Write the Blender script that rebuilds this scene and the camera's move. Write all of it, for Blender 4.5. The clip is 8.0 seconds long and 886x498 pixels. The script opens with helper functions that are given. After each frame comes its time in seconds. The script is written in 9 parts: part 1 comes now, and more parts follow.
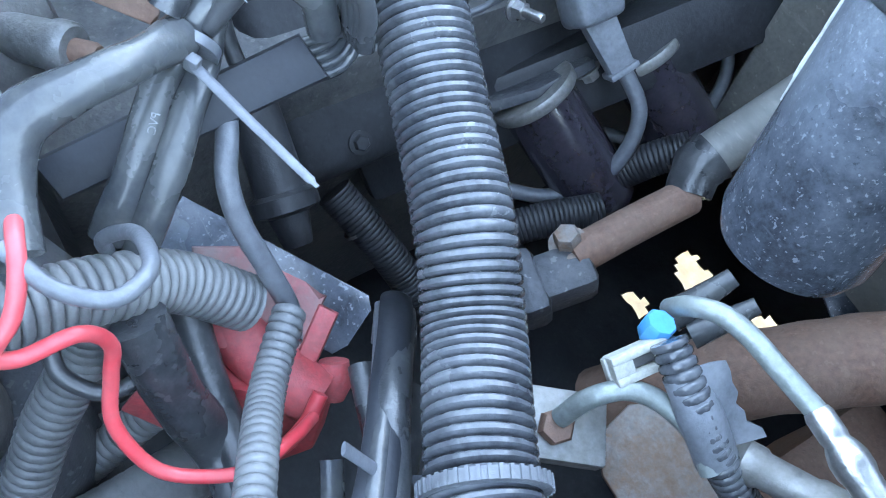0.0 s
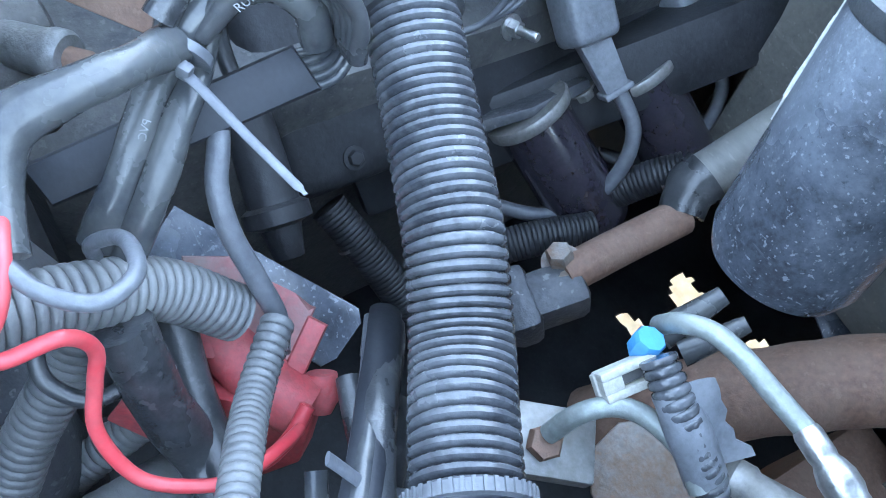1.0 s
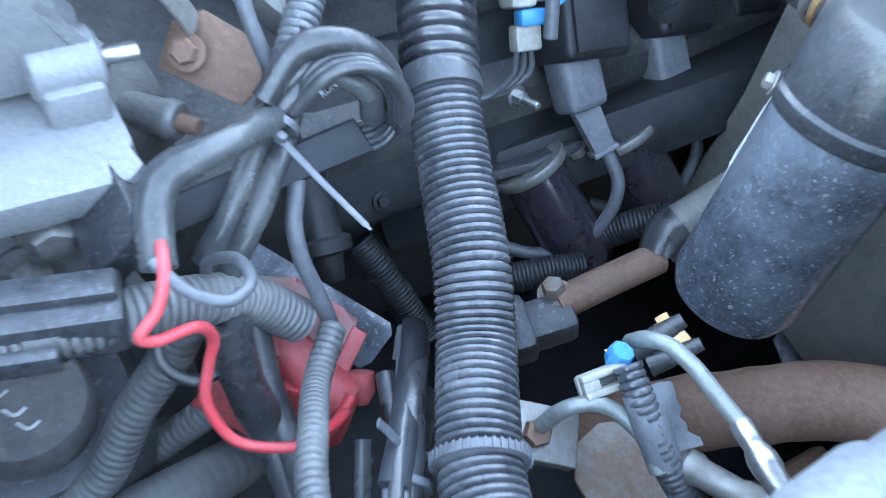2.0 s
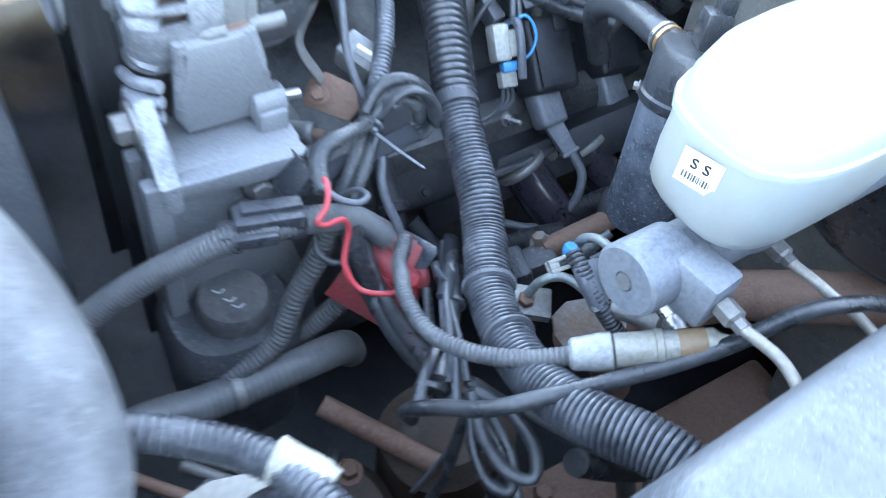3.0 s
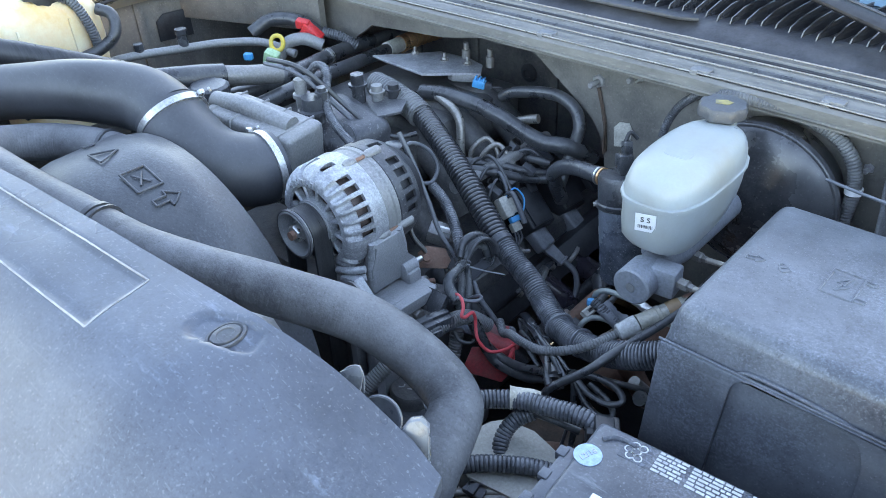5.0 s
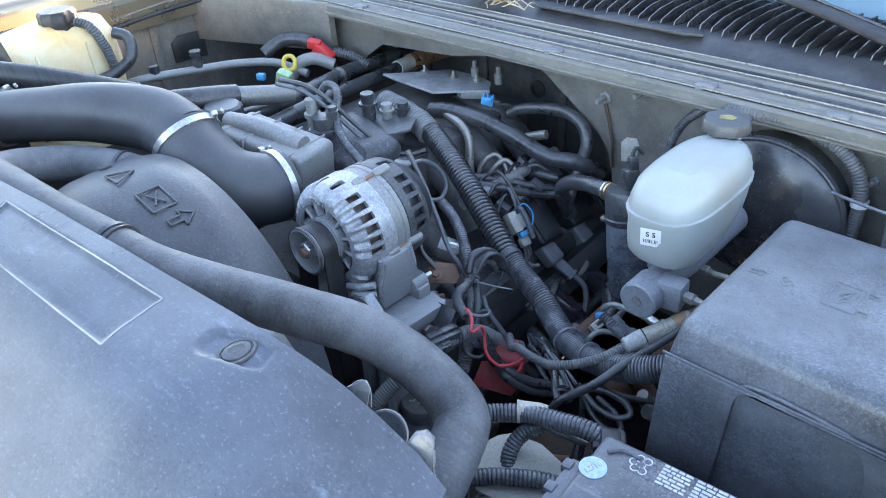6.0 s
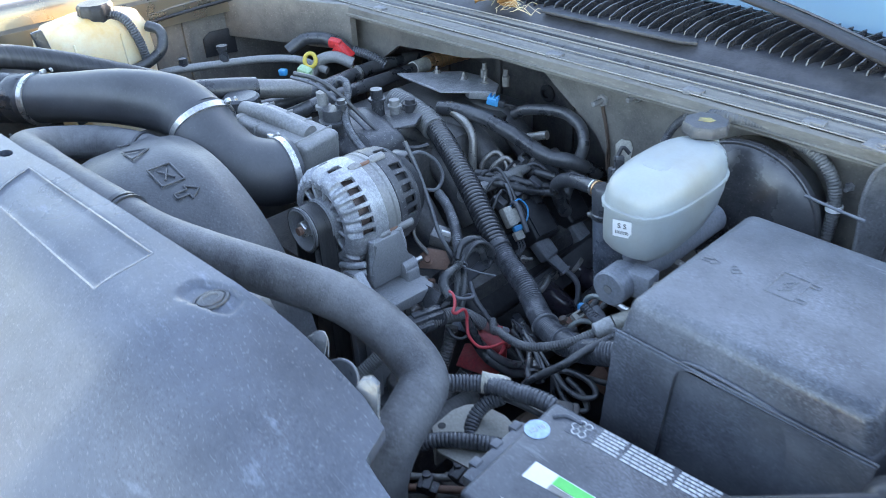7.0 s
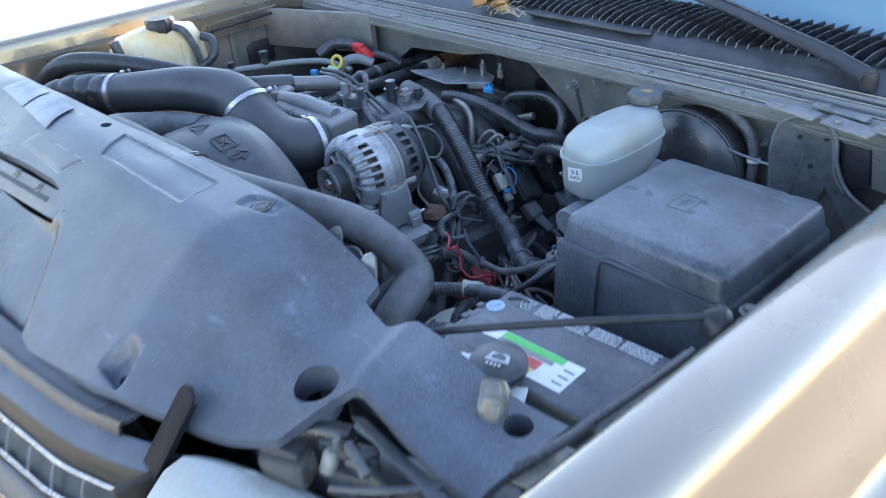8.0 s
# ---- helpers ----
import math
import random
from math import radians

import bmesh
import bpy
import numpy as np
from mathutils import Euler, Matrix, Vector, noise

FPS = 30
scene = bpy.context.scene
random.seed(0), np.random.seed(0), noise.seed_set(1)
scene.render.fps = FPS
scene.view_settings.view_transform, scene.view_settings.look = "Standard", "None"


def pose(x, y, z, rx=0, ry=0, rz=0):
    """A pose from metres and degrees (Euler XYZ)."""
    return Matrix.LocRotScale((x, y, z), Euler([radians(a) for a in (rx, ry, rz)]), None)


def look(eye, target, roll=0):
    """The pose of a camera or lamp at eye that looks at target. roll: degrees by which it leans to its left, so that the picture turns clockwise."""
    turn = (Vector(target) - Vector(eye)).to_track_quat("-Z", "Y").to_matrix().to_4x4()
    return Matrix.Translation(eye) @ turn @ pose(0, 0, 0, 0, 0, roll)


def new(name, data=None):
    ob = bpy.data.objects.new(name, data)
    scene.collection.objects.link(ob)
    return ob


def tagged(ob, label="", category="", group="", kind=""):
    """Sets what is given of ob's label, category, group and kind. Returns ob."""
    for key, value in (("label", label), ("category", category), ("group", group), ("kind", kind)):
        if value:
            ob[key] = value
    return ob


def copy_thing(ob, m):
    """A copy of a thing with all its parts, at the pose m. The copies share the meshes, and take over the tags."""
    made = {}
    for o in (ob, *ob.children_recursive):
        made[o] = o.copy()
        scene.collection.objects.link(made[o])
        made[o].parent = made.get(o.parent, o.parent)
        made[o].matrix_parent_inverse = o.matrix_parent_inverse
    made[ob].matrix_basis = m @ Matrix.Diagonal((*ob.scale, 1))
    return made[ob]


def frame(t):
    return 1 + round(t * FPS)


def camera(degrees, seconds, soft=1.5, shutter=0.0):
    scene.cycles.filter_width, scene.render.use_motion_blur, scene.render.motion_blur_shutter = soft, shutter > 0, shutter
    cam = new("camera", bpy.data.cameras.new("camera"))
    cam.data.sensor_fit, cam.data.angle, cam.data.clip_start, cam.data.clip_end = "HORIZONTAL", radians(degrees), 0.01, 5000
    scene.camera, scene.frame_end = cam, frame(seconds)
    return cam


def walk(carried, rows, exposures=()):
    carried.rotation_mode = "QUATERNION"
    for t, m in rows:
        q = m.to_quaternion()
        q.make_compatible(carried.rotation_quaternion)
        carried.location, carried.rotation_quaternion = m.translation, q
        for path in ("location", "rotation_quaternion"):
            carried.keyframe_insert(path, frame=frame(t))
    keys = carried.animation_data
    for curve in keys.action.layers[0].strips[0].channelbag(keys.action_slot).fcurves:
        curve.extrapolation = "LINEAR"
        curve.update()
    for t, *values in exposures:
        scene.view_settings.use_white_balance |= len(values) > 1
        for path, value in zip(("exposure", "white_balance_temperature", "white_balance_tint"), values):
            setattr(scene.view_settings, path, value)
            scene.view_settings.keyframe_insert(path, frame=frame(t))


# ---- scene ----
cam = camera(59.9, 8.0, 0.7, 0.5)
PATH = [
    (0, (0.36, 0.738, 1.082), (-0.296, 1.552, -0.623), 20.6),
    (0.5, (0.361, 0.743, 1.083), (-0.302, 1.57, -0.613), 20.7),
    (1, (0.364, 0.739, 1.081), (-0.332, 1.58, -0.595), 20.8),
    (2.3, (0.426, 0.653, 1.195), (-0.387, 1.54, -0.402), 19.9),
    (2.5, (0.48, 0.619, 1.236), (-0.37, 1.5, -0.346), 18.2),
    (3, (0.584, 0.539, 1.305), (-0.377, 1.425, -0.21), 12.3),
    (3.5, (0.632, 0.34, 1.41), (-0.424, 1.353, 0.047), 3.9),
    (4, (0.709, 0.17, 1.509), (-0.385, 1.304, 0.277), -0.5),
    (4.5, (0.763, 0.144, 1.526), (-0.36, 1.326, 0.368), -2.0),
    (6, (0.8, 0.141, 1.537), (-0.391, 1.317, 0.443), -3.9),
    (6.5, (0.827, 0.152, 1.545), (-0.396, 1.311, 0.469), -3.8),
    (7, (0.9, 0.138, 1.539), (-0.369, 1.257, 0.472), -3.1),
    (7.5, (1.016, 0.11, 1.556), (-0.299, 1.194, 0.509), -4.3),
    (8, (1.168, -0.013, 1.583), (-0.181, 1.052, 0.56), -5.6),
]
EXPOSURES = [(0, 5.00, 7850, 11), (1.2, 4.97, 7750, 11), (2.5, 4.56, 7750, 14), (3, 4.38, 7850, 15), (3.5, 3.92, 7700, 17), (4, 3.14, 7600, 17), (4.5, 3.10, 7600, 17), (6, 3.06, 7400, 17), (6.5, 2.98, 7350, 17), (7, 2.94, 7250, 17), (7.5, 2.78, 7000, 17), (8, 2.42, 6650, 17)]
walk(cam, [(t, look(eye, target, roll)) for t, eye, target, roll in PATH], EXPOSURES)

# ---- light: clear sky, low sun behind the truck, the cab shades the bay ----
SUN_ELEVATION, SUN_AZIMUTH = 18.0, -14.0  # degrees; azimuth from +y towards +x
world = bpy.data.worlds.new("sky")
scene.world = world
world.use_nodes = True
wn = world.node_tree.nodes
sky = wn.new("ShaderNodeTexSky")
sky.sky_type = "NISHITA"
sky.sun_disc = False
sky.sun_elevation, sky.sun_rotation = radians(SUN_ELEVATION), radians(SUN_AZIMUTH)
sky.dust_density, sky.air_density, sky.ozone_density = 0.15, 1.0, 1.0
wn["Background"].inputs["Strength"].default_value = 0.15
world.node_tree.links.new(sky.outputs["Color"], wn["Background"].inputs["Color"])
sun_data = bpy.data.lights.new("sun", "SUN")
sun_data.energy, sun_data.angle, sun_data.color = 5.0, radians(0.5), (1.0, 0.93, 0.82)
sun = new("sun", sun_data)
el, az = radians(SUN_ELEVATION), radians(SUN_AZIMUTH)
sun_dir = Vector((math.sin(az) * math.cos(el), math.cos(az) * math.cos(el), math.sin(el)))
sun.matrix_world = look(sun_dir * 20, (0, 0, 0))

# ---- materials ----
def mat(name, col, rough=0.6, metal=0.0, dust=None, amount=0.4, big=14.0, fine=260.0, bump=0.2,
        vary=0.32, specks=0.0, coat=0.0, sss=0.0, spec=0.5, stretch=None, mottle=0.6, scuff=0.0, fleck=None, hair=0.0, chalk=0.0):
    """A worn surface: base colour with patches of dust, fine grain, specks and relief."""
    m = bpy.data.materials.new(name)
    m.use_nodes = True
    n, link = m.node_tree.nodes, m.node_tree.links.new
    b = n["Principled BSDF"]
    co = n.new("ShaderNodeTexCoord")
    src = co.outputs["Object"]
    if stretch:
        mp = n.new("ShaderNodeMapping")
        mp.inputs["Scale"].default_value = stretch
        link(src, mp.inputs["Vector"])
        src = mp.outputs["Vector"]

    def noise_tex(scale, detail, rough_in):
        t = n.new("ShaderNodeTexNoise")
        t.inputs["Scale"].default_value, t.inputs["Detail"].default_value = scale, detail
        t.inputs["Roughness"].default_value = rough_in
        link(src, t.inputs["Vector"])
        return t

    def ramp(fac, lo, hi, a, c):
        r = n.new("ShaderNodeMapRange")
        r.inputs["From Min"].default_value, r.inputs["From Max"].default_value = lo, hi
        r.inputs["To Min"].default_value, r.inputs["To Max"].default_value = a, c
        link(fac, r.inputs["Value"])
        return r.outputs["Result"]

    def mix(kind, fac, a, c):
        x = n.new("ShaderNodeMix")
        x.data_type, x.blend_type = "RGBA", kind
        if isinstance(fac, float):
            x.inputs[0].default_value = fac
        else:
            link(fac, x.inputs[0])
        for slot, v in ((6, a), (7, c)):
            if isinstance(v, tuple):
                x.inputs[slot].default_value = (*v, 1)
            else:
                link(v, x.inputs[slot])
        return x.outputs[2]

    large, small = noise_tex(big, 5, 0.6), noise_tex(fine, 4, 0.6)
    shade = n.new("ShaderNodeCombineColor")
    lum = ramp(small.outputs["Fac"], 0.25, 0.75, 1 - vary, 1 + vary)
    for s in ("Red", "Green", "Blue"):
        link(lum, shade.inputs[s])
    colour = mix("MULTIPLY", 1.0, tuple(col), shade.outputs["Color"])
    if dust:
        mid = noise_tex(big * 5.0, 6, 0.7)
        both = n.new("ShaderNodeMath")
        both.operation = "MULTIPLY_ADD"
        link(mid.outputs["Fac"], both.inputs[0])
        both.inputs[1].default_value = mottle
        link(large.outputs["Fac"], both.inputs[2])
        patch = ramp(both.outputs[0], 0.32 + 0.5 * mottle, 0.70 + 0.5 * mottle, 0.1 * amount, min(amount * 1.25, 1.0))
        colour = mix("MIX", patch, colour, tuple(dust))
    if scuff:
        # sparse pale rub marks, drawn out one way, broken up by the fine grain
        rub = n.new("ShaderNodeMapping")
        rub.inputs["Scale"].default_value, rub.inputs["Rotation"].default_value = (5.0, 22.0, 22.0), (0.0, 0.0, 0.5)
        link(src, rub.inputs["Vector"])
        wave = n.new("ShaderNodeTexNoise")
        wave.inputs["Scale"].default_value, wave.inputs["Detail"].default_value, wave.inputs["Roughness"].default_value = 1.6, 8, 0.72
        link(rub.outputs["Vector"], wave.inputs["Vector"])
        colour = mix("MIX", ramp(wave.outputs["Fac"], 0.62, 0.80, 0.0, scuff), colour, tuple(min(1.7 * q, 0.7) for q in (dust or (0.3, 0.3, 0.3))))
    if chalk:
        # granular chalky smears: clumps picked out by a cloudy mask
        cloud, grain = noise_tex(7.0, 4, 0.6), noise_tex(330.0, 5, 0.75)
        both_ = n.new("ShaderNodeMath")
        both_.operation = "MULTIPLY"
        link(ramp(cloud.outputs["Fac"], 0.46, 0.66, 0.12, 1.0), both_.inputs[0])
        link(ramp(grain.outputs["Fac"], 0.47, 0.68, 0.0, chalk), both_.inputs[1])
        colour = mix("MIX", both_.outputs[0], colour, (0.33, 0.37, 0.44))
        colour = mix("MIX", ramp(grain.outputs["Fac"], 0.42, 0.30, 0.0, 0.55), colour, tuple(0.6 * q for q in col))
    if hair:
        # hairline scratches at two slants, broken up by the large noise
        for turn, stretchy in ((0.9, 2.2), (-0.55, 3.4)):
            hp = n.new("ShaderNodeMapping")
            hp.inputs["Scale"].default_value, hp.inputs["Rotation"].default_value = (stretchy * 6.0, 900.0, 260.0), (0.2, 0.0, turn)
            link(src, hp.inputs["Vector"])
            line = n.new("ShaderNodeTexNoise")
            line.inputs["Scale"].default_value, line.inputs["Detail"].default_value = 1.0, 3
            link(hp.outputs["Vector"], line.inputs["Vector"])
            colour = mix("MIX", ramp(line.outputs["Fac"], 0.665, 0.72, 0.0, hair), colour, (0.42, 0.44, 0.48))
    if specks:
        v = n.new("ShaderNodeTexNoise")
        v.inputs["Scale"].default_value, v.inputs["Detail"].default_value = fine * 0.9, 2
        link(src, v.inputs["Vector"])
        colour = mix("MIX", ramp(v.outputs["Fac"], 0.63, 0.68, 0.0, specks), colour, tuple(fleck or (min(1.5 * q, 0.8) for q in (dust or (0.5, 0.5, 0.5)))))
    link(colour, b.inputs["Base Color"])
    link(ramp(large.outputs["Fac"], 0.3, 0.7, max(rough - 0.12, 0.03), min(rough + 0.12, 1)), b.inputs["Roughness"])
    b.inputs["Metallic"].default_value = metal
    b.inputs["Coat Weight"].default_value = coat
    b.inputs["Coat Roughness"].default_value = 0.06
    b.inputs["Specular IOR Level"].default_value = spec
    if sss:
        b.inputs["Subsurface Weight"].default_value = sss
        b.inputs["Subsurface Radius"].default_value = (0.02, 0.02, 0.015)
        b.inputs["Subsurface Scale"].default_value = 1.0
    if bump:
        bp = n.new("ShaderNodeBump")
        bp.inputs["Strength"].default_value, bp.inputs["Distance"].default_value = bump, 0.002
        link(small.outputs["Fac"], bp.inputs["Height"])
        link(bp.outputs["Normal"], b.inputs["Normal"])
    return m


DUST = (0.27, 0.275, 0.28)
M = {
    "plastic": mat("black plastic", (0.027, 0.029, 0.034), 0.33, dust=(0.18, 0.188, 0.198), amount=0.30, spec=0.65, specks=0.15, big=11, fine=420, mottle=0.5, scuff=0.25, chalk=0.12),
    "dark": mat("dark plastic", (0.014, 0.0145, 0.017), 0.42, dust=(0.15, 0.155, 0.17), amount=0.16, specks=0.04, spec=0.4),
    "box": mat("box lid plastic", (0.025, 0.029, 0.038), 0.35, dust=(0.235, 0.25, 0.275), amount=0.44, big=4.5, fine=520, specks=0.2, bump=0.06, mottle=0.5, scuff=0.75, vary=0.16, fleck=(0.38, 0.40, 0.44), hair=0.06, chalk=0.5),
    "cover": mat("cover plastic", (0.036, 0.041, 0.053), 0.33, dust=(0.142, 0.166, 0.212), amount=0.46, big=2.4, fine=420, specks=0.16, bump=0.07, mottle=0.6, scuff=0.8, vary=0.12, fleck=(0.40, 0.42, 0.46), hair=0.1, chalk=0.16, spec=0.60),
    "shroud": mat("shroud plastic", (0.035, 0.037, 0.042), 0.40, dust=(0.19, 0.2, 0.215), amount=0.3, big=5, specks=0.12, mottle=0.35, scuff=0.25, hair=0.08, chalk=0.2),
    "shoulder": mat("dust-caked plastic", (0.14, 0.145, 0.155), 0.6, dust=(0.42, 0.43, 0.445), amount=0.75, big=9, specks=0.1, mottle=0.6, scuff=0.5, chalk=0.3),
    "duct": mat("duct plastic", (0.026, 0.0275, 0.032), 0.47, dust=(0.16, 0.17, 0.19), amount=0.30, spec=0.7, big=6, specks=0.04, bump=0.03, mottle=0.3, scuff=0.2, hair=0.08),
    "canister": mat("scuffed black canister", (0.042, 0.048, 0.061), 0.28, dust=(0.21, 0.24, 0.29), amount=0.66, big=7, fine=520, specks=0.45, bump=0.06, fleck=(0.40, 0.43, 0.48), mottle=0.8, scuff=1.0, spec=0.7, hair=0.2, chalk=0.5),
    "boosterblack": mat("dusty black enamel", (0.020, 0.021, 0.025), 0.30, dust=(0.20, 0.205, 0.215), amount=0.24, spec=0.8, big=8, specks=0.12, bump=0.06, mottle=0.6, scuff=0.5, chalk=0.06),
    "shield": mat("dust-caked grey plastic liner", (0.085, 0.087, 0.092), 0.5, dust=(0.26, 0.262, 0.268), amount=0.65, big=10, specks=0.2, bump=0.25, mottle=0.7, scuff=0.5, chalk=0.4),
    "clip": mat("cloudy grey plastic", (0.115, 0.128, 0.145), 0.28, dust=(0.26, 0.28, 0.305), amount=0.35, big=60, bump=0.05, vary=0.1),
    "matte": mat("matte black rubber", (0.011, 0.0115, 0.014), 0.7, dust=(0.08, 0.08, 0.09), amount=0.1, spec=0.2),
    "clear": mat("cloudy clear plastic", (0.34, 0.345, 0.34), 0.25, dust=(0.3, 0.3, 0.29), amount=0.3, big=60, sss=0.1),
    "hose": mat("dusty grey rubber hose", (0.055, 0.056, 0.060), 0.56, dust=(0.25, 0.255, 0.265), amount=0.5, big=9, bump=0.25, specks=0.12, mottle=0.5, scuff=0.3, chalk=0.15),
    "rubber": mat("black rubber", (0.020, 0.0215, 0.025), 0.32, dust=(0.2, 0.205, 0.21), amount=0.22, spec=0.7, specks=0.1, big=25),
    "loom": mat("corrugated tube plastic", (0.036, 0.040, 0.048), 0.20, dust=(0.27, 0.28, 0.30), amount=0.32, spec=0.65, big=40, mottle=0.5),
    "loom_black": mat("glossy black corrugated tube", (0.018, 0.019, 0.023), 0.18, dust=(0.16, 0.165, 0.175), amount=0.2, spec=0.9, big=40, mottle=0.4),
    "loom_grey": mat("dusty corrugated tube", (0.080, 0.084, 0.090), 0.38, dust=(0.235, 0.235, 0.23), amount=0.55, big=16, mottle=0.5, fine=500),
    "wire": mat("grey wire insulation", (0.085, 0.092, 0.106), 0.36, dust=(0.21, 0.215, 0.225), amount=0.35, big=30, mottle=0.4),
    "sleeve": mat("vinyl sleeve", (0.034, 0.039, 0.047), 0.22, dust=(0.145, 0.145, 0.135), amount=0.36, big=30, bump=0.14, fine=160, scuff=0.3),
    "red": mat("red wire insulation", (0.66, 0.045, 0.06), 0.38, dust=(0.52, 0.22, 0.21), amount=0.25, big=30, vary=0.1, bump=0.05),
    "redbox": mat("red plastic", (0.52, 0.05, 0.06), 0.5, dust=(0.40, 0.20, 0.19), amount=0.35, big=18, specks=0.1),
    "reddust": mat("dust-caked red plastic", (0.44, 0.075, 0.08), 0.6, dust=(0.30, 0.25, 0.235), amount=0.95, big=22, specks=0.1, mottle=0.35),
    "flatblack": mat("smooth black vinyl", (0.015, 0.0165, 0.021), 0.48, dust=(0.085, 0.092, 0.105), amount=0.3, big=9, fine=500, bump=0.05, mottle=0.3, spec=0.3),
    "redcap": mat("bright red plastic", (0.65, 0.03, 0.03), 0.4, dust=DUST, amount=0.1),
    "blue": mat("blue plastic", (0.015, 0.30, 0.62), 0.4, dust=(0.2, 0.35, 0.45), amount=0.2, vary=0.1),
    "white": mat("white connector plastic", (0.52, 0.51, 0.46), 0.5, dust=(0.28, 0.26, 0.22), amount=0.5, big=50),
    "yellow": mat("yellow plastic", (0.75, 0.55, 0.03), 0.45, dust=DUST, amount=0.2, vary=0.1),
    "green": mat("pale green plastic", (0.35, 0.55, 0.30), 0.5, dust=DUST, amount=0.3),
    "alu": mat("cast aluminium", (0.44, 0.455, 0.48), 0.42, 0.35, dust=(0.20, 0.205, 0.215), amount=0.6, big=34, bump=0.5, specks=0.35, vary=0.34, fine=380, fleck=(0.68, 0.70, 0.73), mottle=0.9),
    "alu_dark": mat("dull cast aluminium", (0.225, 0.228, 0.235), 0.5, 0.3, dust=(0.29, 0.285, 0.27), amount=0.6, big=20, bump=0.4, specks=0.3, vary=0.35),
    "alu_dull": mat("dusty cast bracket", (0.235, 0.247, 0.266), 0.48, 0.2, dust=(0.30, 0.30, 0.30), amount=0.6, big=14, bump=0.35, specks=0.18, fine=420, fleck=(0.48, 0.49, 0.51), scuff=0.4),
    "alu_black": mat("grimy dark casting", (0.048, 0.051, 0.060), 0.42, 0.2, dust=(0.2, 0.2, 0.2), amount=0.3, big=25, bump=0.35, specks=0.35),
    "belt": mat("belt rubber", (0.018, 0.018, 0.02), 0.38, dust=DUST, amount=0.12, stretch=(1, 12, 1)),
    "sticker_pale": mat("faded sticker", (0.36, 0.38, 0.42), 0.5, dust=(0.2, 0.21, 0.24), amount=0.5, big=25, bump=0.0),
    "line": mat("grey-green brake line", (0.27, 0.30, 0.29), 0.42, 0.3, dust=(0.27, 0.285, 0.265), amount=0.5, big=60),
    # body gold made dark: the grille front's shade is put into the colour
    "shaded_paint": mat("grille gold darkened as in shade", (0.028, 0.023, 0.018), 0.42, dust=(0.065, 0.055, 0.045), amount=0.4, big=12, spec=0.3),
    "faded": mat("faded print", (0.24, 0.25, 0.26), 0.6, dust=(0.10, 0.10, 0.105), amount=0.7, big=200, bump=0.0),
    "slat": mat("louvre plastic", (0.012, 0.0125, 0.015), 0.16, dust=(0.14, 0.145, 0.16), amount=0.22, big=20, spec=1.0),
    "panelgrey": mat("dusty grey panel", (0.12, 0.117, 0.11), 0.5, dust=(0.25, 0.24, 0.22), amount=0.55, big=12, specks=0.2, stretch=(0.3, 1, 1)),
    "rust_grey": mat("grey steel with rust", (0.27, 0.26, 0.25), 0.6, 0.2, dust=(0.24, 0.12, 0.06), amount=0.6, big=45, bump=0.3, specks=0.2),
    "rust_dark": mat("dark rusty steel", (0.05, 0.038, 0.03), 0.7, 0.1, dust=(0.16, 0.10, 0.07), amount=0.45, big=18, bump=0.4),
    "boot": mat("blue-grey rubber boot", (0.13, 0.14, 0.16), 0.42, dust=(0.3, 0.31, 0.33), amount=0.4, big=40),
    "gloss": mat("glossy black coating", (0.030, 0.026, 0.036), 0.20, dust=(0.10, 0.09, 0.10), amount=0.08, big=20, bump=0.01, coat=1.0),
    "lineb": mat("dull beige steel line", (0.40, 0.37, 0.33), 0.45, 0.3, dust=(0.34, 0.31, 0.27), amount=0.5, big=60),
    "clearbody": mat("cloudy in-line body", (0.30, 0.30, 0.275), 0.16, 0.15, dust=(0.36, 0.31, 0.22), amount=0.4, big=70),
    "capprint": mat("worn yellow print", (0.42, 0.34, 0.10), 0.6, dust=(0.12, 0.12, 0.12), amount=0.6, big=120, bump=0.0),
    "engine": mat("grimy engine casting", (0.055, 0.057, 0.062), 0.5, 0.1, dust=(0.20, 0.192, 0.18), amount=0.5, big=18, bump=0.4, specks=0.2, vary=0.4),
    "steel": mat("zinc plated steel", (0.62, 0.62, 0.62), 0.32, 0.9, dust=(0.4, 0.38, 0.34), amount=0.25, big=50),
    "dullsteel": mat("dull steel", (0.26, 0.255, 0.25), 0.5, 0.5, dust=(0.26, 0.24, 0.21), amount=0.45, big=50),
    "rust": mat("rusty steel", (0.22, 0.115, 0.08), 0.7, 0.1, dust=(0.27, 0.175, 0.135), amount=0.6, big=22, bump=0.4, specks=0.2),
    "copper": mat("copper windings", (0.10, 0.062, 0.05), 0.5, 0.4, dust=DUST, amount=0.3),
    "brass": mat("brass end", (0.7, 0.42, 0.22), 0.35, 0.8),
    "master": mat("grey anodised casting", (0.22, 0.24, 0.275), 0.48, 0.15, dust=(0.30, 0.305, 0.31), amount=0.4, big=30, bump=0.12),
    "reservoir": mat("milky nylon", (0.365, 0.415, 0.43), 0.34, dust=(0.31, 0.295, 0.25), amount=0.6, big=9, vary=0.04, bump=0.05, sss=0.15, mottle=0.3),
    "tank": mat("yellowed nylon tank", (0.86, 0.76, 0.55), 0.45, dust=(0.78, 0.46, 0.13), amount=0.6, big=7, vary=0.05, bump=0.03, sss=0.5),
    "firewall": mat("primered sheet metal", (0.095, 0.092, 0.086), 0.44, dust=(0.22, 0.205, 0.18), amount=0.55, big=6, bump=0.15, specks=0.3, mottle=0.9, scuff=0.6),
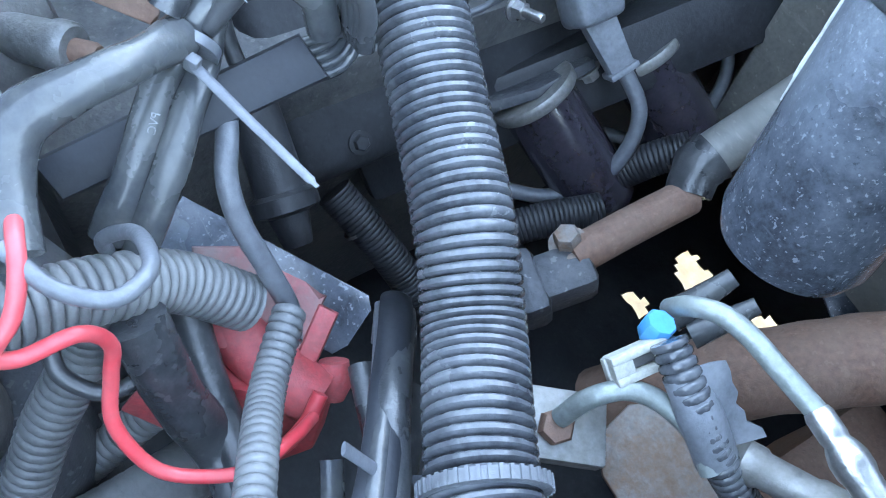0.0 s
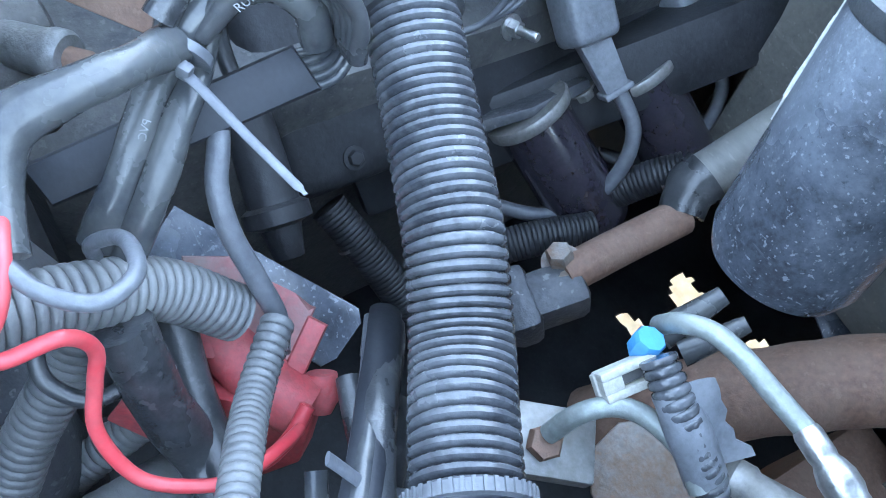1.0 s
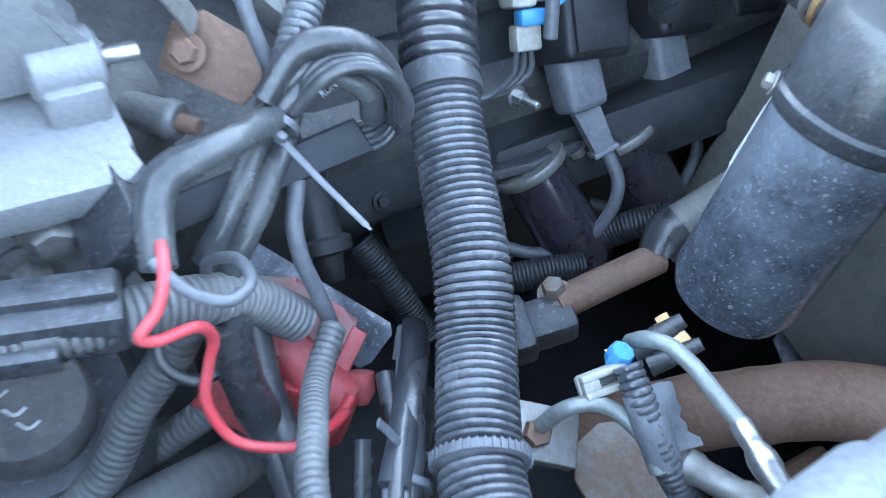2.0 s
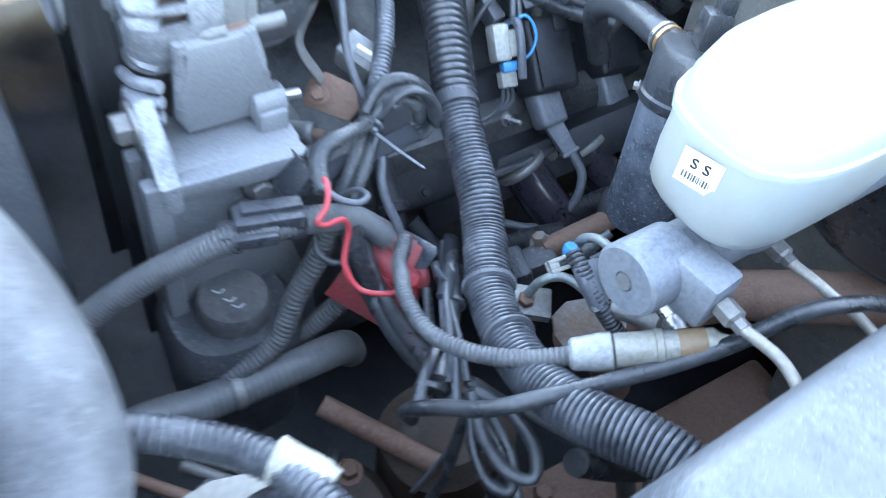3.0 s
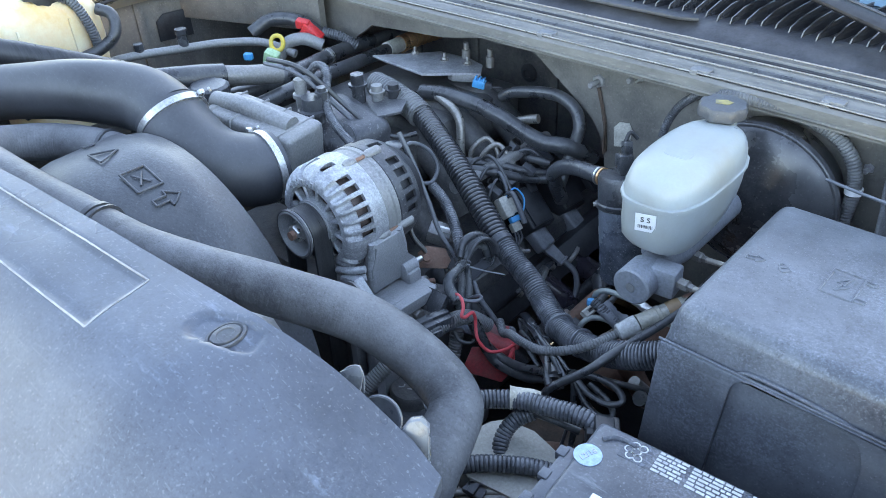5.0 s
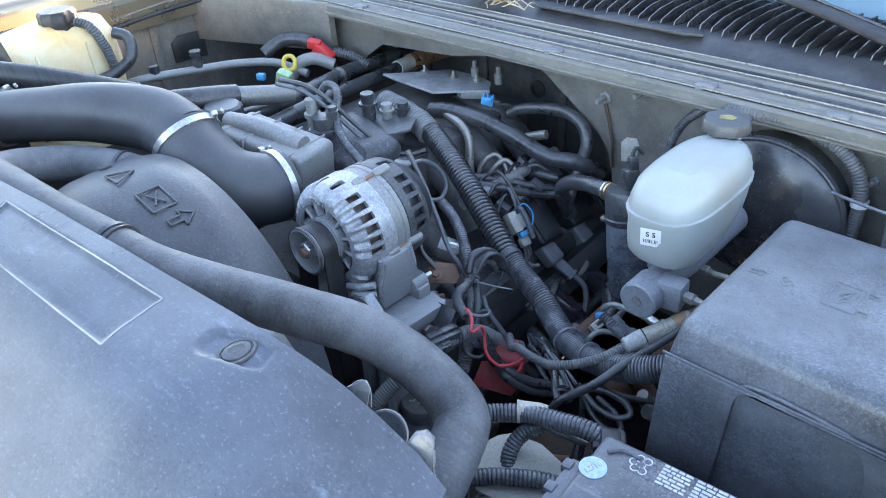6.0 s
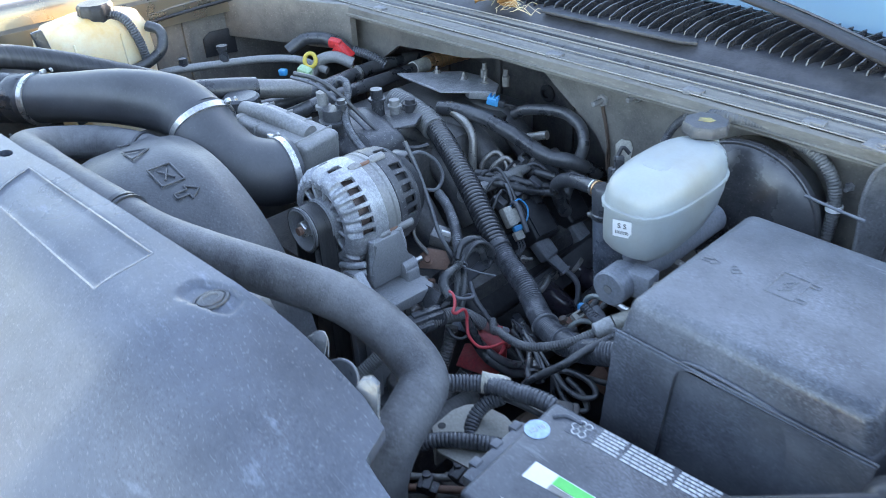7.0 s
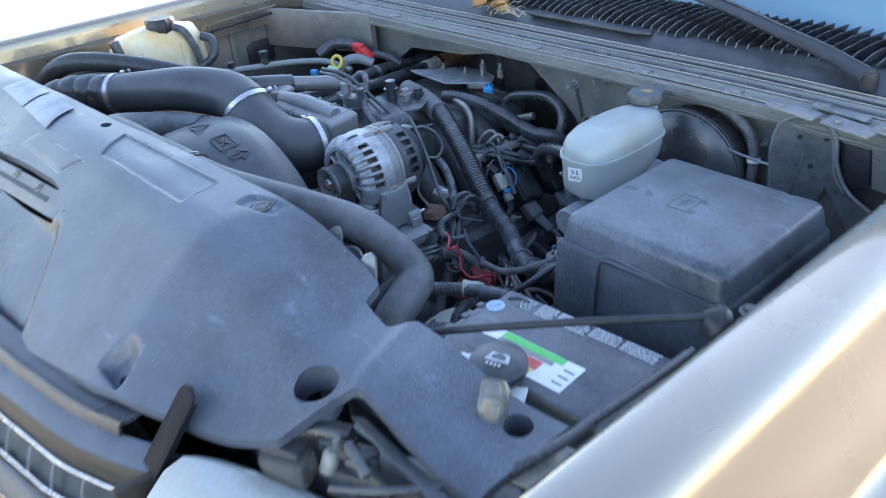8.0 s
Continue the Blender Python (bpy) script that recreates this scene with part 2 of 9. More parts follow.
    "beige": mat("dusty beige primer", (0.30, 0.285, 0.25), 0.5, dust=(0.36, 0.345, 0.31), amount=0.5, big=20, bump=0.15, specks=0.15),
    "tubesteel": mat("bare grimy steel tube", (0.36, 0.345, 0.32), 0.36, 0.55, dust=(0.22, 0.20, 0.175), amount=0.5, big=60),
    "seal": mat("grey rubber seal", (0.13, 0.135, 0.145), 0.5, dust=(0.32, 0.31, 0.29), amount=0.5, big=12),
    "paint": mat("metallic pewter gold paint", (0.32, 0.275, 0.215), 0.24, 0.8, dust=(0.26, 0.215, 0.16), amount=0.25, big=5, fine=900, bump=0.008, vary=0.08, coat=1.0, mottle=0.3),
    "cowl": mat("weathered cowl plastic", (0.024, 0.025, 0.030), 0.42, dust=(0.15, 0.155, 0.17), amount=0.3, big=9, scuff=0.25, spec=0.35),
    "ground": mat("sunlit pale concrete", (0.43, 0.37, 0.30), 0.9, dust=(0.33, 0.28, 0.22), amount=0.6, big=1.2, fine=40, bump=0.3),
    "leaf": mat("dry leaf", (0.36, 0.16, 0.05), 0.7, dust=(0.5, 0.35, 0.15), amount=0.4, big=60),
    "straw": mat("dry grass", (0.55, 0.45, 0.28), 0.7),
    "label": mat("white paper label", (0.85, 0.85, 0.85), 0.5, dust=(0.6, 0.58, 0.54), amount=0.12, big=60, vary=0.03, bump=0.0),
    "ink": mat("black print", (0.02, 0.02, 0.02), 0.6, bump=0.0),
    "print": mat("white print", (0.62, 0.63, 0.63), 0.6, dust=(0.2, 0.2, 0.2), amount=0.4, big=80, bump=0.0),
    "sticker_blue": mat("pale blue sticker", (0.35, 0.5, 0.68), 0.5, dust=(0.4, 0.45, 0.5), amount=0.3, big=60),
    "sticker_green": mat("green print", (0.10, 0.62, 0.14), 0.5, vary=0.08, bump=0.0),
    "sticker_red": mat("red print", (0.68, 0.10, 0.09), 0.5, vary=0.1, bump=0.0),
    "sticker_yellow": mat("yellow print", (0.78, 0.6, 0.08), 0.5, vary=0.1, bump=0.0),
    "paper": mat("torn masking tape", (0.50, 0.475, 0.40), 0.8, dust=(0.28, 0.26, 0.21), amount=0.5, big=90, bump=0.5),
    "lens": mat("headlamp plastic", (0.46, 0.49, 0.50), 0.16, dust=(0.50, 0.42, 0.28), amount=0.45, big=16, vary=0.12, coat=0.5),
    "chrome": mat("chrome trim", (0.75, 0.75, 0.76), 0.15, 1.0, dust=(0.35, 0.32, 0.28), amount=0.2, big=40),
    "amber": mat("clear amber cap", (0.26, 0.17, 0.10), 0.25, vary=0.1, sss=0.3),
}
glass = bpy.data.materials.new("windscreen glass")
glass.use_nodes = True
gb = glass.node_tree.nodes["Principled BSDF"]
# blue base colour stands in for the sky reflected in the glass
gb.inputs["Base Color"].default_value = (0.16, 0.28, 0.36, 1)
gb.inputs["Roughness"].default_value, gb.inputs["Transmission Weight"].default_value = 0.03, 0.2
M["glass"] = glass
smoky = bpy.data.materials.new("smoky clear plastic")
smoky.use_nodes = True
sb_ = smoky.node_tree.nodes["Principled BSDF"]
sb_.inputs["Base Color"].default_value = (0.62, 0.60, 0.55, 1)
sb_.inputs["Roughness"].default_value, sb_.inputs["Transmission Weight"].default_value = 0.18, 0.85
M["smoky"] = smoky


# ---- building helpers ----
def part(name, bm, material, parent=None, label="", sharp=38.0):
    """Links a bmesh, built in world coordinates, as one mesh object."""
    bmesh.ops.recalc_face_normals(bm, faces=bm.faces)
    for f in bm.faces:
        f.smooth = True
    for e in bm.edges:
        if len(e.link_faces) == 2 and e.calc_face_angle(0) > radians(sharp):
            e.smooth = False
    me = bpy.data.meshes.new(name)
    bm.to_mesh(me)
    bm.free()
    me.materials.append(M[material])
    ob = new(name, me)
    if parent:
        ob.parent = parent
        if parent.type == "EMPTY":
            ob.matrix_parent_inverse = Matrix.Translation(-parent.location)
    if label:
        ob["label"] = label
    return ob


def thing(name, at, label, category, group="", kind=""):
    ob = new(name)
    ob.location, ob.empty_display_size = at, 0.02
    return tagged(ob, label, category, group, kind)


def solo(name, bm, material, label, category, group="", kind="", sharp=38.0):
    return tagged(part(name, bm, material, None, "", sharp), label, category, group, kind)


def V(*a):
    return Vector(a)


def axis_frame(origin, direction, up=(0, 0, 1)):
    """A matrix whose z runs along direction, x as near to up as can be."""
    z = Vector(direction).normalized()
    u = Vector(up)
    if abs(z.dot(u.normalized())) > 0.99:
        u = Vector((0, 1, 0))
    x = (u - z * u.dot(z)).normalized()
    y = z.cross(x)
    return Matrix.Translation(origin) @ Matrix((x, y, z)).transposed().to_4x4()


def frame_xyz(origin, x, y):
    """A matrix from an origin, an x way and a rough y way."""
    x = Vector(x).normalized()
    z = x.cross(Vector(y)).normalized()
    y = z.cross(x)
    return Matrix.Translation(origin) @ Matrix((x, y, z)).transposed().to_4x4()


def box(bm, size, m, bevel=0.002, seg=2):
    r = bmesh.ops.create_cube(bm, size=1.0, matrix=m @ Matrix.Diagonal((*size, 1)))
    if bevel:
        es = list({e for v in r["verts"] for e in v.link_edges})
        bmesh.ops.bevel(bm, geom=es, offset=bevel, segments=seg, profile=0.5, affect="EDGES")
    return bm


def prism(bm, outline, depth, m, bevel=0.0):
    """A plate: an outline in the x, y of m, depth along its z."""
    lo = [bm.verts.new(m @ Vector((x, y, 0))) for x, y in outline]
    hi = [bm.verts.new(m @ Vector((x, y, depth))) for x, y in outline]
    fs = [bm.faces.new(lo[::-1]), bm.faces.new(hi)]
    n = len(lo)
    for i in range(n):
        fs.append(bm.faces.new((lo[i], lo[(i + 1) % n], hi[(i + 1) % n], hi[i])))
    if bevel:
        es = list({e for f in fs[:2] for e in f.edges})
        bmesh.ops.bevel(bm, geom=es, offset=bevel, segments=2, profile=0.5, affect="EDGES")
    return bm


def lathe(bm, profile, m, seg=28, squash=None):
    """Turns (radius, height) pairs round the z of m; squash(angle) scales the radius."""
    rings = []
    for r, h in profile:
        if r < 1e-6:
            rings.append([bm.verts.new(m @ Vector((0, 0, h)))])
        else:
            rings.append([bm.verts.new(m @ Vector((r * math.cos(a) * (squash(a) if squash else 1), r * math.sin(a) * (squash(a) if squash else 1), h)))
                          for a in (2 * math.pi * i / seg for i in range(seg))])
    for a, b in zip(rings, rings[1:]):
        for i in range(seg):
            j = (i + 1) % seg
            if len(a) == 1 and len(b) > 1:
                bm.faces.new((a[0], b[i], b[j]))
            elif len(b) == 1 and len(a) > 1:
                bm.faces.new((a[i], a[j], b[0]))
            elif len(a) > 1:
                bm.faces.new((a[i], a[j], b[j], b[i]))
    for ring in (rings[0], rings[-1]):
        if len(ring) > 2:
            bm.faces.new(ring)
    return bm


def smooth_path(pts, step):
    """Points at even steps along a centripetal curve through pts."""
    p = [Vector(q) for q in pts]
    p = [2 * p[0] - p[1], *p, 2 * p[-1] - p[-2]]
    dense = []
    for i in range(1, len(p) - 2):
        p0, p1, p2, p3 = p[i - 1:i + 3]
        t0 = 0.0
        t1 = t0 + max((p1 - p0).length, 1e-6) ** 0.5
        t2 = t1 + max((p2 - p1).length, 1e-6) ** 0.5
        t3 = t2 + max((p3 - p2).length, 1e-6) ** 0.5
        for k in range(24):
            t = t1 + (t2 - t1) * k / 24
            a1 = (t1 - t) / (t1 - t0) * p0 + (t - t0) / (t1 - t0) * p1
            a2 = (t2 - t) / (t2 - t1) * p1 + (t - t1) / (t2 - t1) * p2
            a3 = (t3 - t) / (t3 - t2) * p2 + (t - t2) / (t3 - t2) * p3
            b1 = (t2 - t) / (t2 - t0) * a1 + (t - t0) / (t2 - t0) * a2
            b2 = (t3 - t) / (t3 - t1) * a2 + (t - t1) / (t3 - t1) * a3
            dense.append((t2 - t) / (t2 - t1) * b1 + (t - t1) / (t2 - t1) * b2)
    dense.append(p[-2])
    s = [0.0]
    for a, b in zip(dense, dense[1:]):
        s.append(s[-1] + (b - a).length)
    n = max(int(round(s[-1] / step)), 2)
    out, j = [], 0
    for k in range(n + 1):
        want = s[-1] * k / n
        while j < len(s) - 2 and s[j + 1] < want:
            j += 1
        f = (want - s[j]) / max(s[j + 1] - s[j], 1e-9)
        out.append(dense[j].lerp(dense[j + 1], min(max(f, 0), 1)))
    return out


def tube(bm, pts, r, seg=10, step=0.006, rib=0.0, depth=0.0, flat=1.0, ends=True, taper=None, wobble=0.0):
    """A pipe or wire through pts. rib: pitch of rings that stand depth proud. flat: squeezes it. taper(s): scales r along it."""
    seg, step = max(seg, 14), min(step, max(r * 0.7, 0.0016))
    if rib:
        step = rib / 6
    path = smooth_path(pts, step)
    n = len(path)
    up = Vector((0, 0, 1))
    t0 = (path[1] - path[0]).normalized()
    if abs(t0.dot(up)) > 0.9:
        up = Vector((1, 0, 0))
    u = (up - t0 * up.dot(t0)).normalized()
    rings = []
    for i, c in enumerate(path):
        t = (path[min(i + 1, n - 1)] - path[max(i - 1, 0)]).normalized()
        u = (u - t * u.dot(t)).normalized()
        w = t.cross(u)
        rr = r * (taper(i / (n - 1)) if taper else 1.0)
        if rib:
            rr -= depth * (0.2, 0.0, 0.0, 0.0, 0.2, 1.0)[i % 6]
        if wobble:
            rr *= 1 + wobble * noise.noise(c * 60)
        rings.append([bm.verts.new(c + (u * math.cos(a) * flat + w * math.sin(a)) * rr) for a in (2 * math.pi * k / seg for k in range(seg))])
    for a, b in zip(rings, rings[1:]):
        for k in range(seg):
            bm.faces.new((a[k], a[(k + 1) % seg], b[(k + 1) % seg], b[k]))
    if ends:
        bm.faces.new(rings[0][::-1])
        bm.faces.new(rings[-1])
    return bm


def bolt(bm, at, direction, r=0.007, head=0.006, washer=True, stud=0.0, stud_r=None):
    """A hexagon bolt whose head points along direction."""
    m = axis_frame(at, direction)
    if washer:
        lathe(bm, [(r * 1.45, 0), (r * 1.45, r * 0.25), (r * 1.1, r * 0.3)], m, 18)
    lathe(bm, [(r, r * 0.2), (r, head), (r * 0.85, head + r * 0.18), (0, head + r * 0.2)], m, 6)
    if stud:
        sr = stud_r or r * 0.5
        lathe(bm, [(sr, head), (sr, head + stud), (sr * 0.7, head + stud + sr * 0.4), (0, head + stud + sr * 0.4)], m, 12)
    return bm


def text_mesh(body, size, m, depth=0.0003):
    """A bmesh of built-in-font lettering, lying in the x, y of m."""
    cu = bpy.data.curves.new("lettering", "FONT")
    cu.body, cu.size, cu.extrude, cu.align_x, cu.align_y = body, size, depth, "CENTER", "CENTER"
    cu.resolution_u = 3
    tmp = bpy.data.objects.new("lettering", cu)
    scene.collection.objects.link(tmp)
    bpy.context.view_layer.update()
    me = bpy.data.meshes.new_from_object(tmp.evaluated_get(bpy.context.evaluated_depsgraph_get()))
    bm = bmesh.new()
    bm.from_mesh(me)
    bm.transform(m)
    bpy.data.objects.remove(tmp)
    bpy.data.curves.remove(cu)
    bpy.data.meshes.remove(me)
    return bm


def B():
    return bmesh.new()


def sheet(bm, rows, thick=0.003, closed=False):
    """A skin through a grid of points (rows of equal length), given thickness against its normal side downward."""
    grid = [[bm.verts.new(p) for p in row] for row in rows]
    faces = []
    for a, b in zip(grid, grid[1:]):
        for i in range(len(a) - 1):
            faces.append(bm.faces.new((a[i], a[i + 1], b[i + 1], b[i])))
    if thick:
        bmesh.ops.recalc_face_normals(bm, faces=faces)
        bmesh.ops.solidify(bm, geom=faces, thickness=thick)
    return bm

# ======== setting: ground, body panels ========
bm = B()
box(bm, (120, 120, 0.2), pose(0, 0, -0.1), 0)
solo("ground", bm, "ground", "pale sandy sunlit concrete ground around the truck", "ground", kind="structure")

# firewall: upper panel with an arched cut-out over the gearbox tunnel
ARCH = [(-0.98, 0.965), (-0.60, 0.97), (-0.46, 0.98), (-0.40, 1.02), (-0.20, 1.035), (-0.06, 1.062), (0.012, 1.056), (0.045, 1.032), (0.088, 1.003), (0.140, 0.965), (0.168, 0.925), (0.172, 0.88), (0.19, 0.78), (0.20, 0.45)]
bm = B()
outline = [(x, z) for x, z in ARCH[:-1]] + [(0.20, 0.66), (0.46, 0.64), (0.50, 0.45), (0.84, 0.45), (0.84, 1.088), (-0.98, 1.088)]
prism(bm, outline, 0.012, frame_xyz((0, 1.20, 0), (1, 0, 0), (0, 0, 1)), 0.0)
solo("firewall", bm, "firewall", "dusty beige painted steel firewall behind the engine", "firewall", kind="structure")
bm = B()
box(bm, (1.85, 0.012, 0.75), pose(-0.08, 1.43, 0.72), 0.003)
for x in (-0.5, -0.32, -0.1, 0.05):
    box(bm, (0.02, 0.01, 0.5), pose(x, 1.42, 0.75), 0.004)
solo("firewall_tunnel", bm, "engine", "dark sound-deadened rear wall of the engine bay", "firewall", kind="structure")
bm = B()
box(bm, (1.85, 0.23, 0.01), pose(-0.08, 1.318, 1.072), 0.002)
solo("plenum_floor", bm, "engine", "dark steel plenum floor under the cowl", "body panel", kind="structure")

# cowl rail: pressed flange with a rubber seal on it
bm = B()
prof = [(1.150, 1.070), (1.150, 1.092), (1.158, 1.096), (1.166, 1.093), (1.172, 1.097), (1.180, 1.103), (1.190, 1.103), (1.196, 1.097),
        (1.204, 1.097), (1.212, 1.106), (1.222, 1.108), (1.230, 1.104), (1.236, 1.112), (1.246, 1.114), (1.250, 1.106)]
xs = [-0.98 + 1.83 * i / 66 for i in range(67)]
rows = [[V(x, y + 0.002 * noise.noise((x * 4, y * 30, 0)) - 0.10 * max(0, (x - 0.35)) ** 2, z + 0.0015 * noise.noise((x * 9, y * 40, 5))) for y, z in prof] for x in xs]
sheet(bm, rows, 0.004)
rail = solo("cowl_rail", bm, "panelgrey", "dusty ribbed grey cowl rail and rubber hood seal", "cowl", kind="structure")
# bright lines paint lip highlights, dark lines paint groove shade, the rest are beads
for y, z, r, mt in ((1.201, 1.1015, 0.0048, "rubber"), (1.1655, 1.0975, 0.0030, "panelgrey"), (1.228, 1.1085, 0.0026, "dark"), (1.197, 1.0985, 0.0022, "dark"), (1.169, 1.0945, 0.0020, "dark"), (1.149, 1.0765, 0.0030, "firewall"), (1.158, 1.0985, 0.0013, "tubesteel"), (1.186, 1.1055, 0.0014, "tubesteel"), (1.218, 1.1095, 0.0012, "tubesteel"), (1.241, 1.1160, 0.0012, "tubesteel")):
    bm = tube(B(), [(x, y - 0.10 * max(0, (x - 0.35)) ** 2 + 0.0015 * noise.noise((x * 5, y, 2)), z) for x in xs[::3]], r, 8, 0.02)
    part("seal_and_tone_bead", bm, mt, rail)
for x in (-0.43, 0.056, 0.33, 0.516):
    bm = B()
    box(bm, (0.03, 0.018, 0.006), pose(x, 1.168, 1.100), 0.002)
    box(bm, (0.012, 0.008, 0.010), pose(x - 0.008, 1.160, 1.097), 0.002)
    part("clip", bm, "seal", rail, "grey seal clip")

for x, y, w, d, a in ((0.640, 1.128, 0.085, 0.030, 6), (0.735, 1.112, 0.075, 0.034, 8), (0.700, 1.160, 0.090, 0.018, 4), (0.795, 1.125, 0.060, 0.028, 10)):
    bm = box(B(), (w, d, 0.004), pose(x, y, 1.1065, 4, 3, -a), 0.0015)
    bolt(bm, (x - 0.25 * w, y, 1.109), (0, 0, 1), 0.006, 0.004)
    part("hinge_plate", bm, "seal", rail, "dusty pale grey hinge plate")
# cowl panel with its louvred vent
bm = B()
rows = []
for i in range(81):
    x = -0.98 + 1.82 * i / 80
    bulge = 0.012 * math.exp(-((x - 0.12) / 0.10) ** 4)
    row = []
    for y, z in [(1.246, 1.108), (1.262, 1.116), (1.285, 1.124 + bulge * 0.4), (1.31, 1.130), (1.335, 1.128), (1.36, 1.122), (1.40, 1.124), (1.44, 1.13), (1.47, 1.14), (1.50, 1.15)]:
        row.append(V(x, y - 0.05 * max(0, x - 0.35) ** 2, z + 0.001 * noise.noise((x * 14, y * 20, 1))))
    rows.append(row)
sheet(bm, rows, 0.004)
cowl = solo("cowl_panel", bm, "cowl", "weathered black plastic cowl panel below the windscreen", "cowl", kind="structure")
bm = B()
prism(bm, [(-0.07, 0), (0.252, 0), (0.262, -0.02), (0.235, -0.035), (-0.07, -0.03)], 0.006, frame_xyz((0, 1.300, 1.126), (1, 0, 0), (0, 1, -0.1)), 0.002)
part("raised_panel", bm, "cowl", cowl, "low raised strip")
for side, (x0, x1, count) in enumerate(((-0.22, 0.50, 34), (0.52, 0.82, 14))):
    for k in range(count):
        x = x0 + (x1 - x0) * k / (count - 1)
        bm = B()
        y0 = 1.305 + 0.006 * math.sin(k)
        m = frame_xyz((x, y0 - 0.05 * max(0, x - 0.35) ** 2, 1.127), (0.25, 1, 0.05), (0, 0, 1))
        prism(bm, [(0, 0), (0.004, 0.010), (0.03, 0.020), (0.075, 0.026), (0.13, 0.026), (0.13, 0)], 0.0022, m)
        part("slat", bm, "slat", cowl)
# windscreen
bm = B()
rows = [[V(x, 1.47 + 0.75 * s - 0.10 * (x / 0.9) ** 2, 1.145 + 0.70 * s) for s in (0, 0.25, 0.5, 0.75, 1)] for x in [-0.95 + 1.9 * i / 16 for i in range(17)]]
sheet(bm, rows, 0.006)
solo("windscreen", bm, "glass", "glass windscreen, reflected sky put into its pale blue colour", "windscreen", kind="structure")

# wiper
wiper = thing("wiper", (0.67, 1.36, 1.13), "black wiper arm and blade resting on the cowl", "wiper")
arm_pts = [(0.697, 1.252, 1.135), (0.607, 1.287, 1.150), (0.526, 1.305, 1.163), (0.396, 1.352, 1.178), (0.321, 1.376, 1.184), (0.15, 1.43, 1.195)]
bm = tube(B(), arm_pts, 0.020, 10, 0.02, flat=0.45, taper=lambda s: 1.0 - 0.35 * s)
part("arm", bm, "dark", wiper)
part("arm_edge", tube(B(), [(x - 0.004, y + 0.014, z + 0.008) for x, y, z in arm_pts], 0.0025, 6, 0.03), "slat", wiper)
bm = tube(B(), [(0.64, 1.45, 1.172), (0.40, 1.51, 1.19), (0.1, 1.575, 1.225), (-0.2, 1.60, 1.24)], 0.006, 6, 0.03)
part("blade", bm, "rubber", wiper)
bm = lathe(B(), [(0.012, -0.03), (0.014, 0), (0.011, 0.010), (0.007, 0.011), (0.006, 0.014), (0, 0.014)], axis_frame(arm_pts[0], (0, -0.15, 1)), 16)
part("pivot", bm, "dark", wiper)


def fender(name, x_in, side, label, ys, lift=0.0):
    """A front wing: side is 1 for the driver's, -1 for the other."""
    bm = B()
    prof = [(-0.012, 0.985), (-0.010, 1.045), (0.006, 1.050), (0.009, 1.072), (0.0105, 1.086), (0.014, 1.0925), (0.022, 1.0960), (0.036, 1.0968), (0.052, 1.0955), (0.068, 1.0920), (0.080, 1.0865), (0.091, 1.0765),
            (0.101, 1.061), (0.110, 1.041), (0.118, 1.016), (0.126, 0.985), (0.134, 0.952), (0.142, 0.925), (0.152, 0.908), (0.166, 0.898), (0.186, 0.890), (0.206, 0.878), (0.222, 0.855), (0.232, 0.82), (0.24, 0.70), (0.245, 0.45)]
    rows = []
    for y in ys:
        drop = 0.05 * max(0, (0.30 - y)) ** 1.5
        inward = 0.10 * max(0, 0.25 - y) ** 1.6
        rows.append([V(x_in + side * (x - inward), y, z - drop + lift) for x, z in prof])
    sheet(bm, rows, 0.0025)
    return solo(name, bm, "paint", label, "fender", kind="structure", sharp=50)


YS = [-0.25 + 1.75 * i / 50 for i in range(51)]
fender("fender_driver", 0.845, 1, "glossy pewter-gold painted front fender with sky reflections", YS)
fender("fender_passenger", -0.86, -1, "pewter-gold painted far front fender, sunlit edge", YS, 0.07)
# inner wing walls and bay floor
bm = B()
box(bm, (0.01, 1.5, 0.62), pose(0.832, 0.75, 0.72), 0.002)
solo("inner_wing_driver", bm, "engine", "grimy dark steel inner wing panel", "body panel", kind="structure")
bm = B()
box(bm, (0.01, 1.5, 0.70), pose(-0.872, 0.75, 0.77), 0.002)
for y in (0.84, 0.92):
    box(bm, (0.012, 0.020, 0.60), pose(-0.866, y, 0.80), 0.004)
solo("inner_wing_passenger", bm, "firewall", "dusty beige far inner wing panel in shade", "body panel", kind="structure")
bm = B()
box(bm, (0.12, 0.55, 0.012), pose(-0.81, 0.42, 1.045), 0.004)
solo("wing_shelf", bm, "engine", "grimy black shelf along the far inner wing", "body panel", kind="structure")
bm = prism(B(), [(-0.880, 1.020), (-0.520, 1.150), (-0.520, 1.165), (-0.880, 1.035)], 0.105, pose(0, 0, 0.992), 0.003)
solo("cowl_side_panel", bm, "firewall", "dusty beige pressed cowl side panel", "body panel", kind="structure")
# solid dark panel paints the shade of an opening, nothing is cut
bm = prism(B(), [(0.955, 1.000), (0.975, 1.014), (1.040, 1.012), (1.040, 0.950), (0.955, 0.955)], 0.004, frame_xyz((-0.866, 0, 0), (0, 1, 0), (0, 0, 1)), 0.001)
solo("wing_shade_panel", bm, "dark", "flat dark panel for the shade of an opening in the far inner wing", "opening", kind="structure")
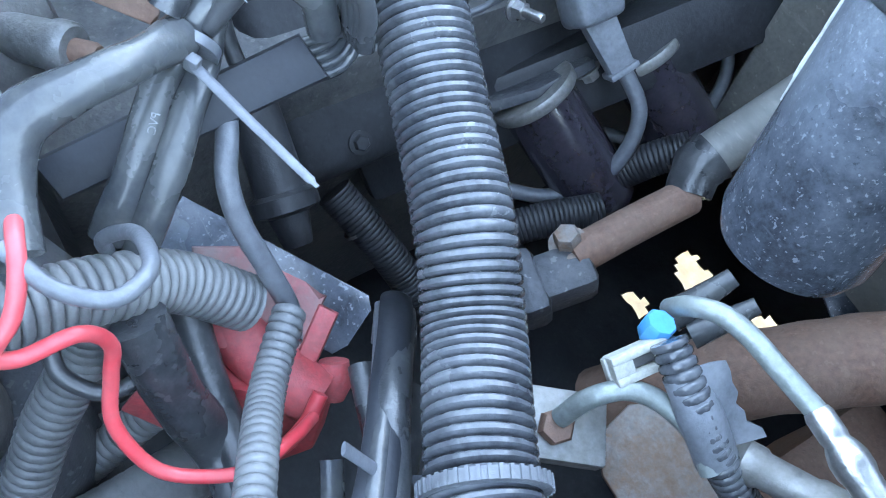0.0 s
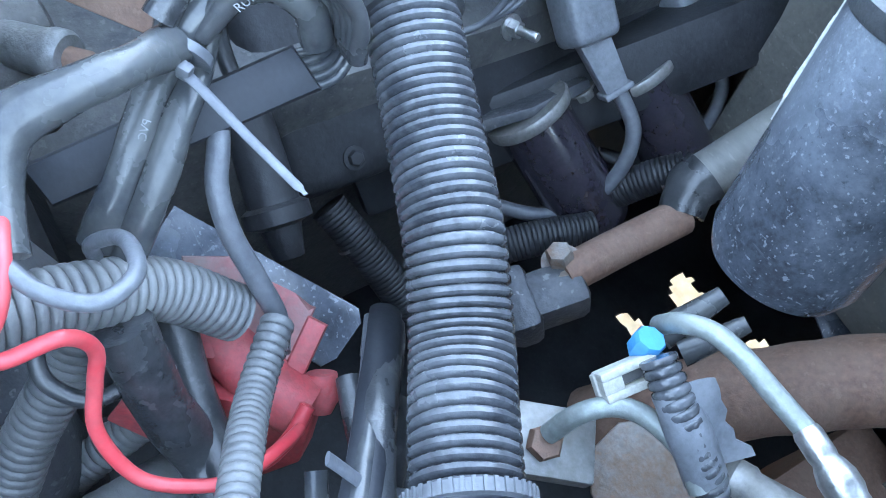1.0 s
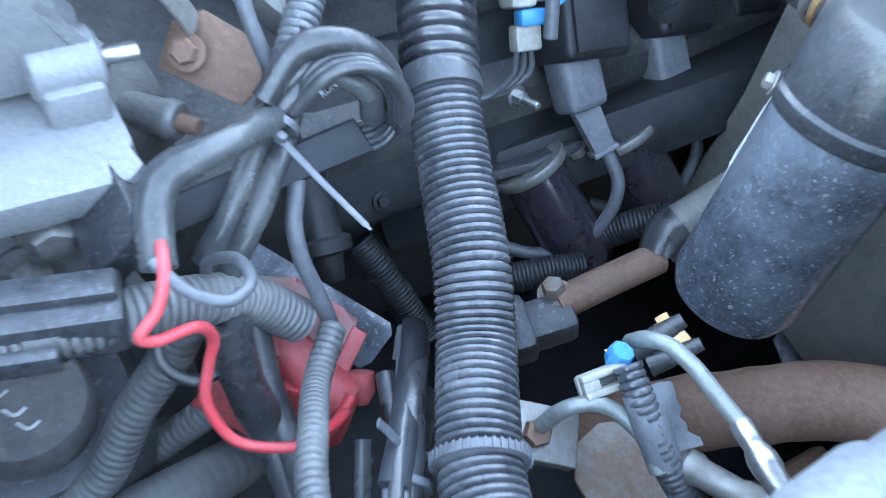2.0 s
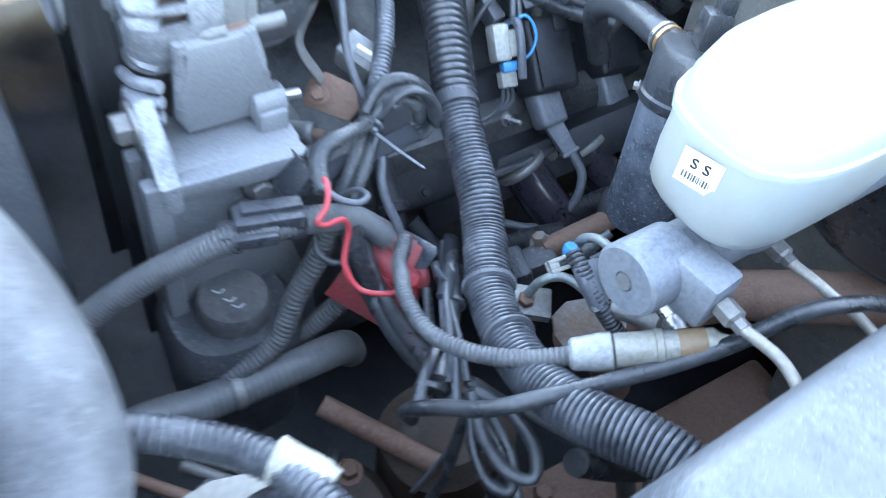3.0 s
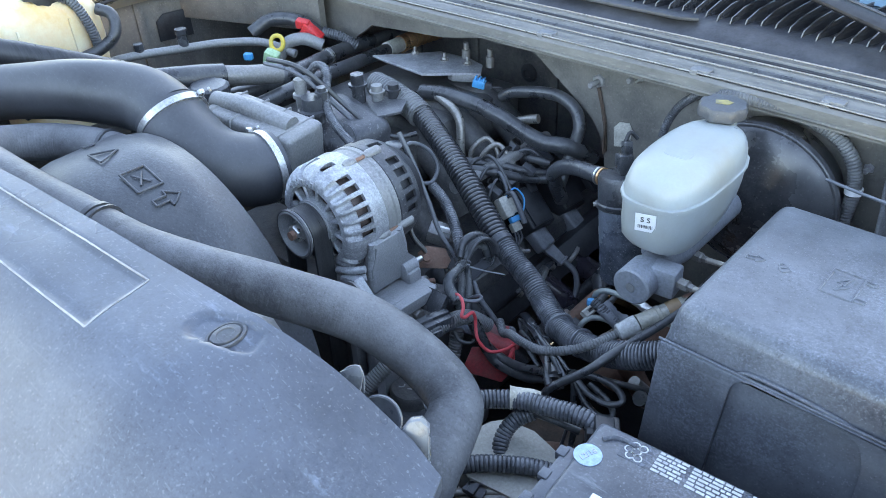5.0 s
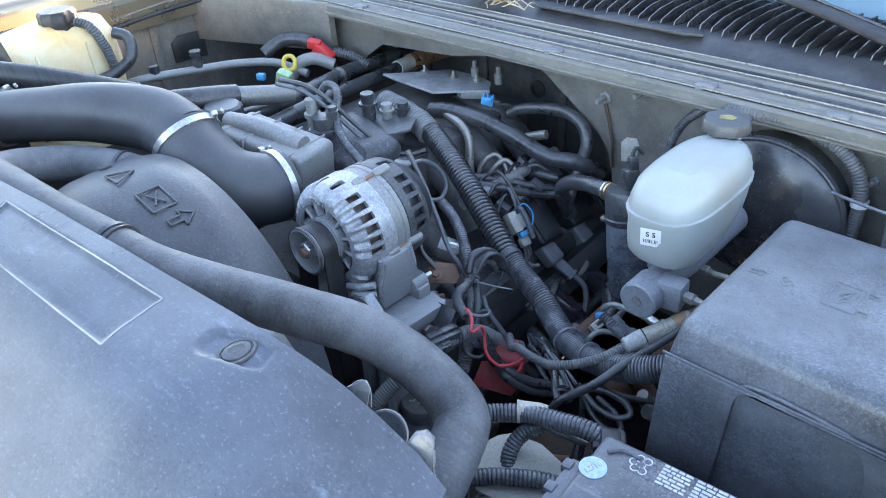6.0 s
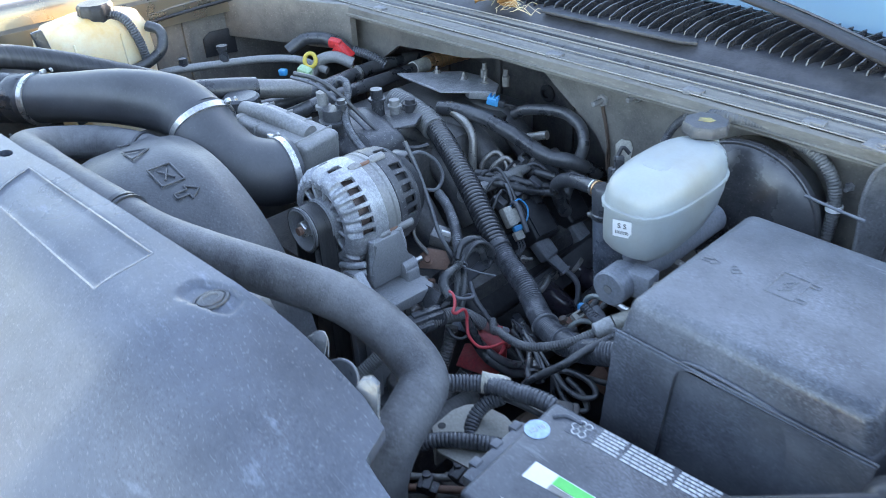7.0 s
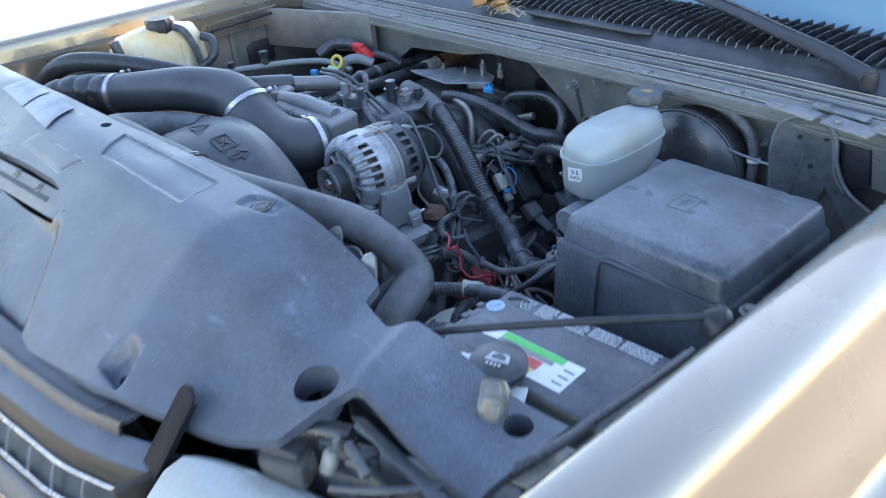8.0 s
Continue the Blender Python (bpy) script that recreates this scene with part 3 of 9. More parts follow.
for dx, dz, r, mt in ((0.0, 0.0, 0.0032, "seal"), (0.010, -0.008, 0.0026, "panelgrey"), (0.022, -0.022, 0.0040, "dark")):
    bm = tube(B(), [(-0.862 + dx, 0.56, 1.080 + dz), (-0.862 + dx, 0.79, 1.094 + dz), (-0.860 + dx, 0.93, 1.103 + dz), (-0.856 + dx, 1.06, 1.108 + dz)], r, 10, 0.02)
    solo("wing_rail", bm, mt, "thin dusty grey hood seal rail along the far wing", "seal rail", "wing rails", kind="structure")
bm = B()
box(bm, (1.7, 0.02, 0.5), pose(0, 0.24, 0.72), 0.002)
solo("radiator_support", bm, "engine", "black steel radiator support panel", "body panel", kind="structure")

# added black sheet gives the darkness below the engine; ragged gaps show ground
bm = B()
GAPS = [(0.257, 1.295, 0.030, 0.020), (0.250, 1.212, 0.016, 0.007), (0.065, 1.21, 0.010, 0.008), (0.338, 1.326, 0.014, 0.010), (0.406, 1.110, 0.022, 0.010)]
tx, ty = [-0.89 + 0.00712 * i for i in range(251)], [0.00712 * j for j in range(205)]
tray = [[bm.verts.new((x + 0.003 * noise.noise((x * 90, y * 90, 3)), y + 0.003 * noise.noise((x * 90, y * 90, 8)), 0.40 + 0.006 * noise.noise((x * 6, y * 6, 0)))) for y in ty] for x in tx]
for i in range(250):
    for j in range(204):
        cx, cy = tx[i] + 0.0036, ty[j] + 0.0036
        ragged = 1 + 0.5 * noise.noise((cx * 70, cy * 70, 1))
        if not any(math.hypot((cx - gx) / rx, (cy - gy) / ry) < ragged for gx, gy, rx, ry in GAPS):
            bm.faces.new((tray[i][j], tray[i + 1][j], tray[i + 1][j + 1], tray[i][j + 1]))
solo("shade_floor", bm, "dark", "added black sheet under the engine, stands in for deep shade", "body panel", kind="structure")
# unseen panel, added to block light coming in low from the front
bm = B()
box(bm, (1.75, 0.02, 0.60), pose(0, 0.10, 0.62), 0.004)
solo("front_light_stop", bm, "dark", "unseen black panel added to keep front light out of the bay", "body panel", kind="structure")
# cab behind the bay: closes the place and shades it
bm = B()
box(bm, (1.94, 1.9, 0.62), pose(0, 2.50, 0.80), 0.03)
solo("cab_body", bm, "paint", "pewter-gold lower cab of the truck", "cab", kind="structure")
bm = B()
box(bm, (1.56, 1.5, 0.05), pose(0, 2.85, 1.86), 0.02)
for x in (-0.80, 0.80):
    prism(bm, [(1.62, 1.10), (3.55, 1.10), (3.55, 1.86), (2.15, 1.86)], 0.03, frame_xyz((x, 0, 0), (0, 1, 0), (0, 0, 1)), 0)
box(bm, (1.6, 0.03, 0.8), pose(0, 3.5, 1.46), 0)
solo("cab_roof", bm, "paint", "pewter-gold roof and pillars of the cab", "cab", kind="structure")
bm = B()
box(bm, (1.6, 0.5, 0.04), pose(0, 1.80, 1.13), 0.01)
solo("dashboard", bm, "dark", "dark dashboard behind the windscreen", "dashboard", kind="structure")

# ======== front: radiator cover, grille, headlamp ========
def cover_z(x, y):
    front = max(0.0, 0.30 - y)
    z = 1.168 - (0.69 * front if front > 0.06 else 0.69 * front * front / 0.12 * 1.0) + (0.0207 if front > 0.06 else 0)
    s = min(max((x - 0.36) / 0.22, 0), 1)
    z -= 0.070 * s * s * (3 - 2 * s)
    s = min(max((-x - 0.30) / 0.5, 0), 1)
    return z - 0.01 * s


def interp(x, table):
    for (a, u), (b, v) in zip(table, table[1:]):
        if x <= b:
            return u + (v - u) * (x - a) / (b - a)
    return table[-1][1]


REAR = [(-0.80, 0.30), (-0.45, 0.315), (-0.08, 0.336), (0.02, 0.346), (0.16, 0.355), (0.25, 0.361), (0.35, 0.367), (0.385, 0.370), (0.44, 0.381), (0.475, 0.386), (0.510, 0.389), (0.540, 0.385), (0.552, 0.356), (0.605, 0.345), (0.625, 0.374), (0.74, 0.374), (0.82, 0.390)]
FRONT = [(-0.80, 0.10), (-0.2, 0.01), (0.117, 0.046), (0.231, 0.062), (0.374, 0.090), (0.441, 0.115), (0.482, 0.134), (0.551, 0.165), (0.612, 0.196), (0.640, 0.246), (0.655, 0.267), (0.665, 0.270), (0.72, 0.267), (0.785, 0.268), (0.82, 0.272)]


def oval_outline(cx, cy, rx, ry, turn=0.0, n=28, power=2.0):
    out = []
    for i in range(n):
        a = 2 * math.pi * i / n
        k = (abs(math.cos(a)) ** power + abs(math.sin(a)) ** power) ** (-1 / power)
        u, v = rx * k * math.cos(a), ry * k * math.sin(a)
        out.append((cx + u * math.cos(turn) - v * math.sin(turn), cy + u * math.sin(turn) + v * math.cos(turn)))
    return out


LATCH = [(-0.40, 0.180), (-0.295, 0.187), (-0.164, 0.200), (-0.045, 0.207), (-0.008, 0.203), (0.036, 0.176), (0.030, 0.169), (-0.095, 0.160), (-0.213, 0.155), (-0.40, 0.148)]
HOLES = [oval_outline(0.609, 0.250, 0.026, 0.018, 0.45, power=2.4), oval_outline(0.787, 0.356, 0.014, 0.015), oval_outline(0.395, 0.121, 0.0065, 0.005),
         oval_outline(-0.085, 0.316, 0.012, 0.008), oval_outline(0.368, 0.342, 0.0125, 0.0085), LATCH]
TRAY = [(0.016, 0.268), (-0.020, 0.322), (0.266, 0.339), (0.279, 0.278)]
TRAY_2 = [(-0.236, 0.216), (-0.205, 0.240), (-0.004, 0.249), (-0.045, 0.217)]


def inside(x, y, poly):
    hit = False
    for (x0, y0), (x1, y1) in zip(poly, poly[1:] + poly[:1]):
        if (y0 > y) != (y1 > y) and x < x0 + (y - y0) / (y1 - y0) * (x1 - x0):
            hit = not hit
    return hit


def nearest(x, y, poly):
    best = (9.0, x, y)
    for (x0, y0), (x1, y1) in zip(poly, poly[1:] + poly[:1]):
        dx, dy = x1 - x0, y1 - y0
        s = min(max(((x - x0) * dx + (y - y0) * dy) / (dx * dx + dy * dy), 0), 1)
        d = math.hypot(x - x0 - s * dx, y - y0 - s * dy)
        best = min(best, (d, x0 + s * dx, y0 + s * dy))
    return best


def ease(s):
    s = min(max(s, 0.0), 1.0)
    return s * s * (3 - 2 * s)


def cover_height(x, y):
    z = cover_z(x, y) + 0.0012 * noise.noise((x * 9, y * 9, 3))
    # shallow trays, pin dimple, scallop round the small hole, step beside the latch
    for poly, depth in ((TRAY, -0.0028), (TRAY_2, 0.003)):
        if inside(x, y, poly):
            z += depth * ease(nearest(x, y, poly)[0] / 0.003)
    u, v = (x - 0.366) * 0.93 + (y - 0.343) * 0.37, (y - 0.343) * 0.93 - (x - 0.366) * 0.37
    d = (abs(u / 0.031) ** 4 + abs(v / 0.015) ** 4) ** 0.25
    z -= 0.0042 * ease((1 - d) / 0.13)
    u, v = x - 0.389, y - 0.121
    if v < 0.030:
        w = 0.024 - 0.30 * max(v, 0)
        z -= 0.020 * ease((1 - abs(u) / w) / 0.35) * ease((0.030 - v) / 0.012) * ease((v + 0.016) / 0.008)
    step = 0.062 + (0.185 - y) * 1.0 - x
    z -= 0.013 * ease(step / 0.025) * ease((0.180 - y) / 0.02)
    # soft crease where the panel turns down towards the flap
    z += 0.003 * math.exp(-((x - 0.655 + 0.35 * (y - 0.268)) / 0.010) ** 2)
    z -= 0.030 * ease((x - 0.655) / 0.16)
    return z


bm = B()
nx, ny = 480, 90
grid = []
for i in range(nx + 1):
    x = -0.80 + 1.62 * i / nx
    a, b = interp(x, FRONT), interp(x, REAR)
    grid.append([bm.verts.new((x, a + (b - a) * j / ny, 0)) for j in range(ny + 1)])
for a, b in zip(grid, grid[1:]):
    for j in range(ny):
        c = (a[j].co + b[j + 1].co) / 2
        if any(inside(c.x, c.y, h) for h in HOLES):
            continue
        bm.faces.new((a[j], b[j], b[j + 1], a[j + 1]))
bmesh.ops.delete(bm, geom=[v for v in bm.verts if not v.link_faces], context="VERTS")
for v in bm.verts:
    if v.is_boundary:
        d, px, py = min(nearest(v.co.x, v.co.y, h) for h in HOLES)
        if d < 0.006:
            v.co.x, v.co.y = px, py
for v in bm.verts:
    v.co.z = cover_height(v.co.x, v.co.y)
bmesh.ops.recalc_face_normals(bm, faces=bm.faces)
if sum(f.normal.z for f in bm.faces) < 0:
    bmesh.ops.reverse_faces(bm, faces=bm.faces)
rim = [e for e in bm.edges if e.is_boundary]
ext = bmesh.ops.extrude_edge_only(bm, edges=rim)
for v in [g for g in ext["geom"] if isinstance(g, bmesh.types.BMVert)]:
    deep = min(nearest(v.co.x, v.co.y, h)[0] for h in HOLES[:2]) < 0.002
    v.co.z -= 0.034 if deep else 0.012
radiator_cover = thing("radiator_cover", (0.1, 0.25, 1.05), "dusty scuffed black plastic radiator cover with moulded tray and holes", "radiator cover")
part("panel", bm, "cover", radiator_cover, sharp=50)
pz = cover_height(0.368, 0.342)
m = axis_frame((0.368, 0.342, pz + 0.0004), (-(cover_z(0.378, 0.342) - cover_z(0.358, 0.342)) / 0.02, -(cover_z(0.368, 0.352) - cover_z(0.368, 0.332)) / 0.02, 1), (0, 1, 0))
bm = lathe(B(), [(0.0165, -0.004), (0.0172, 0.0), (0.0166, 0.0014), (0.0142, 0.0016), (0.0134, 0.0004), (0.0126, 0.0004), (0.0118, 0.0022), (0.0075, 0.0027), (0.0068, 0.0019), (0.0030, 0.0019), (0, 0.0021)], m, 36, squash=lambda a: 1 - 0.30 * abs(math.sin(a)) ** 1.5)
part("push_pin", bm, "shroud", radiator_cover, "oval grey push-in retainer")
# thin ridges in a pale material paint the highlight along the tray edges
for poly in (TRAY, TRAY_2):
    for (ax, ay), (bx, by) in zip(poly, poly[1:] + poly[:1]):
        pts = [(ax + (bx - ax) * k / 10, ay + (by - ay) * k / 10) for k in range(11)]
        part("tray_edge", tube(B(), [(x, y, cover_z(x, y) + 0.0012 * noise.noise((x * 9, y * 9, 3)) - 0.0002) for x, y in pts], 0.0009, 8, 0.02), "shoulder", radiator_cover, "thin pale ridge, edge highlight put into its colour")

# hood latch in the opening
latch = thing("hood_latch", (-0.12, 0.18, 1.06), "grey steel hood latch plate with slots and bolts", "latch")
lm = frame_xyz((-0.17, 0.182, 1.092), (1, 0.10, 0.0), (-0.08, 1, 0.75))
bm = prism(B(), [(-0.20, -0.030), (0.205, -0.022), (0.205, 0.020), (-0.20, 0.012)], 0.003, lm, 0.001)
latch_plate = part("plate", bm, "dullsteel", latch)
# dark strip laid on the plate paints the shade inside its slot
bm = prism(B(), [(-0.09, -0.010), (0.115, -0.006), (0.115, 0.002), (-0.09, -0.002)], 0.001, lm @ pose(0, 0, 0.0034), 0)
part("slot", bm, "dark", latch_plate)
for x in (-0.02, 0.07, 0.16, 0.185):
    part("bolt", bolt(B(), lm @ V(x, 0.008 - 0.02 * (x > 0.17), 0.003), lm.to_3x3() @ V(0, 0, 1), 0.006, 0.005), "dullsteel", latch)

# pale worn stickers on the cover, far end
for quad in (((-0.504, 0.262), (-0.480, 0.309), (-0.350, 0.309), (-0.345, 0.256)), ((-0.335, 0.256), (-0.338, 0.309), (-0.210, 0.308), (-0.195, 0.250))):
    (ax, ay), (bx, by), (cx, cy), (dx, dy) = quad
    rows = []
    for i in range(7):
        row = []
        for j in range(7):
            s, q = i / 6, j / 6
            x = (ax * (1 - s) + dx * s) * (1 - q) + (bx * (1 - s) + cx * s) * q
            y = (ay * (1 - s) + dy * s) * (1 - q) + (by * (1 - s) + cy * s) * q
            row.append(V(x, y, cover_z(x, y) + 0.0035))
        rows.append(row)
    solo("cover_sticker", sheet(B(), rows, 0.001), "sticker_pale", "faded pale grey sticker on the radiator cover", "sticker", "cover stickers")

# bumper strip and grille surround along the front edge
grille = thing("grille", (0.2, 0.02, 0.95), "pewter-gold and black front grille with chrome mesh edge", "grille")


def along_front(offset, lo, hi, x0=-0.8, x1=0.50, n=24):
    rows = []
    for i in range(n + 1):
        x = x0 + (x1 - x0) * i / n
        y = interp(x, FRONT)
        rows.append([V(x, y + o, z) for o, z in zip(offset, [lo, *hi])])
    return rows


bm = B()
sheet(bm, along_front([0.012, -0.013, -0.0165, -0.0205, -0.024, -0.026], 1.026, [1.022, 1.025, 1.0245, 1.019, 1.008], x1=0.44), 0.004)
part("top_shelf", bm, "plastic", grille, "dull black plastic shelf with raised lip")
bm = B()
sheet(bm, along_front([-0.020, -0.034, -0.0475], 1.006, [1.000, 0.990], x1=0.50), 0.004)
part("lower_shelf", bm, "cover", grille)
bm = B()
sheet(bm, along_front([-0.0475, -0.052, -0.055, -0.055], 0.990, [0.984, 0.972, 0.958], x1=0.50), 0.004)
part("surround", bm, "shaded_paint", grille, "pewter-gold surround, its shade put into the colour")


def front_line(off, z, x0, x1, n=26):
    return [(x0 + (x1 - x0) * i / n, interp(x0 + (x1 - x0) * i / n, FRONT) + off, z) for i in range(n + 1)]


for off, z, r in ((-0.058, 0.958, 0.0030), (-0.082, 0.934, 0.0024), (-0.116, 0.898, 0.0045), (-0.126, 0.886, 0.0045)):
    bm = tube(B(), front_line(off, z, -0.30, 0.485), r, 7, rib=0.0075, depth=r * 0.5)
    part("mesh_rail", bm, "chrome", grille, "bright chrome mesh edge")
for k in range(15):
    x = -0.28 + 0.053 * k
    y = interp(x, FRONT)
    bm = tube(B(), [(x, y - 0.058, 0.957), (x + 0.010, y - 0.068, 0.946), (x + 0.022, interp(x + 0.022, FRONT) - 0.081, 0.935)], 0.0015, 6)
    part("mesh_link", bm, "dullsteel", grille)
# added dark plate stands in for the shaded gap behind the mesh
bm = B()
sheet(bm, along_front([-0.054, -0.060, -0.085], 0.950, [0.944, 0.925], x1=0.49), 0.003)
part("mesh_gap_shade", bm, "dark", grille)
bm = B()
sheet(bm, along_front([-0.088, -0.094, -0.108, -0.110], 0.931, [0.928, 0.908, 0.900], x1=0.48), 0.004)
part("cross_bar", bm, "shroud", grille, "dull black plastic cross bar")
bm = B()
sheet(bm, along_front([-0.048, -0.052], 0.99, [0.6], x1=0.50), 0.004)
part("backing", bm, "dark", grille)
bm = box(B(), (0.012, 0.06, 0.10), pose(0.502, 0.085, 0.945, 0, 0, -12), 0.003)
part("end_cap", bm, "shaded_paint", grille)

# upright rubber-tipped hood stop beside the grille
hood_stop = thing("hood_stop", (0.485, 0.13, 0.98), "black rubber-edged bracket standing beside the grille", "bracket")
bm = B()
m = frame_xyz((0.497, 0.094, 0.995), (0.007, 0.062, 0.075), (1, 0.0, 0))
prism(bm, [(0, -0.017), (0.090, -0.016), (0.099, -0.011), (0.103, 0), (0.099, 0.011), (0.090, 0.016), (0, 0.017)], 0.004, m, 0.001)
for sgn in (-1, 1):
    prism(bm, [(0, sgn * 0.011), (0.088, sgn * 0.009), (0.088, sgn * 0.013), (0, sgn * 0.015)], 0.010, m, 0.001)
part("blade", bm, "matte", hood_stop)
bm = tube(B(), [m @ V(0.0, 0.0, 0.0052), m @ V(0.05, -0.003, 0.0052), m @ V(0.094, 0.002, 0.005)], 0.0009, 6)
part("edge_wire", bm, "steel", hood_stop, "thin bright wire edge")
bm = box(B(), (0.05, 0.04, 0.10), pose(0.515, 0.115, 0.945, 0, 0, 20), 0.004)
part("foot", bm, "matte", hood_stop)

# headlamp
headlamp = thing("headlamp", (0.66, 0.16, 0.9), "clear plastic headlamp unit with amber tint", "headlamp")
bm = B()
rows = []
for i in range(15):
    s = i / 14
    x = 0.524 + 0.29 * s
    y = 0.150 + 0.165 * s - 0.012 * (1 - s) ** 12
    rows.append([V(x, y, 1.004 - 0.09 * s), V(x, y - 0.012, 1.012 - 0.09 * s), V(x + 0.002, y - 0.035, 1.010 - 0.08 * s), V(x + 0.006, y - 0.070, 0.985 - 0.05 * s), V(x + 0.006, y - 0.09, 0.90), V(x, y - 0.09, 0.80)])
sheet(bm, rows, 0.004)
part("lens", bm, "lens", headlamp)
bm = B()
box(bm, (0.30, 0.05, 0.16), pose(0.665, 0.275, 0.91, 0, 0, 25), 0.01)
part("housing", bm, "plastic", headlamp)
bm = B()
for p, q, r in (((0.585, 0.215, 1.030), (0.652, 0.255, 1.036), 0.011), ((0.660, 0.245, 1.015), (0.72, 0.252, 1.008), 0.008)):
    tube(bm, [p, (V(*p) + V(*q)) / 2 + V(0, 0, 0.006), q], r, 10)
part("wiring", bm, "rubber", headlamp)
bm = B()
box(bm, (0.05, 0.045, 0.05), pose(0.585, 0.215, 1.000, 0, 10, 25), 0.006)
part("socket", bm, "alu_black", headlamp, "grey cast lamp socket bracket")
bm = B()
lathe(bm, [(0.010, 0), (0.010, 0.022), (0.006, 0.027), (0, 0.027)], axis_frame((0.625, 0.235, 0.985), (0.2, 0.3, 1)), 16)
part("bulb_cap", bm, "white", headlamp, "yellowed bulb holder")

strut = thing("lamp_strut", (0.72, 0.27, 1.0), "pale grey steel strip and clips behind the headlamp", "bracket")
bm = prism(B(), [(0.645, 0.262), (0.660, 0.270), (0.83, 0.262), (0.83, 0.245)], 0.003, pose(0, 0, 1.052), 0.001)
part("strip", bm, "plastic", strut)
bm = box(B(), (0.045, 0.010, 0.008), pose(0.690, 0.236, 1.045, 0, 8, -12), 0.002)
part("clip", bm, "panelgrey", strut, "light grey plastic clip")
bm = lathe(B(), [(0.006, 0), (0.007, 0.01), (0.004, 0.018), (0, 0.018)], axis_frame((0.655, 0.240, 1.035), (0.2, -0.3, 1)), 12)
part("stud", bm, "panelgrey", strut)
bm = box(B(), (0.055, 0.030, 0.035), pose(0.600, 0.205, 0.995, 5, 0, 25), 0.004)
part("clear_bracket", bm, "smoky", strut, "cloudy clear lamp bracket")

# small parts in the gap beside the flap
gap_rod = tube(B(), [(0.601, 0.297, 1.030), (0.668, 0.298, 1.030), (0.724, 0.303, 1.030), (0.766, 0.313, 1.030)], 0.0042, 10)
solo("lamp_rod", gap_rod, "alu_black", "thin grimy steel rod in the gap beside the flap", "rod")
bm = tube(B(), [(0.651, 0.264, 1.045), (0.676, 0.265, 1.046), (0.701, 0.266, 1.044)], 0.0052, 10, flat=0.55)
solo("pale_clip", bm, "seal", "pale grey plastic clip behind the headlamp", "clip")
cable_run = [(0.787, 0.285, 1.055), (0.763, 0.252, 1.050), (0.728, 0.226, 1.040), (0.684, 0.206, 1.025)]
solo("lamp_cable", tube(B(), cable_run, 0.0046, 10), "rubber", "thin black cable lying behind the headlamp", "cable", "lamp cables")
for at, turn in (((0.646, 0.252, 1.012), 20), ((0.675, 0.258, 1.015), -25)):
    bm = box(B(), (0.026, 0.018, 0.020), pose(*at, 10, 15, turn), 0.003)
    box(bm, (0.012, 0.020, 0.008), pose(at[0], at[1], at[2] + 0.011, 10, 15, turn), 0.0015)
    solo("lamp_plug", bm, "plastic", "black plastic lamp plug", "connector", "lamp plugs")

# ======== battery ========
battery = thing("battery", (0.67, 0.53, 0.80), "dusty black car battery with printed top label", "battery")
BT_ = pose(0.544, 0.591, 0.997, 0, 0, 5)  # rear corner of the lid, x along it
BL, BW = 0.262, 0.150


def flat(outline, lift=0.0002, thick=0.0004):
    return prism(B(), outline, thick, BT_ @ pose(0, 0, lift))


bm = box(B(), (BL - 0.006, BW - 0.006, 0.17), BT_ @ pose(BL / 2, -BW / 2, -0.10), 0.006)
part("case", bm, "box", battery)
bm = box(B(), (BL, BW, 0.028), BT_ @ pose(BL / 2, -BW / 2, -0.014), 0.006, 3)
part("lid", bm, "box", battery)
bm = box(B(), (0.018, 0.09, 0.014), BT_ @ pose(-0.004, -0.085, -0.012), 0.003)
part("handle_lug", bm, "box", battery)
for k in range(3):
    bm = box(B(), (0.010, 0.012, 0.010), BT_ @ pose(-0.012, -0.050 - 0.03 * k, -0.008), 0.002)
    part("lug_tooth", bm, "box", battery)
bm = tube(B(), [BT_ @ V(0.012, -0.022, 0.0005), BT_ @ V(0.022, -0.013, 0.0005), BT_ @ V(0.040, -0.013, 0.0005)], 0.0022, 6)
part("vent_rib", bm, "box", battery)
bm = lathe(B(), [(0.0125, 0), (0.0125, 0.0008), (0, 0.0008)], BT_ @ pose(0.010, -0.045, 0), 28)
date_sticker = part("date_sticker", bm, "sticker_blue", battery, "round faded blue date sticker")
part("date", text_mesh("12/18", 0.008, BT_ @ pose(0.010, -0.045, 0.0012, 0, 0, 65)), "print", date_sticker, "date 12/18")
rng = random.Random(3)
warn = part("warning_print", flat([(0.030, -0.030), (0.056, -0.030), (0.056, -0.006), (0.030, -0.006)], 0.0001, 0.0002), "box", battery)
for k in range(6):
    a = k * 1.047
    bm = lathe(B(), [(0.0042, 0), (0.0042, 0.0006), (0.0030, 0.0006), (0.0030, 0)], BT_ @ pose(0.043 + 0.0072 * math.cos(a) * (k > 0), -0.018 + 0.0072 * math.sin(a) * (k > 0), 0.0002), 18)
    part("symbol", bm, "print", warn)
x0 = 0.060
for w, rows_n in ((0.026, 6), (0.046, 6), (0.040, 5), (0.048, 5)):
    bm = B()
    for r in range(rows_n):
        y = -0.005 - r * 0.0042
        x = x0
        while x < x0 + w - 0.003:
            L = min(rng.uniform(0.003, 0.009), x0 + w - x)
            prism(bm, [(x, y - 0.0027), (x + L, y - 0.0027), (x + L, y), (x, y)], 0.0004, BT_ @ pose(0, 0, 0.0002))
            x += L + 0.0012
    tagged(part("small_print", bm, "print", battery, "unreadable small white print"), kind="stuff")
    x0 += w + 0.004
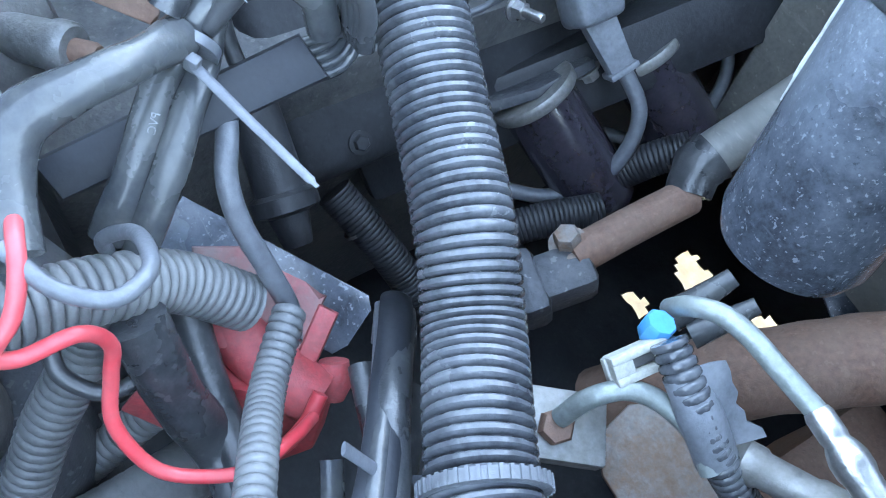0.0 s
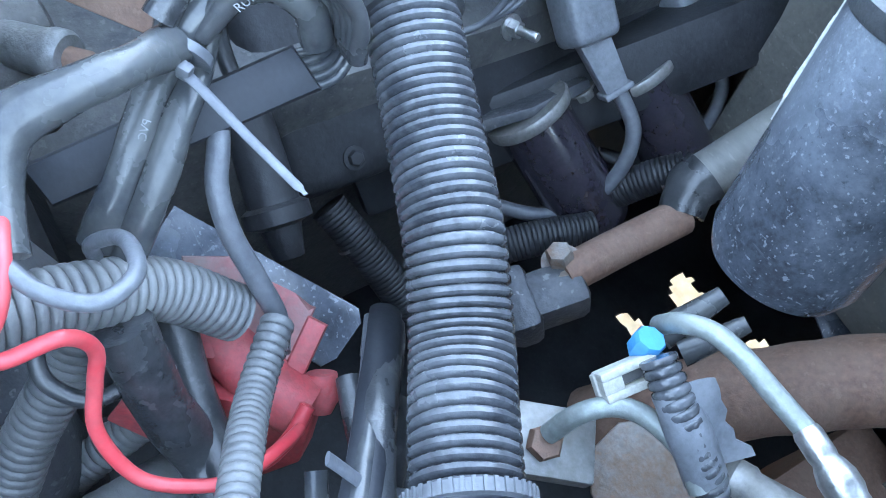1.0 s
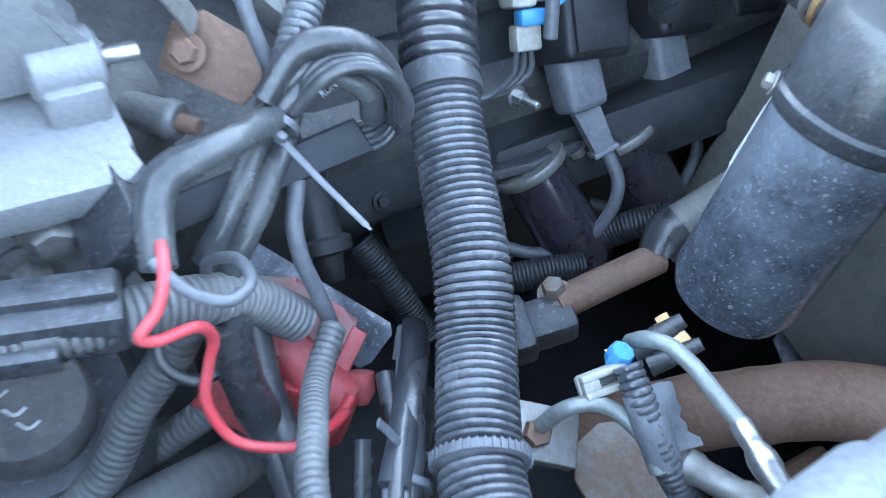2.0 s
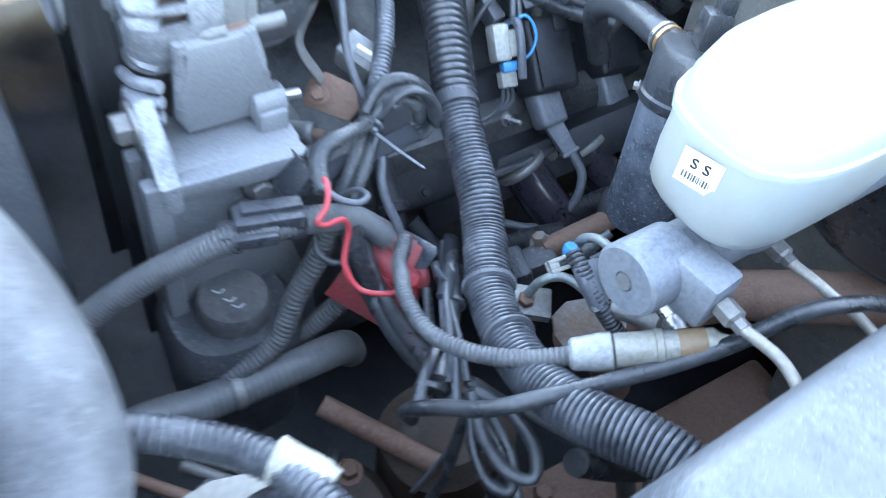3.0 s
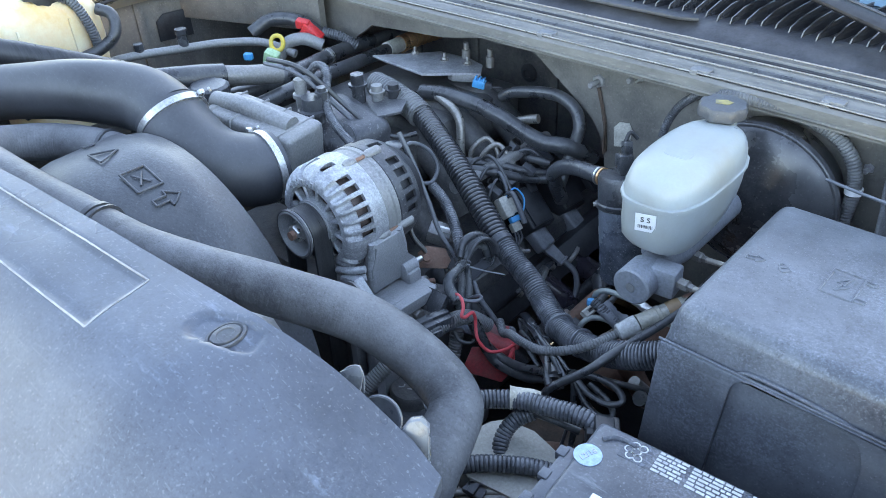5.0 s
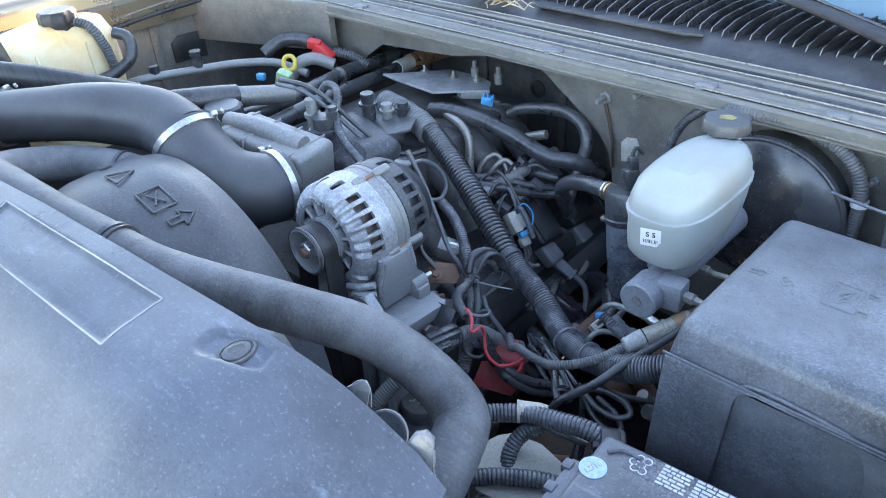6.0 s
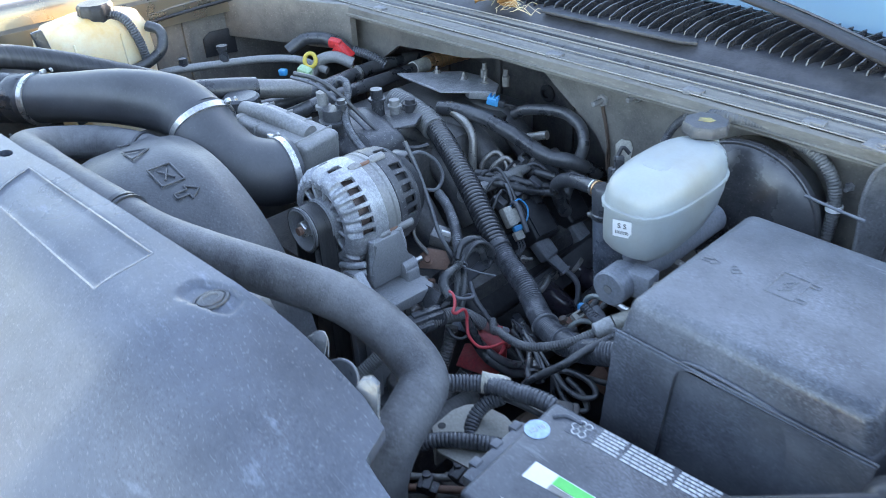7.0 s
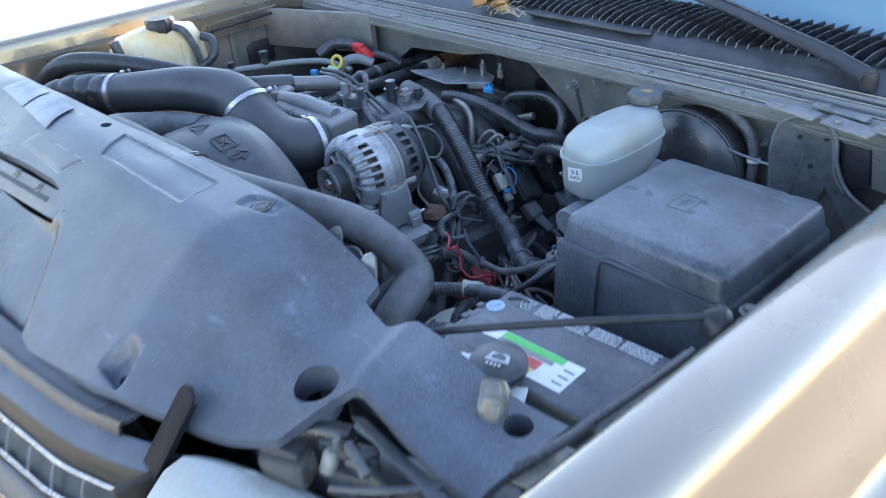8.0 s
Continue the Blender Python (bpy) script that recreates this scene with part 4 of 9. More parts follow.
LBL = frame_xyz((0.588, 0.464, 0.9975), (0.140, 0.0115, 0), (0, 1, 0))
bm = prism(B(), [(0, 0), (0.143, 0), (0.143, 0.052), (0, 0.052)], 0.0005, LBL)
sticker = part("brand_sticker", bm, "label", battery, "white sticker with green, red and yellow bands")
for nm, mt, o in (("green_band", "sticker_green", [(0.026, 0.040), (0.118, 0.040), (0.118, 0.051), (0.026, 0.051)]),
                  ("grey_band", "dullsteel", [(0.026, 0.032), (0.108, 0.032), (0.108, 0.039), (0.026, 0.039)]),
                  ("red_band", "sticker_red", [(0.050, 0.016), (0.098, 0.014), (0.098, 0.030), (0.052, 0.031)]),
                  ("yellow_band", "sticker_yellow", [(0.062, 0.001), (0.094, 0.001), (0.097, 0.013), (0.062, 0.014)]),
                  ("black_field", "box", [(0.0, 0.0005), (0.060, 0.0005), (0.050, 0.034), (0.0, 0.030)])):
    part(nm, prism(B(), o, 0.0004, LBL @ pose(0, 0, 0.0006)), mt, sticker)
bm = B()
for k in range(3):
    prism(bm, [(0.124, 0.010 + 0.012 * k), (0.138, 0.010 + 0.012 * k), (0.138, 0.013 + 0.012 * k), (0.124, 0.013 + 0.012 * k)], 0.0004, LBL @ pose(0, 0, 0.0006))
part("grey_print", bm, "dullsteel", sticker)
# washer filler cap in front of the battery
cap = thing("washer_cap", (0.665, 0.425, 0.95), "black washer fluid cap with white windscreen symbol", "cap")
CM = axis_frame((0.670, 0.443, 1.020), (0.05, -0.1, 1), (0, 1, 0))
bm = lathe(B(), [(0.028, -0.010), (0.032, -0.004), (0.0345, 0.003), (0.0338, 0.009), (0.030, 0.012), (0.0, 0.013)], CM, 36)
part("lid", bm, "plastic", cap)
bm = tube(B(), [(0.668, 0.425, 1.015), (0.668, 0.415, 0.97), (0.668, 0.412, 0.90)], 0.019, 16)
part("neck", bm, "plastic", cap)
SYM = frame_xyz(CM @ V(0, 0, 0.0133), (0.9, 0.30, 0), (-0.30, 0.9, 0))
bm = prism(B(), [(-0.015, -0.004), (0.015, -0.004), (0.011, 0.010), (0.0, 0.013), (-0.011, 0.010)], 0.0005, SYM)
symbol = part("symbol", bm, "print", cap, "white printed windscreen symbol")
bm = prism(B(), [(-0.009, 0), (0.009, 0), (0.0075, 0.007), (0.0, 0.0095), (-0.0075, 0.007)], 0.0004, SYM @ pose(0, 0, 0.0006))
part("symbol_field", bm, "plastic", symbol)
for k in range(4):
    bm = prism(B(), [(-0.010 + 0.005 * k, -0.012), (-0.007 + 0.005 * k, -0.012), (-0.007 + 0.005 * k, -0.007), (-0.010 + 0.005 * k, -0.007)], 0.0005, SYM)
    part("spray_mark", bm, "print", cap)
bm = lathe(B(), [(0.004, 0), (0.004, 0.0005), (0, 0.0005)], SYM @ pose(-0.014, 0.018, 0), 14)
part("round_mark", bm, "print", cap)
bulb = thing("side_marker_cover", (0.745, 0.36, 1.06), "clear smoky plastic cap with amber core on the panel", "marker")
bm = lathe(B(), [(0.012, -0.004), (0.0145, 0.0), (0.0160, 0.014), (0.0150, 0.034), (0.011, 0.040), (0.0, 0.042)], axis_frame((0.7615, 0.345, 1.066), (-0.25, 0.45, 0.85)), 24, squash=lambda a: 1 - 0.12 * abs(math.sin(4 * a)))
part("shell", bm, "smoky", bulb)
bm = lathe(B(), [(0.0070, -0.002), (0.0070, 0.018), (0, 0.019)], axis_frame((0.7625, 0.345, 1.070), (-0.25, 0.45, 0.85)), 16)
part("core", bm, "amber", bulb, "amber inner core")
for x, y in ((0.606, 0.434), (0.697, 0.436)):
    bm = prism(B(), [(-0.016, -0.012), (0.016, -0.012), (0.016, 0.012), (-0.016, 0.012)], 0.002, pose(x, y, 1.000, 14, 0, 30), 0.0005)
    solo("paper_tag", bm, "label", "small white tag tucked beside the battery", "tag", "white tags")

# ======== fuse box ========
fuse = thing("fuse_box", (0.68, 0.80, 0.85), "dusty black plastic fuse box with moulded lid", "fuse box")
FX0, FX1, FY0, FY1, FZ = 0.559, 0.797, 0.692, 0.932, 1.077


def tapered(bm, x0, x1, y0, y1, z0, z1, flare, bev, seg=4):
    v = []
    for z, f in ((z0, flare), (z1, 0.0)):
        v.append([bm.verts.new(p) for p in ((x0 - f, y0 - f, z), (x1 + f, y0 - f, z), (x1 + f, y1 + f, z), (x0 - f, y1 + f, z))])
    fs = [bm.faces.new(v[0][::-1]), bm.faces.new(v[1])]
    for i in range(4):
        fs.append(bm.faces.new((v[0][i], v[0][(i + 1) % 4], v[1][(i + 1) % 4], v[1][i])))
    es = [e for e in {e for f in fs for e in f.edges} if not (e.verts[0] in v[0] and e.verts[1] in v[0])]
    bmesh.ops.bevel(bm, geom=es, offset=bev, segments=seg, profile=0.5, affect="EDGES")
    return bm


lid = part("lid", tapered(B(), FX0 - 0.004, FX1 - 0.001, FY0 - 0.002, FY1 - 0.002, FZ - 0.050, FZ, 0.0085, 0.014, 6), "box", fuse)
bm = tapered(B(), FX0 - 0.0095, FX1 + 0.0095, FY0 - 0.0095, FY1 + 0.0095, FZ - 0.24, FZ - 0.038, 0.006, 0.012)
body = part("body", bm, "box", fuse)
# front wall skin with a recessed panel cut into it
FW = frame_xyz((0, FY0 - 0.0095 - 0.03 * (FZ - 0.038), 0), (1, 0, 0), (0, 0.03, 1))
bm = prism(B(), [(0.540, 0.84), (0.6120, 0.84), (0.6195, 1.020), (0.6225, 1.030), (0.629, 1.0360), (0.640, 1.0385), (0.715, 1.0345), (0.729, 1.031), (0.7365, 1.022), (0.7395, 1.005), (0.747, 0.84), (0.812, 0.84), (0.8085, 1.0365), (0.5495, 1.0365)], 0.0065, FW, 0.0018)
part("front_skin", bm, "box", fuse)
bm = B()
tube(bm, [(0.6105, FY0 - 0.0145, 0.86), (0.6170, FY0 - 0.0115, 1.005), (0.6200, FY0 - 0.0105, 1.026), (0.628, FY0 - 0.0100, 1.0385), (0.642, FY0 - 0.0098, 1.0412), (0.714, FY0 - 0.0100, 1.0372), (0.732, FY0 - 0.0100, 1.032)], 0.0022, 8)
part("panel_lip", bm, "box", fuse)
bm = tube(B(), [(FX0 - 0.0125, FY0 - 0.0125, FZ - 0.0395), ((FX0 + FX1) / 2, FY0 - 0.0128, FZ - 0.0395), (FX1 + 0.0125, FY0 - 0.0125, FZ - 0.0395)], 0.0014, 8)
part("lid_edge", bm, "box", fuse)
# moulded marks on the lid: bolt sign in a box, arrow, padlock
def raised_lines(segments, m, r):
    bm = B()
    for a, b in segments:
        tube(bm, [m @ V(*a, 0), m @ V((a[0] + b[0]) / 2, (a[1] + b[1]) / 2, 0.0001), m @ V(*b, 0)], r, 6)
    return bm


def closed(pts):
    return list(zip(pts, pts[1:] + pts[:1]))


SY = frame_xyz((0.659, 0.8115, FZ + 0.0001), (1, 0, 0), (0, 1, 0))
lines_ = closed([(-0.0145, -0.0215), (0.0145, -0.0215), (0.0145, 0.0215), (-0.0145, 0.0215)])
for y in (-0.0165, 0.0165):
    lines_ += [((0.0145, y - 0.0028), (0.0250, y - 0.0028)), ((0.0250, y - 0.0028), (0.0250, y + 0.0028)), ((0.0250, y + 0.0028), (0.0145, y + 0.0028))]
part("moulded_sign", raised_lines(lines_, SY, 0.0011), "box", lid)
bolt_lines = closed([(0.004, 0.013), (-0.006, 0.0015), (-0.0005, 0.0015), (-0.004, -0.013), (0.006, -0.0015), (0.0005, -0.0015)])
part("moulded_bolt_sign", raised_lines(bolt_lines, SY, 0.0011), "box", lid)
am_ = frame_xyz((0.5785, 0.8022, FZ + 0.0001), (0.96, 0.26, 0), (-0.26, 0.96, 0))
part("moulded_arrow", raised_lines(closed([(-0.0085, 0.0028), (0.001, 0.0028), (0.001, 0.006), (0.009, 0), (0.001, -0.006), (0.001, -0.0028), (-0.0085, -0.0028)]), am_, 0.0010), "box", lid)
lm_ = frame_xyz((0.6065, 0.8030, FZ + 0.0001), (0.75, 0.66, 0), (-0.66, 0.75, 0))
lock = closed([(-0.0045, -0.0060), (0.0045, -0.0060), (0.0045, 0.0010), (-0.0045, 0.0010)]) + [((-0.0030, 0.0010), (-0.0030, 0.0060)), ((-0.0030, 0.0060), (0.0010, 0.0080)), ((0.0010, 0.0080), (0.0030, 0.0060))]
part("moulded_padlock", raised_lines(lock, lm_, 0.0010), "box", lid)

# brace rod across the battery
rod = thing("brace_rod", (0.83, 0.60, 1.07), "thin black steel brace rod across the battery", "rod")
bm = B()
tube(bm, [(0.60, 0.365, 1.075), (0.633, 0.384, 1.085), (0.72, 0.478, 1.088), (0.831, 0.600, 1.085)], 0.0045, 8)
part("bar", bm, "dark", rod)
bm = B()
lathe(bm, [(0.016, -0.008), (0.021, -0.004), (0.021, 0.004), (0.013, 0.010), (0.007, 0.016), (0, 0.017)], axis_frame((0.835, 0.606, 1.076), (-0.5, -0.5, 0.5)), 20)
part("mount", bm, "dark", rod, "dull round mounting")
bm = B()
bolt(bm, (0.838, 0.672, 1.056), (0, 0, 1), 0.008, 0.006)
solo("fender_bolt", bm, "engine", "dull grey bolt on the fender flange", "bolt", "fender bolts")
bm = B()
bolt(bm, (0.828, 0.368, 1.051), (0, 0, 1), 0.009, 0.006)
box(bm, (0.05, 0.06, 0.004), pose(0.825, 0.352, 1.048, 0, 0, 20), 0.0015)
solo("fender_bolt", bm, "white", "pale bolt head on the fender flange", "bolt", "fender bolts")
# long black strip along the fender near the lamp
bm = B()
tube(bm, [(0.74, 0.225, 1.010), (0.79, 0.272, 1.045), (0.822, 0.330, 1.066), (0.835, 0.43, 1.072), (0.838, 0.56, 1.066)], 0.0055, 8)
solo("fender_seal", bm, "rubber", "black rubber seal strip along the fender", "seal")

# ======== brake master cylinder and reservoir ========
res = thing("brake_fluid_reservoir", (0.425, 0.95, 0.98), "milky white plastic brake fluid reservoir with grey cap", "reservoir")


def superellipse(a, b, p, ang):
    c, s = math.cos(ang), math.sin(ang)
    k = (abs(c / a) ** p + abs(s / b) ** p) ** (-1 / p)
    return k


def loft(bm, sections, seg=40):
    """Closed rounded-rectangle rings: (cx, cy, z, half x, half y, power)."""
    rings = []
    for cx, cy, z, a, b, p in sections:
        rings.append([bm.verts.new((cx + superellipse(a, b, p, t) * math.cos(t), cy + superellipse(a, b, p, t) * math.sin(t), z)) for t in (2 * math.pi * i / seg for i in range(seg))])
    for r0, r1 in zip(rings, rings[1:]):
        for i in range(seg):
            bm.faces.new((r0[i], r0[(i + 1) % seg], r1[(i + 1) % seg], r1[i]))
    bm.faces.new(rings[0][::-1])
    bm.faces.new(rings[-1])
    return bm


RC = (0.424, 0.960)
bm = loft(B(), [(RC[0] + 0.004, RC[1] - 0.045, 0.984, 0.030, 0.036, 3), (RC[0] + 0.004, RC[1] - 0.036, 0.988, 0.041, 0.058, 3), (RC[0] + 0.002, RC[1] - 0.022, 0.997, 0.047, 0.078, 3.2),
                (RC[0], RC[1] - 0.004, 1.014, 0.0495, 0.0965, 3.2), (RC[0], RC[1], 1.030, 0.0503, 0.1005, 3.2), (RC[0], RC[1], 1.050, 0.0508, 0.1015, 3.2)])
part("tub", bm, "reservoir", res)
bm = loft(B(), [(RC[0], RC[1], 1.048, 0.052, 0.103, 3.2), (RC[0], RC[1], 1.049, 0.0535, 0.1045, 3.2), (RC[0], RC[1], 1.0535, 0.0535, 0.1045, 3.2), (RC[0], RC[1], 1.0545, 0.051, 0.102, 3.2)])
part("seam_flange", bm, "reservoir", res)
bm = loft(B(), [(RC[0], RC[1], 1.0535, 0.0508, 0.1015, 3.2), (RC[0], RC[1], 1.068, 0.0505, 0.101, 3.0), (RC[0], RC[1] + 0.002, 1.079, 0.0485, 0.098, 2.8), (RC[0], RC[1] + 0.004, 1.087, 0.043, 0.091, 2.7),
                (RC[0], RC[1] + 0.008, 1.0920, 0.033, 0.077, 2.6), (RC[0], RC[1] + 0.010, 1.0933, 0.017, 0.05, 2.5)])
part("upper_shell", bm, "reservoir", res)
bm = loft(B(), [(RC[0], RC[1] - 0.030, 1.0922, 0.018, 0.014, 3), (RC[0], RC[1] - 0.030, 1.0936, 0.017, 0.013, 3)])
part("moulded_panel", bm, "reservoir", res)
CAPC = (0.415, 1.058)
bm = lathe(B(), [(0.021, 1.078), (0.021, 1.098), (0.0, 1.098)], pose(*CAPC, 0), 28)
part("neck", bm, "reservoir", res)
bm = B()
lathe(bm, [(0.026, 1.092), (0.030, 1.095), (0.0305, 1.106), (0.028, 1.110), (0.012, 1.111), (0, 1.111)], pose(*CAPC, 0), 48, squash=lambda a: 1 + 0.05 * (1 if math.cos(8 * a) > 0 else -0.4))
capo = part("cap", bm, "shroud", res, "octagonal dusty grey screw cap")
bm = prism(B(), [(-0.010, -0.006), (0.006, -0.008), (0.012, 0.0), (0.004, 0.007), (-0.010, 0.005)], 0.0006, pose(*CAPC, 1.1112, 0, 0, 25))
part("warning_print", bm, "capprint", capo, "worn yellow warning print")
# label: SS over small bars
LM = frame_xyz((0.4285, 0.8570, 1.0315), (0.96, 0.28, 0.02), (0, -0.12, 1)) @ Matrix.Scale(0.82, 4)
bm = prism(B(), [(-0.015, -0.0155), (0.015, -0.0155), (0.015, 0.0155), (-0.015, 0.0155)], 0.0008, LM)
tag = part("label", bm, "label", res, "white paper label lettered SS over a barcode")
part("lettering", text_mesh("S S", 0.0125, LM @ pose(0, 0.0055, 0.0013)), "ink", tag, "letters SS")
bm = B()
rng = random.Random(5)
x = -0.0105
while x < 0.010:
    w = rng.choice((0.0006, 0.001, 0.0016))
    prism(bm, [(x, -0.0095), (x + w * 0.7, -0.0095), (x + w * 0.7, -0.0035), (x, -0.0035)], 0.0004, LM @ pose(0, 0, 0.0010))
    x += w + rng.choice((0.0006, 0.001))
part("bars", bm, "engine", tag, "unreadable small bars")

mc = thing("master_cylinder", (0.43, 0.95, 0.93), "grey cast brake master cylinder with steel line nuts", "brake cylinder")
AX = V(0.005, 1, 0.012).normalized()
P0 = V(0.433, 0.830, 0.954)
bm = B()
lathe(bm, [(0.0, 0.0015), (0.006, 0.0015), (0.007, 0.0), (0.022, 0.0), (0.0245, 0.002), (0.0245, 0.040), (0.021, 0.044), (0.021, 0.10), (0.023, 0.11), (0.023, 0.25)], axis_frame(P0, AX), 40)
part("bore_body", bm, "master", mc)
bm = B()
lathe(bm, [(0.0055, -0.0012), (0.0055, 0.0005), (0.003, 0.0005), (0, 0.0005)], axis_frame(P0, AX), 20)
part("centre_mark", bm, "alu_dark", mc, "shallow dimple on the end cap")
bm = B()
box(bm, (0.036, 0.03, 0.038), frame_xyz((0.458, 0.868, 0.958), (1, 0.1, 0), (0, 1, 0)), 0.005)
part("port_boss", bm, "master", mc)
bm = B()
box(bm, (0.040, 0.12, 0.030), pose(0.428, 0.95, 0.974), 0.006)
part("reservoir_seat", bm, "master", mc)
for k, (p, d) in enumerate((((0.478, 0.866, 0.962), (1, -0.12, 0.05)), ((0.452, 0.955, 0.944), (1, -0.1, 0.05)))):
    bm = B()
    lathe(bm, [(0.0075, 0), (0.0075, 0.012), (0.005, 0.014), (0.005, 0.020), (0, 0.020)], axis_frame(p, d), 6)
    nut = part("line_nut", bm, "dullsteel", mc, "steel brake line nut")
    bm = B()
    q = V(*p) + V(*d).normalized() * 0.018
    tube(bm, [q, q + V(0.03, 0.003, 0.0), q + V(0.07, -0.005 + 0.02 * k, -0.012), q + V(0.12, 0.0, -0.04)], 0.0038, 10)
    part("brake_line", bm, "lineb", mc, "bare steel brake line")

booster = thing("brake_booster", (0.47, 1.17, 0.95), "large round black brake booster on the firewall", "brake booster")
bm = B()
lathe(bm, [(0.026, 0.0), (0.043, 0.006), (0.060, 0.0095), (0.066, 0.0125), (0.083, 0.0155), (0.089, 0.019), (0.101, 0.0235), (0.110, 0.031), (0.1145, 0.036), (0.1145, 0.044), (0.110, 0.050), (0.107, 0.085), (0.08, 0.095)], axis_frame((0.452, 1.095, 0.945), (0, 1, 0.05)), 64)
part("shell", bm, "boosterblack", booster, sharp=70)
bm = B()
lathe(bm, [(0.1155, 0.0335), (0.117, 0.035), (0.117, 0.0445), (0.1155, 0.046)], axis_frame((0.452, 1.095, 0.945), (0, 1, 0.05)), 64)
part("crimp_rim", bm, "boosterblack", booster)

# ======== black canister beside the reservoir ========
can = thing("purge_canister", (0.32, 0.98, 0.80), "scuffed black cylindrical canister with hose pipe and steel clamp", "canister")
CA, CB = V(0.3295, 1.003, 0.814), V(0.299, 1.026, 0.985)
cm = axis_frame(CA, CB - CA)
H = (CB - CA).length
bm = lathe(B(), [(0.0, 0.0), (0.022, 0.001), (0.031, 0.006), (0.0345, 0.016), (0.0350, H - 0.055), (0.036, H - 0.052)], cm, 44)
part("shell", bm, "canister", can)
bm = lathe(B(), [(0.0365, H - 0.054), (0.038, H - 0.052), (0.038, H - 0.046), (0.036, H - 0.044), (0.036, H - 0.010), (0.033, H - 0.004), (0.0, H)], cm, 44)
part("head", bm, "plastic", can)
for k, (a, h0, h1) in enumerate(((math.radians(228), 0.062, 0.124), (math.radians(233), 0.075, 0.110))):
    pts = [cm @ V(0.0352 * math.cos(a + 0.03 * math.sin(9 * q + k)), 0.0352 * math.sin(a + 0.03 * math.sin(9 * q + k)), h0 + (h1 - h0) * q) for q in (0, 0.25, 0.5, 0.75, 1)]
    part("scuff_ridge", tube(B(), pts, 0.0011, 8, wobble=0.5), "print", can, "pale scuffed ridge")
bm = B()
box(bm, (0.024, 0.022, 0.030), cm @ pose(0.004, 0, H + 0.012), 0.004)
box(bm, (0.014, 0.014, 0.022), cm @ pose(0.004, 0.004, H + 0.034), 0.003)
tower = part("top_connector", bm, "plastic", can)
bm = tube(B(), [cm @ V(0.004, 0, H + 0.040), cm @ V(0.002, 0.010, H + 0.056), cm @ V(0.004, 0.020, H + 0.046)], 0.003, 8)
part("terminal_wires", bm, "dark", tower)
bm = bolt(B(), cm @ V(-0.012, -0.036, H - 0.049), cm.to_3x3() @ V(-0.3, -1, 0), 0.004, 0.004)
part("band_screw", bm, "dullsteel", can)
pipe = thing("vapour_pipe", (0.22, 1.05, 0.93), "dusty black plastic elbow pipe with steel clamp", "pipe")
ELBOW = [(0.140, 1.110, 0.840), (0.142, 1.085, 0.885), (0.150, 1.070, 0.912), (0.172, 1.060, 0.934), (0.211, 1.045, 0.952), (0.252, 1.030, 0.962), (0.275, 1.025, 0.965)]
bm = tube(B(), ELBOW, 0.0125, 18)
part("elbow", bm, "plastic", pipe)
ELD = V(*ELBOW[-1]) - V(*ELBOW[-2])
for k in (0.35, 0.62):
    part("clamp", lathe(B(), [(0.0130, -0.0016), (0.0142, -0.0016), (0.0142, 0.0016), (0.0130, 0.0016)], axis_frame(V(*ELBOW[-2]) + ELD * k, ELD), 28), "brass" if k > 0.5 else "steel", pipe, "thin hose clamp wire")
bm = prism(B(), [(-0.012, 0), (0.012, 0), (0.015, 0.03), (0.010, 0.042), (-0.006, 0.044), (-0.015, 0.034)], 0.003, frame_xyz((0.206, 1.180, 0.935), (0.85, 0.5, 0), (0, 0, 1)), 0.001)
solo("grey_tab", bm, "white", "pale grey plastic tab on the firewall", "tab")

# ======== alternator ========
alt = thing("alternator", (0.078, 0.70, 0.92), "cast aluminium alternator with slotted housing and steel pulley", "alternator")
AC = V(0.078, 0.0, 0.999)
AR = 0.075
am = axis_frame((AC.x, 0.638, AC.z), (0, 1, 0))


def ring(bm, r0, r1, h0, h1, m, seg=48):
    """A flat-sided ring."""
    prof = [(r0, h0), (r1, h0), (r1, h1), (r0, h1)]
    vs = [[bm.verts.new(m @ Vector((r * math.cos(a), r * math.sin(a), h))) for a in (2 * math.pi * i / seg for i in range(seg))] for r, h in prof]
    for k in range(4):
        a, b = vs[k], vs[(k + 1) % 4]
        for i in range(seg):
            bm.faces.new((a[i], a[(i + 1) % seg], b[(i + 1) % seg], b[i]))
    return bm


def slotted_bell(profile, count, slot, flute, solid, thick=0.006):
    """A cast shell of revolution: slot names the stations left open between ribs, flute sinks the gaps of the others."""
    bm = B()
    per = 8
    n = count * per
    rings = []
    for k, (r, h) in enumerate(profile):
        row = []
        for i in range(n):
            ph = (i % per) / per
            dip = max(0.0, math.sin(math.pi * min(ph / 0.75, 1.0))) ** 0.6 if (i // per) not in solid else 0.0
            row.append(bm.verts.new(am @ Vector(((r - flute[k] * dip) * math.cos(2 * math.pi * i / n), (r - flute[k] * dip) * math.sin(2 * math.pi * i / n), h + flute[k] * dip * 0.5))))
        rings.append(row)
    faces = []
    for k in range(len(profile) - 1):
        for i in range(n):
            ph = i % per
            gap = (i // per) not in solid
            if gap and slot[0] <= k < slot[1] and 1 <= ph <= 5:
                continue
            faces.append(bm.faces.new((rings[k][i], rings[k][(i + 1) % n], rings[k + 1][(i + 1) % n], rings[k + 1][i])))
    bmesh.ops.recalc_face_normals(bm, faces=faces)
    bmesh.ops.solidify(bm, geom=faces, thickness=thick)
    return bm


